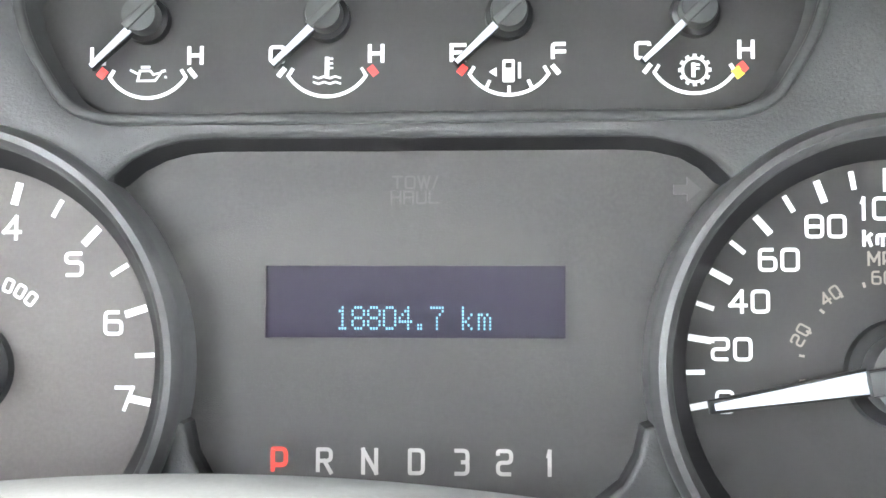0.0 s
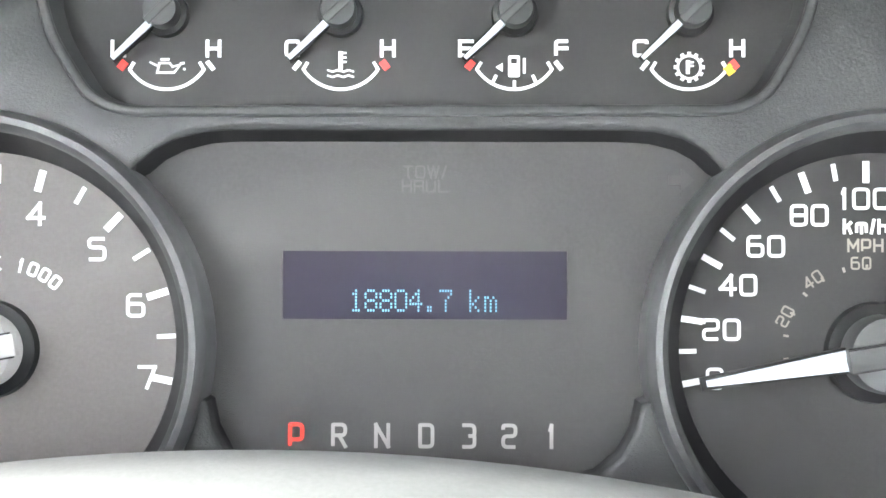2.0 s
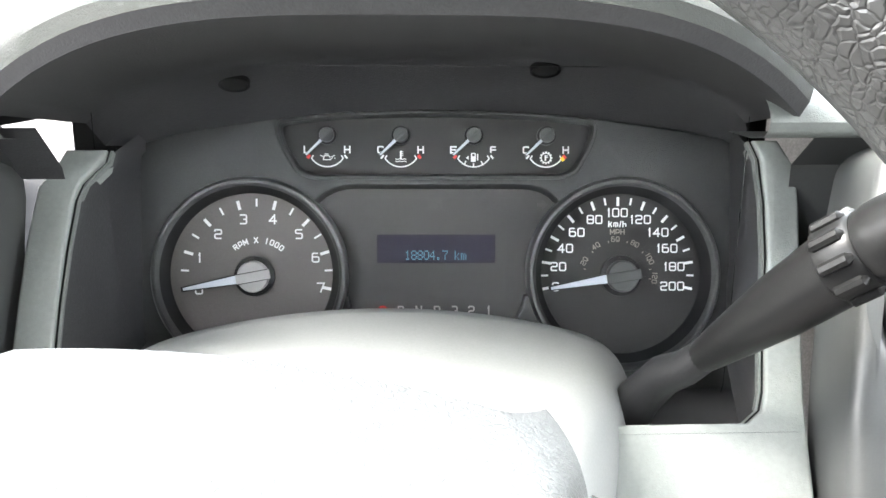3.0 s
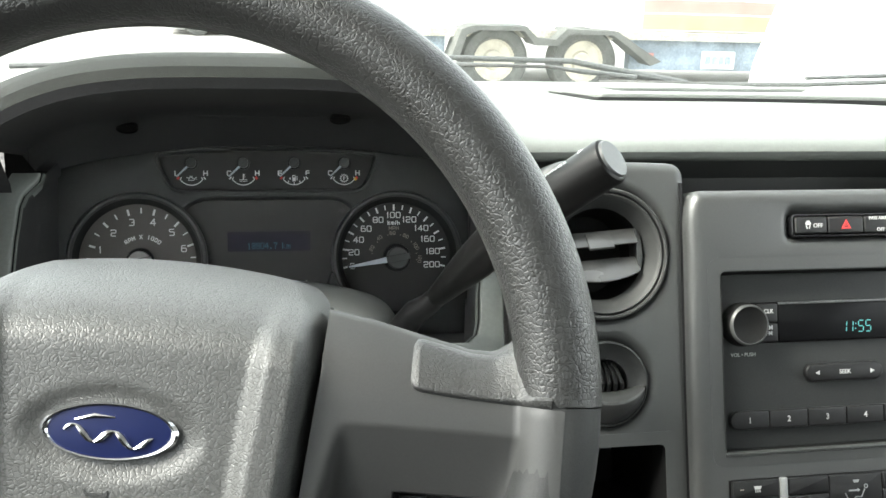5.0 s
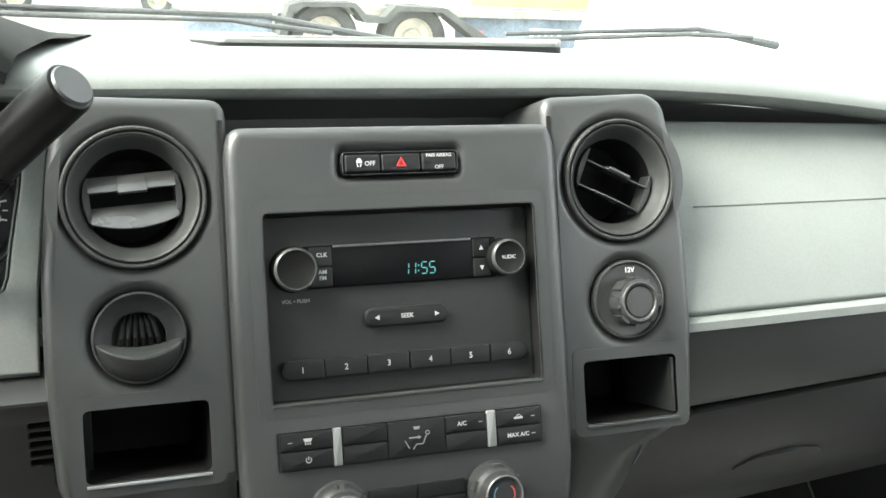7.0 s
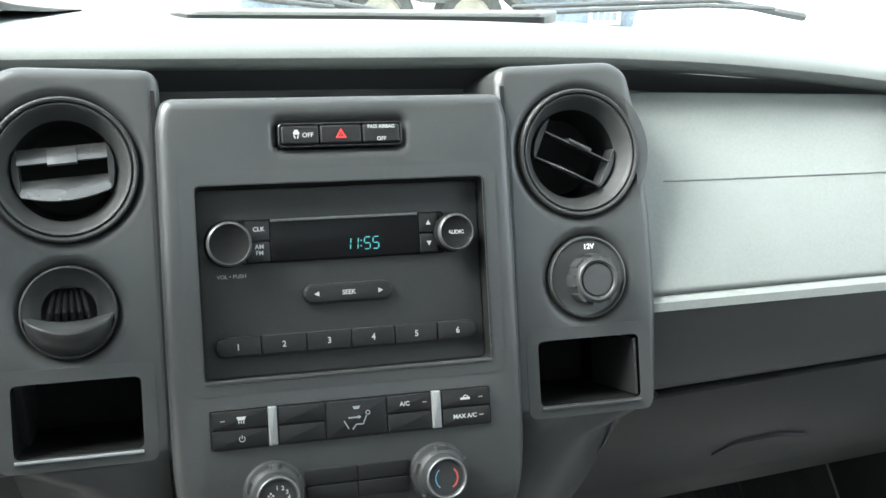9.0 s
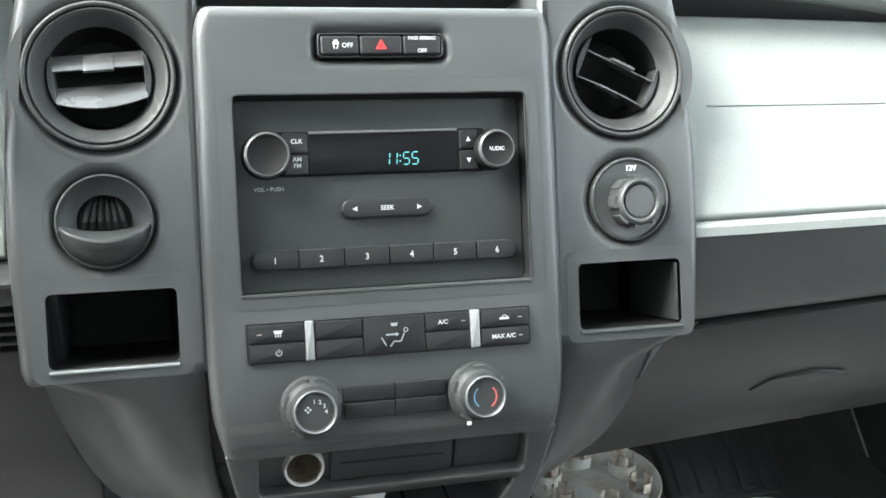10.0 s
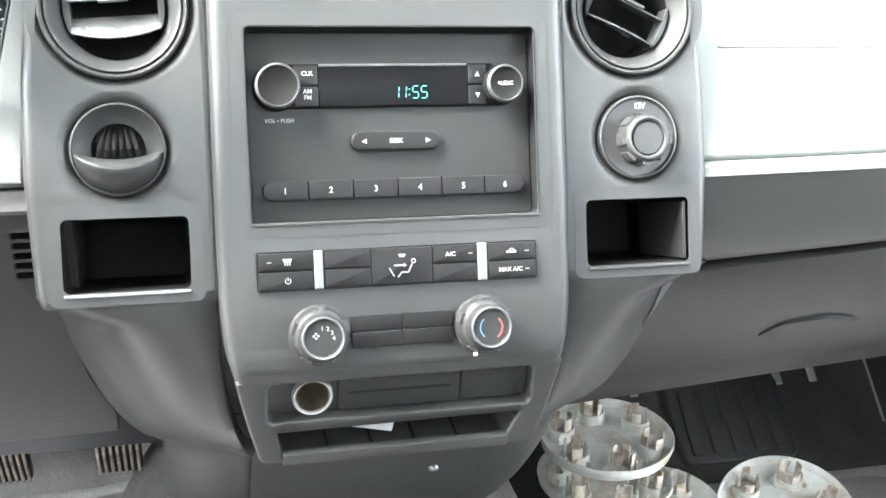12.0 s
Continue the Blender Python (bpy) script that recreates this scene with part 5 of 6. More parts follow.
part("horn_mark", join(horn, plate([(0.003, 0.0005), (0.006, -0.0015), (0.006, 0.0055), (0.003, 0.0035)], 0, 0.0006), bar(-0.006, 0.002, -0.0075, 0.0045, 0.0012, 0, 0.0006)), DARK, wheel, m=WH @ pose(-0.0085, -0.0400, 0.0113, 0, 0, -4) @ Matrix.Scale(0.7, 4))
def spoke_top(u):
    return float(np.interp(u, (0.066, 0.090, 0.112, 0.133, 0.1425, 0.150, 0.156, 0.170), (0.0420, 0.0385, 0.0335, 0.0290, 0.0288, 0.0335, 0.0420, 0.0500)))


def spoke_front(u, v, sink):
    """The height of the spoke's face: a rolled brow, a facet beside the hub, a hollow below that swells into the rim."""
    n = 0.0066 - 0.017 * max(0.0, v / max(0.02, spoke_top(u))) ** 2.4
    inner = 0.0812 + 0.17 * (v + 0.004)
    q = min(1.0, max(0.0, (u - inner) / 0.0045))
    n -= sink * max(0.0, -0.0035 - v) * q * q * (3 - 2 * q)
    x = (u - RR) / RT
    r = RT * 1.05 * math.sqrt(max(0.0, 1 - x * x)) if x > -1 else 1.3 * (x + 1) * RT
    k = 0.0062 * max(0.02, 1 - max(0.0, u - 0.150) / 0.0195)
    if v > 0.0125:
        r -= 0.0035
    return 0.5 * (n + r + math.sqrt((n - r) ** 2 + k * k)) + 0.0002


WELL_U, WELL_V = (0.1050, 0.1540), (-0.0620, -0.0295)
for s in (1, -1):
    sink = 0.42 if s > 0 else 0.20
    us = sorted([0.0665 + (0.1695 - 0.0665) * i / 52 for i in range(53)] + [0.0667, WELL_U[0], WELL_U[1]])
    hs = [-0.084, -0.075] + [WELL_V[0], WELL_V[1]] + [-0.058, -0.05, -0.042, -0.036] + [-0.0260, -0.0220, -0.018, -0.014, -0.011, -0.009, -0.0075, -0.006, -0.0048, -0.0035, -0.002, 0.0, 0.004, 0.008]
    hs = sorted(hs)
    bm = bmesh.new()
    grid = []
    for u in us:
        near = lambda v: max(u, 0.0742 - 0.0065 * max(0.0, 0.015 - v) / 0.08 - 0.0024 * s + 0.0013)
        col = [bm.verts.new((s * near(v), v, spoke_front(near(v), v, sink))) for v in hs]
        vt = spoke_top(u)
        up = max(u, 0.0755 - 0.0024 * s)
        col += [bm.verts.new((s * up, 0.008 + (vt - 0.008) * f, spoke_front(up, 0.008 + (vt - 0.008) * f, sink))) for f in (0.2, 0.4, 0.55, 0.7, 0.82, 0.92, 1.0)]
        col.append(bm.verts.new((s * up, vt + 0.0003, -0.026)))
        grid.append(col)
    for a, b, u0, u1 in zip(grid, grid[1:], us, us[1:]):
        for j in range(len(a) - 1):
            if s > 0 and WELL_U[0] - 1e-6 < u0 and u1 < WELL_U[1] + 1e-6 and j + 1 < len(hs) and WELL_V[0] - 1e-6 < hs[j] and hs[j + 1] < WELL_V[1] + 1e-6:
                continue
            bm.faces.new((a[j], b[j], b[j + 1], a[j + 1])).smooth = True
    for a, b in zip(grid[0], grid[0][1:]):
        bm.faces.new((a, b, bm.verts.new((b.co.x - s * 0.002, b.co.y, -0.03)), bm.verts.new((a.co.x - s * 0.002, a.co.y, -0.03))))
    part("spoke", bm, SPOKE, wheel, "smooth grey plastic spoke", m=WH, angle=60)
    rows = []
    for k in range(29):
        u = 0.1085 + (0.1640 - 0.1085) * k / 28
        e = (1 - (1 - min(1.0, (u - 0.1085) / 0.005)) ** 2) ** 0.5
        vt, vb = spoke_top(u) - 0.0012, float(np.interp(u, (0.1085, 0.125, 0.150, 0.164), (0.0112, 0.0098, 0.0086, 0.0086)))
        mid, half = (vt + vb) / 2, (vt - vb) / 2 - 0.004 * (1 - e)
        row = []
        for g in range(21):
            c = -math.cos(math.pi * g / 20)
            v = mid + half * c
            lift = 0.0030 * min(1.0, 6 * (1 - abs(c))) ** 0.5 * min(1.0, e * 1.3) - 0.0006
            row.append((s * u, v, spoke_front(u, v, sink) + lift))
        rows.append(row)
    part("thumb_pad", loft(rows), PADSKIN, wheel, "grained thumb rest on the spoke", m=WH, angle=60)
    if s > 0:
        u0, u1, v0, v1 = *WELL_U, *WELL_V
        part("switch_well", join(loft([[(u, v, n) for u, v in rrect(u0, u1, v0, v1, 0.0005, 1)] for n in (0.0, -0.024)], True), box(u0, u1, v0, v1, -0.026, -0.024)), BLACK, wheel, m=WH)
        part("blank_switch", plate(rrect(0.129, 0.152, -0.052, -0.0345, 0.004), -0.020, -0.0105, edge=0.003), GLOSS, wheel, m=WH)
        part("switch_bar", box(0.108, 0.119, -0.0345, -0.0315, -0.020, -0.009, 0.001), DARK, wheel, m=WH)
part("switch_plate", plate(rrect(-0.1390, -0.0860, -0.0800, -0.0265, 0.003), -0.004, 0.0032, edge=0.001), SPOKE, wheel, "raised switch plate on the spoke", m=WH)
for t, b in (("INFO", -0.0378), ("SETUP", -0.0528), ("RESET", -0.0678)):
    k = part("switch_button", plate(rrect(-0.1100, -0.0890, b - 0.0072, b + 0.0072, 0.0012), 0.003, 0.0062, edge=0.0008), DARK, wheel, m=WH)
    part("switch_text", words(t, 0.0033, -0.1030, b + 0.002, 0.0063, 0, 0.0, 0.95), MIDPRINT, k, m=WH)
k = part("rocker_switch", plate(rrect(-0.1335, -0.1135, -0.0478, -0.0358, 0.0015), 0.003, 0.0060, edge=0.0012), DARK, wheel, m=WH)
part("switch_icon", bar(-0.1268, -0.0428, -0.1203, -0.0411, 0.0016, 0.006, 0.0063), SATIN, k, m=WH)

column = thing("steering_column", (0.0, 0.1, 1.25), "grey plastic steering column cover in front of the dials", "steering column")
rows = []
for y, z, xl, xr, h in ((-0.115, 1.266, -0.060, 0.042, 0.05), (-0.06, 1.270, -0.070, 0.054, 0.05), (0.0, 1.273, -0.085, 0.068, 0.05), (0.07, 1.278, -0.104, 0.092, 0.05), (0.14, 1.2840, -0.122, 0.120, 0.05), (0.174, 1.2850, -0.128, 0.130, 0.05), (0.184, 1.2838, -0.128, 0.131, 0.05), (0.192, 1.2775, -0.128, 0.131, 0.045), (0.201, 1.262, -0.127, 0.130, 0.035), (0.212, 1.238, -0.125, 0.128, 0.02)):
    row = []
    for i in range(49):
        c = -math.cos(math.pi * i / 48)
        x = (xl + xr) / 2 + (xr - xl) / 2 * c
        row.append((x, y, z - h + h * max(0.0, 1 - abs(c) ** 13) ** 0.40 - 1.4 * (x - 0.005) ** 2))
    rows.append(row)
part("upper_cover", loft(rows), COVER, column, "smooth grey upper column cover", angle=60)
part("lower_cover", loft([[(0.010 - w * math.cos(math.pi * i / 16), y, z - 0.07 * math.sin(math.pi * i / 16) ** 0.7) for i in range(17)] for y, z, w in ((-0.10, 1.264, 0.050), (0.0, 1.25, 0.058), (0.11, 1.228, 0.064), (0.25, 1.18, 0.064))]), STACK, column)

lever = thing("gear_lever", (0.138, 0.115, 1.285), "black column gear lever with a thick ribbed handle", "gear lever")
b0, b1, b2 = Vector((0.1383, 0.1150, 1.2847)), Vector((0.1780, 0.0540, 1.3545)), Vector((0.2205, 0.0135, 1.4005))
ax_ = (b2 - b1).normalized()
part("rod", tube([b0 + (b1 - b0) * f for f in (0.0, 0.12, 0.3, 0.55, 0.8, 1.0)], [0.0064, 0.0080, 0.0102, 0.0130, 0.0143, 0.0146], 24), LEVER, lever)
part("elbow", tube([Vector((0.116, 0.150, 1.235)), Vector((0.123, 0.142, 1.256)), Vector((0.130, 0.130, 1.272)), b0 + (b1 - b0) * -0.06, b0 + (b1 - b0) * 0.08], [0.0110, 0.0100, 0.0090, 0.0078, 0.0070], 20), BLACK, lever)
part("grip", tube([b1, b1 + ax_ * 0.003, b1 + ax_ * 0.005, b2 - ax_ * 0.004, b2 - ax_ * 0.001, b2], [0.0134, 0.0141, 0.0145, 0.0143, 0.0137, 0.0124], 32), LEVER, lever, "smooth black handle")
part("collar", tube([b1 - ax_ * 0.016, b1 - ax_ * 0.0145, b1 - ax_ * 0.0015, b1], [0.0142, 0.0149, 0.0149, 0.0138], 32), LEVER, lever)
for i in range(10):
    a = 2 * math.pi * i / 10
    side = ax_.orthogonal().normalized()
    d = Matrix.Rotation(a, 3, ax_) @ side
    part("rib", tube([b1 - ax_ * 0.0145 + d * 0.0138, b1 - ax_ * 0.0135 + d * 0.0149, b1 - ax_ * 0.0030 + d * 0.0149, b1 - ax_ * 0.0020 + d * 0.0138], [0.0016, 0.0024, 0.0024, 0.0016], 8), LEVER, lever)
part("end_cap", tube([b2 - ax_ * 0.0005, b2 + ax_ * 0.0015], [0.0124, 0.0112], 32), STACK, lever)
up_ = (Vector((0, -0.4, 1)) - ax_ * Vector((0, -0.4, 1)).dot(ax_)).normalized()
sd_ = ax_.cross(up_).normalized()
GM = Matrix((ax_, -sd_, up_)).transposed().to_4x4()
GM.translation = (b1 + b2) / 2 + up_ * 0.0146
part("grip_text", words("TOW/HAUL", 0.0050, 0.004, -0.002, 0.0001, 0, 0.01, 0.9), SATIN, lever, m=GM)
part("grip_arrow", plate([(0.024, -0.002), (0.028, 0.0), (0.024, 0.002)], 0, 0.0003), SATIN, lever, m=GM)

turn = thing("turn_lever", (-0.10, 0.03, 1.30), "pale grey turn signal lever behind the steering wheel", "lever")
part("stem", tube([(-0.085, 0.060, 1.285), (-0.115, 0.035, 1.315), (-0.145, 0.012, 1.338), (-0.160, 0.004, 1.344)], [0.0065, 0.0065, 0.0075, 0.0085], 16), STACK, turn)
part("handle", tube([(-0.160, 0.004, 1.344), (-0.163, 0.003, 1.3448), (-0.185, 0.0, 1.3495), (-0.235, -0.006, 1.358), (-0.250, -0.008, 1.360)], [0.0085, 0.0102, 0.0108, 0.0112, 0.0090], 20, 0.85), COVER, turn, "pale grey ringed handle")
for x in (-0.1655, -0.1690, -0.1725):
    part("ring_mark", tube([(x, 0.0025 + (x + 0.163) * 0.13, 1.3453 - (x + 0.163) * 0.2), (x - 0.0014, 0.0023 + (x + 0.163) * 0.13, 1.3456 - (x + 0.163) * 0.2)], 0.0109, 20, 0.86), SILVERBAR, turn)

# ---- vents ----
def air_vent(name, m, label, r=0.0445, tilt=0.0, pitch=55.0, depth=0.0125):
    """A round vent: double rim, smooth funnel, and a turned barrel with two broad vanes between its cheeks."""
    ob = thing(name, m.translation, label, "air vent", "dashboard air vents")
    part("bezel_ring", lathe([(r + 0.0005, -0.008), (r + 0.0004, 0.0010), (r - 0.0008, 0.0020), (r - 0.0020, 0.0016), (r - 0.0026, 0.0004)], 72), VENTRIM, ob, "satin dark vent ring", m=m)
    part("rim_groove", lathe([(r - 0.0026, 0.0006), (r - 0.0030, -0.0012), (r - 0.0034, 0.0004)], 72), BLACK, ob, m=m)
    part("funnel", lathe([(r - 0.0034, 0.0002), (r - 0.0042, 0.0008), (r - 0.0052, 0.0002), (r - 0.0068, -0.0030), (r - 0.0098, -0.0085), (r - 0.0128, -0.0130)], 72), VENTRIM, ob, "smooth grey funnel", m=m)
    part("barrel", lathe([(r - 0.0126, -0.0125), (r - 0.013, -0.03), (r - 0.017, -0.045), (0, -0.05)], 56), WELL, ob, m=m)
    t = m @ pose(0, 0, -0.012, 0, 0, tilt)
    q = r - 0.0135
    for s in (-1, 1):
        cheek = [(s * q * 0.84, -q * 0.52), (s * q * 0.93, -q * 0.38), (s * q * 0.99, -q * 0.1), (s * q * 0.99, q * 0.15), (s * q * 0.94, q * 0.38), (s * q * 0.86, q * 0.50)]
        part("side_cheek", plate(cheek, -0.012, 0.0025, edge=0.0006), STACK, ob, m=t)

    def vane(v0, bow, thick):
        rows = []
        c, s_ = math.cos(radians(pitch)), math.sin(radians(pitch))
        for i in range(21):
            x = q * 0.87 * (-1 + 2 * i / 20)
            k = 1 - (x / (q * 0.87)) ** 2
            length = depth + bow * k
            sec = []
            for a, b in ((0.0, thick * 0.6), (length * 0.12, thick), (length * 0.6, thick), (length, thick * 0.3), (length, -thick * 0.3), (length * 0.5, -thick), (0.0, -thick * 0.6)):
                a -= bow * k
                sec.append((x, v0 + b * c + a * s_, 0.004 - a * c + b * s_))
            rows.append(sec)
        return loft(rows, True, True)

    part("vane", vane(q * 0.17, 0.0, 0.0009), VANE, ob, m=t)
    part("vane", vane(-q * 0.46, 0.0060, 0.0009), VANE, ob, m=t)
    part("thumb_tab", box(-0.0090, 0.0090, -0.0032, 0.0095, 0.0006, 0.0026, 0.0007), VANE, ob, m=t @ Matrix.Translation((0, q * 0.17, 0.004)) @ pose(0, 0, 0, pitch - 90))
    return ob


air_vent("air_vent", POD @ Matrix.Translation((-0.1720, 0.1385, 0)), "round black air vent with two vanes beside the radio", tilt=4)
air_vent("air_vent", POD @ Matrix.Translation((0.1720, 0.1385, 0)), "round black air vent with its vanes turned askew", tilt=-25, pitch=6, depth=0.020)
air_vent("air_vent", POD @ Matrix.Translation((-0.636, 0.150, 0)), "round black air vent behind the turn lever", 0.040, 3)
air_vent("air_vent", FA @ Matrix.Translation((0.590, 0.134, -0.02)), "round black air vent at the passenger end", 0.0397)

key = thing("ignition_bezel", (0.253, 0.07, 1.24), "round dark bezel with a barrel socket and a lip", "ignition lock")
J = POD @ Matrix.Translation((-0.1735, 0.0504, 0))
part("dish", lathe([(0.0292, -0.006), (0.0288, 0.0006), (0.0276, 0.0012), (0.026, -0.001), (0.022, -0.004), (0.0165, -0.005), (0.0165, -0.022), (0, -0.022)], 48), DARK, key, m=J)
arc = [0.0268 * (-1 + 2 * i / 24) for i in range(25)]
dome = lambda u: max(0.0, 1 - (u / 0.0268) ** 2)
part("lip", loft([[(u, -0.0010 - 0.0048 * dome(u), -0.004) for u in arc], [(u, -0.0020 - 0.0066 * dome(u), 0.0075 * dome(u) ** 0.5) for u in arc], [(u, -0.0026 - 0.0085 * dome(u), 0.0118 * dome(u) ** 0.5) for u in arc], [(u, -0.0034 - 0.0094 * dome(u), 0.0122 * dome(u) ** 0.5) for u in arc]]), GREY, key, "grey crescent lip", m=J)
part("lower_bowl", loft([[(u, -0.0034 - 0.0094 * dome(u) + (-0.0034 - 0.0234 * dome(u) ** 0.5 + 0.0034 + 0.0094 * dome(u)) * f, 0.0122 * dome(u) ** 0.5 * (1 - f ** 2.2)) for u in arc] for f in (0.0, 0.2, 0.4, 0.6, 0.8, 0.9, 1.0)]), LOWER, key, m=J)
for i in range(6):
    u = -0.0125 + i * 0.005
    part("slat", tube([(u, -0.0075, -0.006), (u * 0.9, 0.000, -0.002), (u * 0.75, 0.008, -0.006), (u * 0.6, 0.0135, -0.012)], 0.0015, 8), WELL, key, m=J)

plug = thing("power_socket", (0.60, 0.07, 1.24), "round black power socket with a faceted cap marked 12V", "power socket")
J = POD @ Matrix.Translation((0.1735, 0.0504, 0))
part("dish", lathe([(0.0292, -0.006), (0.0288, 0.0004), (0.0276, 0.0010), (0.026, -0.001), (0.0, -0.003)], 48), STACK, plug, m=J)
capm = J @ Matrix.Translation((0.0015, -0.0015, 0))
part("cap", lathe([(0.0172, -0.003), (0.0172, 0.010), (0.0165, 0.0125), (0.0150, 0.0135), (0.0130, 0.0128), (0.0118, 0.0118), (0.0, 0.0118)], 12), DARK, plug, m=capm)
for i in range(8):
    part("cap_lug", band(0, 0, 0.0150, 0.0182, 45 * i - 13, 45 * i + 13, 0.0, 0.0122, 6), STACK, plug, m=capm)
part("cap_rim", lathe([(0.0148, 0.0134), (0.0140, 0.0141), (0.0128, 0.0138), (0.0120, 0.0124)], 40), GREY, plug, m=capm)
part("cap_face", lathe([(0.0112, 0.0119), (0.0108, 0.0128), (0.0, 0.0130)], 36), STACK, plug, m=capm)
part("marking", words("12V", 0.0052, 0.0015, 0.0215, 0.0000, 0, 0.02), WHITE, plug, m=J)

# ---- switch bank ----
bank = thing("switch_bank", (0.4265, 0.095, 1.34), "black bank of three dash switches with a red hazard triangle", "switch")
part("tray", plate(rrect(-0.0408, 0.0408, 0.1466, 0.1624, 0.003), -0.006, 0.0012, [rrect(-0.0392, 0.0392, 0.1482, 0.1608, 0.002)], 0.001), GLOSS, bank, m=FA)
for i, (u0, u1) in enumerate(((-0.0388, -0.0146), (-0.0138, 0.0134), (0.0142, 0.0388))):
    part("switch", plate(rrect(u0, u1, 0.1486, 0.1604, 0.0016), -0.006, 0.0022, edge=0.0014), BLACK, bank, m=FA)
tri = [(-0.0002 + 0.0042 * math.cos(radians(a)), 0.1540 + 0.0042 * math.sin(radians(a))) for a in (90, 210, 330)]
part("hazard_mark", plate(tri, 0.0021, 0.0026, [inset(ccw(tri), 0.0010)]), material("hazard_red", (0.55, 0.03, 0.03), 0.4), bank, m=FA)
part("hazard_core", plate(inset(ccw(tri), 0.0016), 0.0021, 0.0025), material("hazard_dark_red", (0.3, 0.02, 0.02), 0.4), bank, m=FA)
part("marking", words("OFF", 0.0042, -0.0218, 0.1542, 0.0024, 0, 0.01), LABEL, bank, m=FA)
part("car_icon", join(plate(rrect(-0.0312, -0.0272, 0.1548, 0.1566, 0.0005), 0.0022, 0.0025), plate(rrect(-0.0304, -0.0280, 0.1566, 0.1578, 0.0004), 0.0022, 0.0025), bar(-0.0308, 0.1545, -0.0300, 0.1522, 0.0007, 0.0022, 0.0025), bar(-0.0278, 0.1545, -0.0286, 0.1522, 0.0007, 0.0022, 0.0025)), LABEL, bank, m=FA)
part("marking", words("PASS AIRBAG", 0.0031, 0.0265, 0.1588, 0.0024, 0, 0.02), LABEL, bank, m=FA)
part("marking", words("OFF", 0.0036, 0.0265, 0.1508, 0.0024, 0, 0.01), LABEL, bank, m=FA)

# ---- radio ----
radio = thing("car_radio", (0.4265, 0.07, 1.25), "black car radio with two knobs and preset buttons", "radio")
RD = FA @ Matrix.Translation((0, 0, -0.012))
part("face", plate(rrect(-0.0940, 0.0940, 0.0008, 0.1220, 0.003), -0.02, 0.0, edge=0.001), RADIOFACE, radio, m=RD)
part("display_block", plate(rrect(-0.0700, 0.0700, 0.0735, 0.1020, 0.003), -0.002, 0.0024, edge=0.0012), SCREEN, radio, m=RD)
part("display", plate(rrect(-0.0478, 0.0508, 0.0745, 0.1002, 0.0008), 0.002, 0.0030, edge=0.0004), SCREEN, radio, "black clock display", m=RD)
part("display_trim", box(-0.0475, 0.0505, 0.1002, 0.1018, 0.0022, 0.0034, 0.0006), KNOBRING, radio, m=RD)
SEGMENTS = {"1": "bc", "5": "afgcd"}


def clock_digit(ch, u, v, w=0.0040, h=0.0078):
    """A digit of seven thin slanted bars."""
    ends = {"a": ((0, 2), (1, 2)), "b": ((1, 2), (1, 1)), "c": ((1, 1), (1, 0)), "d": ((0, 0), (1, 0)), "e": ((0, 1), (0, 0)), "f": ((0, 2), (0, 1)), "g": ((0, 1), (1, 1))}
    at = lambda p: Vector((u + p[0] * w + p[1] * h * 0.045, v + (p[1] - 1) * h / 2))
    bars = []
    for k in SEGMENTS[ch]:
        p, q = at(ends[k][0]), at(ends[k][1])
        d = (q - p).normalized() * 0.0005
        bars.append(bar(*(p + d), *(q - d), 0.0006, 0.0030, 0.0032))
    return join(*bars)


for ch, u in (("1", 0.0000), ("1", 0.0050), ("5", 0.0132), ("5", 0.0190)):
    part("clock_digit", clock_digit(ch, u, 0.0832), CLOCKINK, radio, "pale blue-green clock digit", m=RD)
part("clock_colon", join(plate(circle(0.0115, 0.0850, 0.0005, 8), 0.0030, 0.0032), plate(circle(0.0113, 0.0815, 0.0005, 8), 0.0030, 0.0032)), CLOCKINK, radio, m=RD)
for cu, r, nm in ((-0.0750, 0.0145, "VOL"), (0.0742, 0.0128, "AUDIO")):
    kb = part("knob", lathe([(r + 0.0008, -0.001), (r + 0.0008, 0.001), (r, 0.002), (r - 0.0004, 0.0125), (r - 0.0012, 0.0142), (r - 0.0022, 0.0146), (r - 0.0032, 0.0138), (0, 0.0132)], 56, cu, 0.0872), WELL, radio, m=RD)
    part("knob_edge", lathe([(r - 0.0002, 0.0125), (r - 0.0007, 0.0141), (r - 0.0016, 0.0148), (r - 0.0020, 0.0146)], 56, cu, 0.0872), GREY, kb, m=RD)
    if nm == "AUDIO":
        part("knob_text", words("AUDIO", 0.0036, cu, 0.0872, 0.0134, 0, 0.015), LABEL, kb, m=RD)
for u0, u1, v0, v1, t in ((-0.0640, -0.0486, 0.0882, 0.1010, "CLK"), (-0.0640, -0.0486, 0.0745, 0.0872, "AM\nFM"), (0.0516, 0.0640, 0.0882, 0.1010, "up"), (0.0516, 0.0640, 0.0745, 0.0872, "down")):
    k = part("button", plate(rrect(u0, u1, v0, v1, 0.0010), 0.001, 0.0032, edge=0.0008), BLACK, radio, m=RD)
    cu, cv = (u0 + u1) / 2, (v0 + v1) / 2
    if t in ("up", "down"):
        s = 1 if t == "up" else -1
        part("arrow", plate([(cu - 0.0016, cv - s * 0.0014), (cu + 0.0016, cv - s * 0.0014), (cu, cv + s * 0.0018)], 0.0032, 0.0035), LABEL, k, m=RD)
    else:
        part("button_text", words(t, 0.0040, cu + 0.001, cv + (0.0014 if "\n" in t else 0.001), 0.0034, 0, 0.015), LABEL, k, m=RD)
part("marking", words("VOL • PUSH", 0.0036, -0.0737, 0.0660, 0.0002, 0, 0.005), MIDPRINT, radio, m=RD)
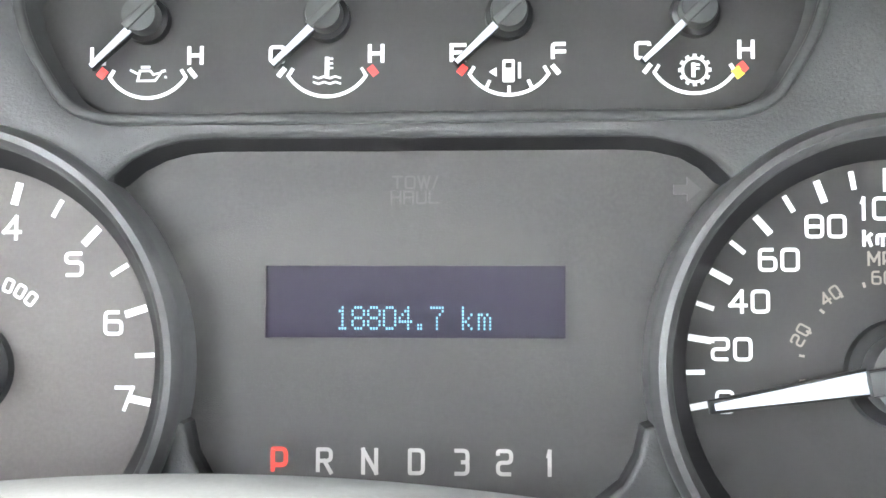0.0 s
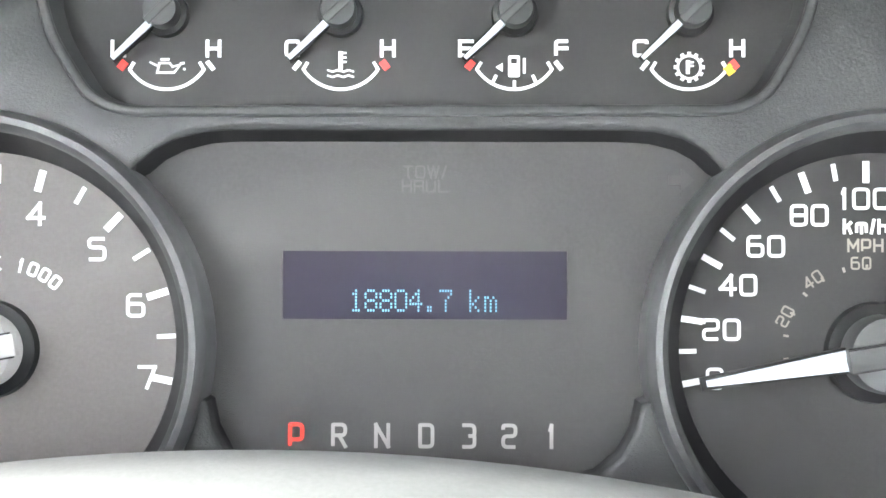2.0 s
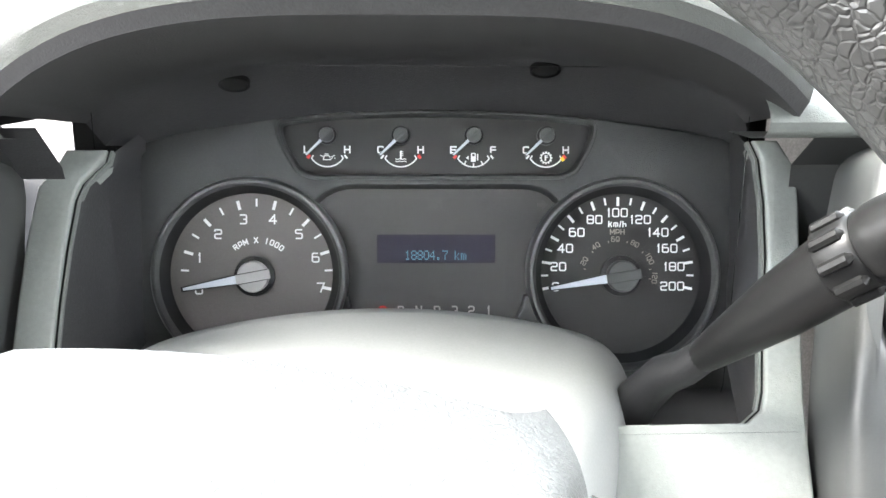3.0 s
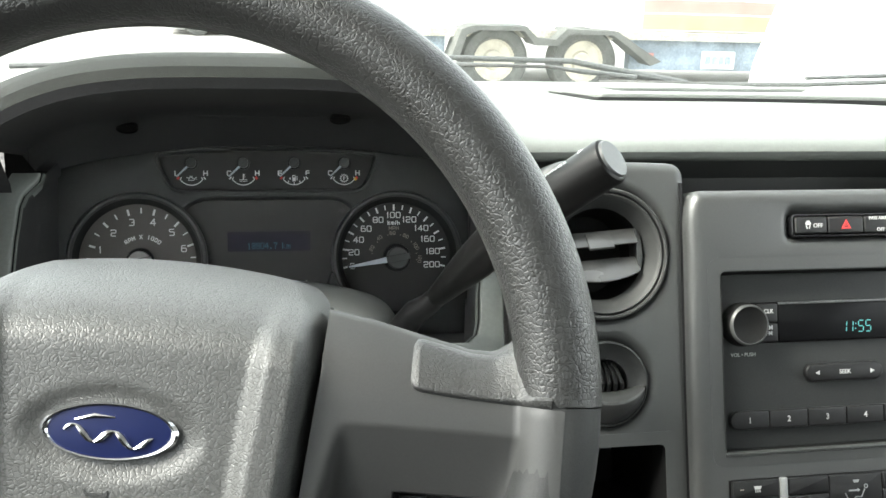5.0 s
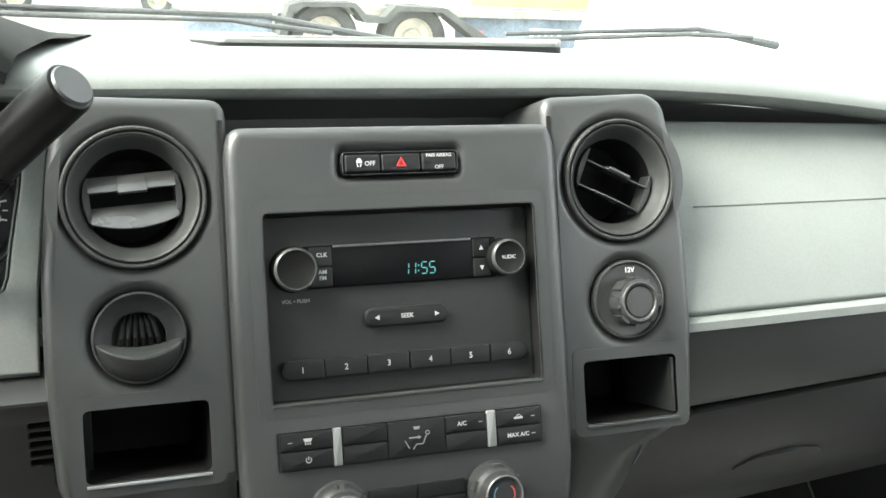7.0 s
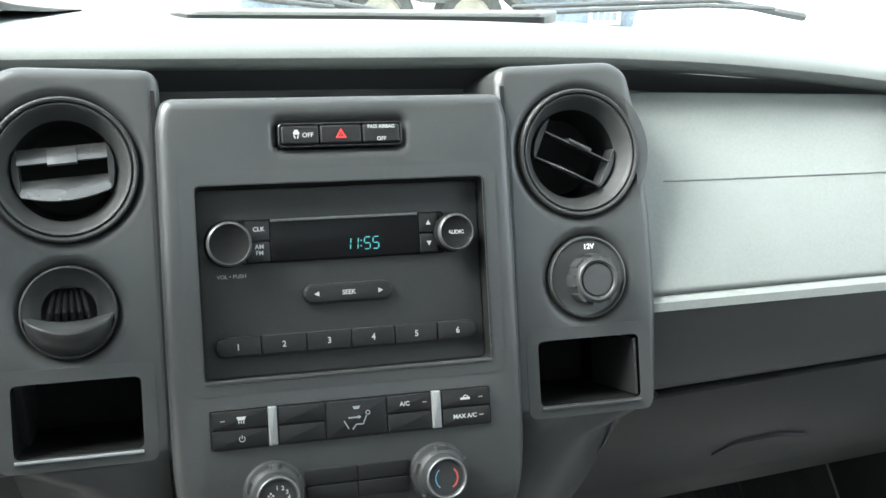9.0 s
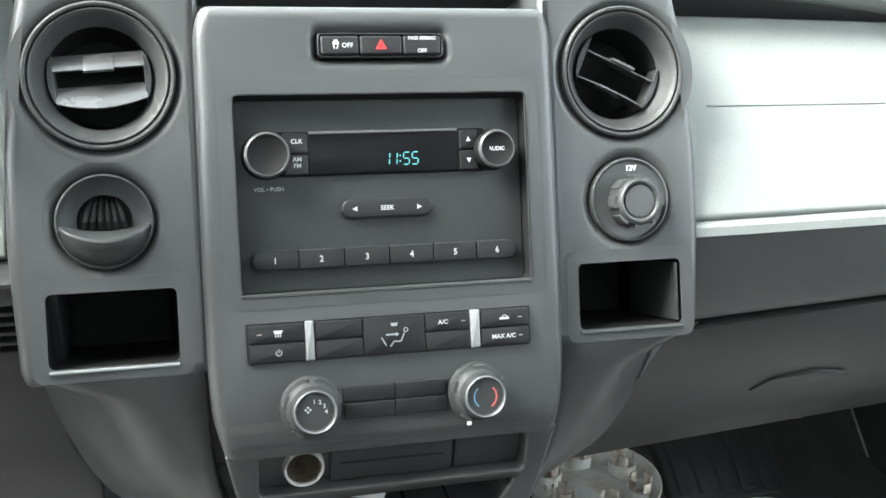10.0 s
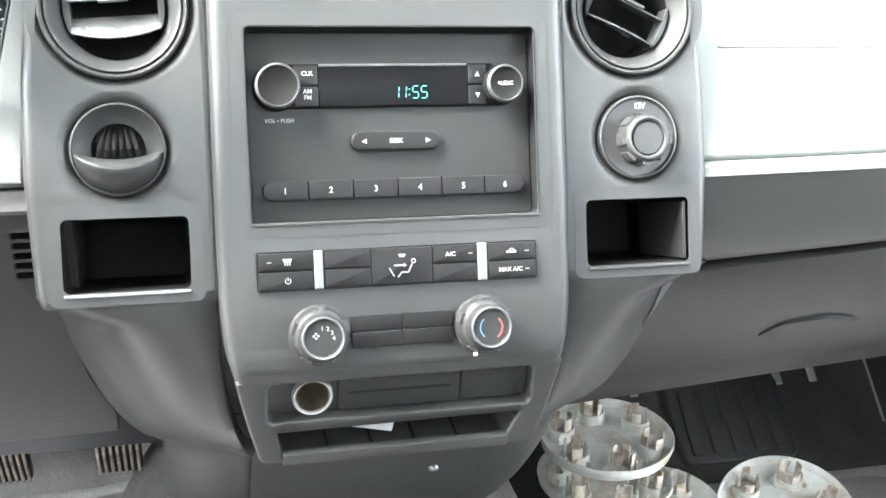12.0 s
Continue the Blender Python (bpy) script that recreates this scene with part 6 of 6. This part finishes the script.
sk = part("seek_bar", plate(rrect(-0.0288, 0.0312, 0.0452, 0.0580, 0.0063, 8), -0.001, 0.0042, edge=0.0018), BLACK, radio, m=RD)
part("button_text", words("SEEK", 0.0042, 0.0012, 0.0516, 0.0043, 0, 0.015), LABEL, sk, m=RD)
for s, u in ((-1, -0.0200), (1, 0.0225)):
    part("arrow", plate([(u + s * 0.0017, 0.0516), (u - s * 0.0015, 0.0532), (u - s * 0.0015, 0.0500)], 0.0042, 0.0045), LABEL, sk, m=RD)
edges_u = (-0.0870, -0.0576, -0.0282, 0.0014, 0.0308, 0.0602, 0.0885)
for i in range(6):
    u0, u1 = edges_u[i] + 0.0003, edges_u[i + 1] - 0.0003
    c = [(u0, 0.0148), (u1, 0.0148), (u1, 0.0272), (u0, 0.0272)]
    if i in (0, 5):
        e = rrect(u0, u1, 0.0148, 0.0272, 0.0061, 7)
        mid_u = (u0 + u1) / 2
        c = [p for p in e if (p[0] < mid_u) == (i == 0)]
        c += [(u1, 0.0148), (u1, 0.0272)] if i == 0 else []
        if i == 0:
            c = [(u1, 0.0148), (u1, 0.0272)] + [(u0 + 0.0061 + 0.0061 * math.cos(radians(a)), 0.0210 + 0.0062 * math.sin(radians(a))) for a in range(90, 271, 15)]
        else:
            c = [(u0, 0.0272), (u0, 0.0148)] + [(u1 - 0.0061 + 0.0061 * math.cos(radians(a)), 0.0210 + 0.0062 * math.sin(radians(a))) for a in range(-90, 91, 15)]
    k = part("preset_button", plate(c, -0.001, 0.0042, edge=0.0011), BLACK, radio, m=RD)
    part("button_text", words(str(i + 1), 0.0056, (u0 + u1) / 2, 0.0208, 0.0043, 0, 0.02, 0.9), LABEL, k, m=RD)

# ---- heater controls ----
heater = thing("heater_panel", (0.4265, 0.04, 1.15), "black heater control panel with two round knobs", "control panel")
cols = (-0.0925, -0.0574, -0.0512, -0.0205, 0.0200, 0.0502, 0.0572, 0.0908)
part("backing", plate(rrect(-0.0935, 0.0918, -0.0425, -0.0170, 0.0015), -0.002, 0.0008), BLACK, heater, m=FA)
VM = -0.0297
cells = ((0, VM, -0.0178, "def"), (0, -0.0418, VM, "pow"), (2, VM, -0.0178, ""), (2, -0.0418, VM, ""), (3, -0.0418, -0.0178, "seat"), (4, VM, -0.0178, "A/C"), (4, -0.0418, VM, ""), (6, VM, -0.0178, "car"), (6, -0.0418, VM, "MAX A/C"))
for ci, v0, v1, t in cells:
    u0, u1 = cols[ci], cols[ci + 1]
    k = part("button", plate(rrect(u0 + 0.0003, u1 - 0.0003, v0 + 0.0003, v1 - 0.0003, 0.0008), 0, 0.0030, edge=0.0008), BLACK, heater, m=FA)
    cu, cv = (u0 + u1) / 2, (v0 + v1) / 2
    if t in ("A/C", "MAX A/C"):
        part("button_text", words(t, 0.0040, cu - (0.003 if t == "A/C" else 0.001), cv, 0.0031, 0, 0.02), LABEL, k, m=FA)
    if t == "def":
        part("icon", join(plate([(cu - 0.002, cv + 0.002), (cu + 0.004, cv + 0.002), (cu + 0.003, cv - 0.0002), (cu - 0.001, cv - 0.0002)], 0.003, 0.0032), *[bar(cu - 0.0005 + j * 0.0015, cv - 0.0006, cu - 0.0005 + j * 0.0015, cv - 0.0022, 0.0006, 0.003, 0.0032) for j in range(3)]), LABEL, k, m=FA)
    if t == "pow":
        part("icon", join(band(cu + 0.001, cv, 0.0015, 0.0020, -235, 55, 0.003, 0.0032, 16), bar(cu + 0.001, cv, cu + 0.001, cv + 0.0024, 0.0005, 0.003, 0.0032)), LABEL, k, m=FA)
    if t == "car":
        part("icon", join(plate(rounded([(cu - 0.0036, cv - 0.001), (cu + 0.003, cv - 0.001), (cu + 0.0028, cv + 0.0006), (cu - 0.0036, cv + 0.0004)], 0.0004), 0.003, 0.0032), band(cu, cv + 0.0002, 0.0014, 0.0019, 10, 170, 0.003, 0.0032, 10)), LABEL, k, m=FA)
    if t == "seat":
        part("icon", join(band(cu + 0.0075, cv + 0.0030, 0.0010, 0.0016, 0, 359, 0.003, 0.0032, 16), bar(cu + 0.0065, cv + 0.0012, cu + 0.0040, cv - 0.0042, 0.0008, 0.003, 0.0032), bar(cu + 0.0040, cv - 0.0042, cu - 0.0005, cv - 0.0040, 0.0008, 0.003, 0.0032), bar(cu - 0.0005, cv - 0.0040, cu - 0.0030, cv - 0.0072, 0.0008, 0.003, 0.0032), bar(cu - 0.0055, cv + 0.0005, cu + 0.0010, cv + 0.0005, 0.0010, 0.003, 0.0032), plate([(cu + 0.001, cv - 0.0009), (cu + 0.003, cv + 0.0005), (cu + 0.001, cv + 0.0019)], 0.003, 0.0032), bar(cu - 0.0085, cv - 0.0010, cu - 0.0055, cv - 0.0065, 0.0007, 0.003, 0.0032), plate([(cu - 0.0025, cv + 0.0078), (cu + 0.0025, cv + 0.0078), (cu + 0.0016, cv + 0.0058), (cu - 0.0016, cv + 0.0058)], 0.003, 0.0032)), SATIN, k, m=FA)
    if t in ("def", "A/C", "car", "MAX A/C"):
        du = -0.0105 if t == "def" else 0.0105
        part("lamp_bar", box(cu + du - 0.0014, cu + du + 0.0014, cv - 0.0003, cv + 0.0004, 0.003, 0.0032), DIMWHITE, k, m=FA)
for a in (1, 5):
    part("silver_bar", plate(rrect(cols[a] + 0.0003, cols[a + 1] - 0.0003, -0.0420, -0.0172, 0.0008), 0, 0.0034, edge=0.0010), SILVERBAR, heater, "satin silver divider", m=FA)
for u0, u1 in ((-0.0350, -0.0018), (-0.0012, 0.0325)):
    for v0, v1 in ((-0.0708, -0.0602), (-0.0815, -0.0709)):
        part("blank_button", plate(rrect(u0, u1, v0 + 0.0002, v1 - 0.0002, 0.0008), -0.001, 0.0024, edge=0.0007), BLACK, heater, m=FA)
for cu, kind_ in ((-0.0555, "fan"), (0.0530, "temp")):
    kb = part("control_knob", lathe([(0.0196, -0.001), (0.0194, 0.0012), (0.0182, 0.002), (0.0178, 0.0095), (0.0168, 0.0120), (0.0148, 0.0138), (0.0140, 0.0210), (0.0134, 0.0222), (0.0118, 0.0222), (0.0112, 0.0212), (0.0, 0.0212)], 56, cu, -0.0712), DARK, heater, m=FA)
    part("knob_ring", lathe([(0.0137, 0.0212), (0.0135, 0.0222), (0.0128, 0.0229), (0.0121, 0.0224), (0.0116, 0.0214)], 56, cu, -0.0712), KNOBRING, kb, "bright knob ring", m=FA)
    for a in (20, 90, 160, 235, 305):
        part("grip_lug", band(cu, -0.0712, 0.0165, 0.0188, a - 11, a + 11, 0.006, 0.0122, 6), GREY, kb, m=FA)
    if kind_ == "fan":
        part("pointer", box(cu - 0.0016, cu + 0.0016, -0.0560, -0.0518, 0.011, 0.0128), KNOBRING, kb, m=FA)
        part("fan_icon", join(*[plate(circle(cu - 0.0045 + 0.0014 * math.cos(a * 1.571), -0.0695 + 0.0014 * math.sin(a * 1.571), 0.0007, 10), 0.0212, 0.0214) for a in range(4)]), LABEL, kb, m=FA)
        for t, du, dv in (("1", -0.0005, 0.0062), ("2", 0.0030, 0.0058), ("3", 0.0056, 0.0032), ("4", 0.0066, -0.0002)):
            part("numeral", words(t, 0.0038, cu + du, -0.0712 + dv, 0.0214, 0, 0.01), LABEL, kb, m=FA)
    else:
        part("pointer", box(cu - 0.0100, cu - 0.0075, -0.0902, -0.0880, 0.011, 0.0128), LABEL, kb, m=FA)
        part("cold_arc", band(cu, -0.0712, 0.0070, 0.0077, 130, 232, 0.0212, 0.0214, 14), COLDPRINT, kb, m=FA)
        part("warm_arc", band(cu, -0.0712, 0.0069, 0.0079, -58, 48, 0.0212, 0.0214, 14), WARMPRINT, kb, m=FA)

# ---- pedals ----
for nm, x, w, lab in (("accelerator_pedal", 0.2055, 0.051, "worn ribbed rubber accelerator pedal"), ("brake_pedal", 0.0750, 0.075, "worn ribbed rubber brake pedal")):
    p = thing(nm, (x, 0.52, 0.74), lab, "pedal")
    m = basis((x, 0.50, 0.782), -28)
    part("plate", plate(rrect(-w / 2, w / 2, -0.040, 0.045, 0.008), -0.010, 0.0, edge=0.003), BLACK, p, m=m)
    n = int(w / 0.0065)
    for i in range(n):
        u = -w / 2 + 0.004 + i * (w - 0.008) / (n - 1)
        part("tread_rib", box(u - 0.0016, u + 0.0016, -0.037, 0.042, 0.0, 0.0035, 0.001), TREAD, p, m=m)
    part("arm", tube([m @ Vector((0, 0.03, -0.01)), m @ Vector((0, 0.09, -0.05)), m @ Vector((0, 0.25, -0.08))], 0.009, 12), BLACK, p)

# ---- loose wheel caps in the passenger footwell ----
def wheel_cap(at, tilt, turn, label):
    """An upturned plastic cap: a shallow dish with six snap-in towers round its rim."""
    ob = thing("wheel_cap", (0, 0, 0), label, "wheel cap", "loose wheel caps")
    R = 0.080
    prof = [(0.050, -0.022), (R - 0.012, -0.020), (R - 0.003, -0.013), (R, -0.004), (R, 0.0005), (R - 0.0012, 0.0012), (R - 0.0026, 0.0), (R - 0.005, -0.009), (R - 0.014, -0.0155), (0.046, -0.0175), (0.040, -0.0145), (0.028, -0.0115), (0.014, -0.0100), (0.0, -0.0095)]
    part("shell", lathe(prof, 64), CAPS, ob, "dusty silver plastic shell")
    part("underside", lathe([(0.050, -0.022), (0.0, -0.024)], 40), CAPS, ob)
    rng = random.Random(turn)
    for i in range(6):
        a0 = 60 * i + 18
        ca, sa = math.cos(radians(a0)), math.sin(radians(a0))
        cx, cy = 0.0550 * ca, 0.0550 * sa
        cl = part("tower", band(cx, cy, 0.0152, 0.0168, a0 + 50, a0 + 310, -0.018, -0.001, 18), CAPS, ob)
        for k, w in ((0, 20), (1, 26), (2, 22), (3, 24)):
            a = a0 + (-48, 52, 142, 222)[k]
            h = 0.010 + 0.005 * rng.random()
            part("finger", band(cx, cy, 0.0118, 0.0136, a - w, a + w, -0.016, h, 6), TABS, cl, "dirty cream clip finger")
        part("foot", lathe([(0.0140, -0.0170), (0.0134, -0.0125), (0.0100, -0.0120), (0.0092, -0.0150)], 20, cx, cy), TABS, cl)
        part("web", bar(cx + 0.0140 * ca, cy + 0.0140 * sa, cx + 0.0215 * ca, cy + 0.0215 * sa, 0.0018, -0.017, -0.003), CAPS, ob)
        for q in (-1, 1):
            px, py = cx - sa * 0.013 * q, cy + ca * 0.013 * q
            part("web", bar(px, py, px - sa * 0.008 * q - ca * 0.004, py + ca * 0.008 * q - sa * 0.004, 0.0016, -0.018, -0.008), CAPS, ob)
    n = Vector(tilt).normalized()
    ob.matrix_basis = Matrix.Translation(at) @ Vector((0, 0, 1)).rotation_difference(n).to_matrix().to_4x4() @ pose(0, 0, 0, 0, 0, turn)
    return ob


wheel_cap((0.813, 0.385, 0.706), (-0.14, -0.16, 1), 20, "dusty grey plastic wheel cap lying upturned on the floor mat")
wheel_cap((0.759, 0.420, 0.742), (0.03, 0.02, 1), 75, "dusty grey plastic wheel cap stacked upturned on another")
wheel_cap((0.765, 0.440, 0.785), (-0.04, -0.06, 1), 130, "dusty grey plastic wheel cap on top of the stack")
wheel_cap((0.957, 0.343, 0.718), (-0.20, -0.34, 1), 40, "dusty grey plastic wheel cap leaning on the floor mat")
# ---- outside ----
ground = solo("ground", plate([(-900, -900), (900, -900), (900, 900), (-900, 900)], -0.14, -0.10), GROUND, "pale dusty yard ground", "ground", "structure")
cowl = thing("wiper_cowl", (0.43, 0.95, 1.3), "black windscreen wipers resting on the cowl", "wiper")
part("cowl_panel", loft([[(x, y, z - 0.02 * abs(x - 0.43)) for x in (XL - 0.1, 0.0, 0.43, 0.9, XR + 0.1)] for y, z in ((0.87, 1.26), (0.95, 1.27), (1.05, 1.27), (1.06, 1.15))]), DARK, cowl)
for pts in (((-0.25, 0.80, 1.371), (0.10, 0.79, 1.384), (0.42, 0.80, 1.378), (0.56, 0.84, 1.362)), ((0.50, 0.82, 1.354), (0.80, 0.80, 1.359), (1.08, 0.79, 1.372), (1.20, 0.80, 1.368))):
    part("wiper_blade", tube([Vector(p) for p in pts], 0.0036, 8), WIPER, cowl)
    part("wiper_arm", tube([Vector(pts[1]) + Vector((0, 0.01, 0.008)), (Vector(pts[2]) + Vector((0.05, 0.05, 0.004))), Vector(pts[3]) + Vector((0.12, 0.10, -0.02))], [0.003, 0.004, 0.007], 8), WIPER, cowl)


def truck_wheel(x, y, z, r, parent):
    m = basis((x, y, z), 0)
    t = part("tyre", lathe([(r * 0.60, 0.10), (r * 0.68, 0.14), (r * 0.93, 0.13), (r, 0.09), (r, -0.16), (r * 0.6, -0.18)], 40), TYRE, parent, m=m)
    part("rim", lathe([(r * 0.66, 0.125), (r * 0.60, 0.10), (r * 0.56, 0.02), (r * 0.30, 0.0), (r * 0.26, 0.05), (r * 0.12, 0.06), (0, 0.06)], 32), WHEELPAINT, t, m=m)


trailer = thing("flatbed_trailer", (4.5, 14, -0.1), "faded blue flatbed trailer with dusty double axle", "trailer")
part("bed", slab(1.7, 9.4, 13.3, 15.7, 0.56, 0.67), RUSTY, trailer, "weathered pale bed edge")
part("skirt", slab(1.7, 2.85, 13.45, 13.6, 0.30, 0.555), TRAILER, trailer)
part("skirt", slab(5.45, 8.9, 13.42, 13.6, 0.15, 0.555), TRAILER, trailer, "faded blue side skirt")
fend = [(2.85, 0.30), (2.98, 0.68), (3.15, 0.73), (3.85, 0.73), (4.0, 0.58), (4.25, 0.56), (4.4, 0.71), (5.1, 0.69), (5.4, 0.50), (5.75, 0.30), (5.6, 0.24), (5.25, 0.50), (5.05, 0.63), (4.45, 0.64), (4.28, 0.48), (3.98, 0.48), (3.82, 0.67), (3.2, 0.67), (3.05, 0.60), (2.95, 0.28)]
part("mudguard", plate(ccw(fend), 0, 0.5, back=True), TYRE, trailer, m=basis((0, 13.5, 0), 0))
for x in (3.49, 4.73):
    truck_wheel(x, 13.35, 0.26, 0.46, trailer)
part("number_plate", slab(6.51, 7.00, 13.38, 13.41, 0.18, 0.42), BOXWHITE, trailer)
for i in range(4):
    part("plate_bar", slab(6.56 + i * 0.10, 6.63 + i * 0.10, 13.365, 13.378, 0.24, 0.35), TRAILER, trailer)
for x in (8.05, 5.7):
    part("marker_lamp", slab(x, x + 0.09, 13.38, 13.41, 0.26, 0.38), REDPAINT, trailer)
load = thing("cargo_box", (7.3, 14, 0.98), "white cargo box with red and orange stripes on the trailer", "cargo box")
part("box_wall", slab(5.63, 9.3, 13.5, 15.6, 0.68, 3.4), BOXWHITE, load)
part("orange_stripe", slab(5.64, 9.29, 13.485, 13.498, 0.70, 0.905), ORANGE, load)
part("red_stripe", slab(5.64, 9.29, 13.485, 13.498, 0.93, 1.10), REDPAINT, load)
load2 = thing("tarped_load", (3.4, 14.2, 0.98), "white sheeted load with a pale blue panel", "cargo")
part("sheet", loft([[(x, 13.6 + 0.06 * math.sin(x * 5 + z * 3), z) for x in (1.9, 2.3, 2.8, 3.3, 3.8, 4.3, 4.8, 5.3)] for z in (0.675, 1.3, 1.7, 2.2, 2.7)]), BOXWHITE, load2)
part("blue_panel", slab(3.6, 4.24, 13.50, 13.515, 0.84, 1.6), SKYPAINT, load2)

van = thing("white_van", (6.4, 9.5, -0.1), "large white van parked beside the trailer", "van")
prof = [(5.86, -0.02), (5.94, 0.5), (6.15, 1.15), (6.75, 1.45), (7.4, 2.2), (11.7, 2.3), (11.7, -0.02)]
part("body", plate(ccw(prof), -1.9, 0, edge=0.08, back=True), BODYWHITE, van, m=basis((0, 8.9, 0), 0))
part("side_window", plate(ccw([(7.0, 1.50), (7.5, 2.05), (8.5, 2.05), (8.5, 1.50)]), 0.0, 0.02), DARKGLASS, van, m=basis((0, 8.89, 0), 0))
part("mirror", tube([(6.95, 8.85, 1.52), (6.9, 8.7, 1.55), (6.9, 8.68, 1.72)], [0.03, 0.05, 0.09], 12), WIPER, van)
for x in (6.9, 10.3):
    truck_wheel(x, 9.06, 0.25, 0.35, van)

car = thing("parked_car", (1.5, 22, -0.1), "white parked estate car far across the yard", "car")
cb = [(-1.2, 0.15), (-1.25, 0.75), (-0.6, 0.85), (-0.1, 1.45), (1.7, 1.45), (2.25, 0.85), (2.75, 0.75), (2.8, 0.15)]
part("body", plate(rounded(cb, 0.12), -1.7, 0, edge=0.1, back=True), BODYWHITE, car, m=basis((0, 22.0, -0.15), 0))
part("side_window", plate(rounded([(-0.35, 0.92), (0.0, 1.35), (0.75, 1.35), (0.75, 0.92)], 0.05), 0, 0.02), DARKGLASS, car, m=basis((0, 21.99, -0.15), 0))
part("side_window", plate(rounded([(0.83, 0.92), (0.83, 1.35), (1.6, 1.35), (1.95, 0.92)], 0.05), 0, 0.02), DARKGLASS, car, m=basis((0, 21.99, -0.15), 0))
for x in (-0.55, 2.1):
    truck_wheel(x, 21.98, 0.2, 0.31, car)
yard = solo("backdrop", plate([(-40, 0), (60, 0), (60, 9), (-40, 9)], 0, 0.2), CONCRETE, "pale rendered yard wall in the distance", "wall", "structure", m=basis((0, 42, -0.1), 0))
pole = solo("yard_post", tube([(2.55, 20.5, -0.1), (2.55, 20.5, 3.5)], 0.14, 14), CONCRETE, "pale concrete post in the yard", "post")
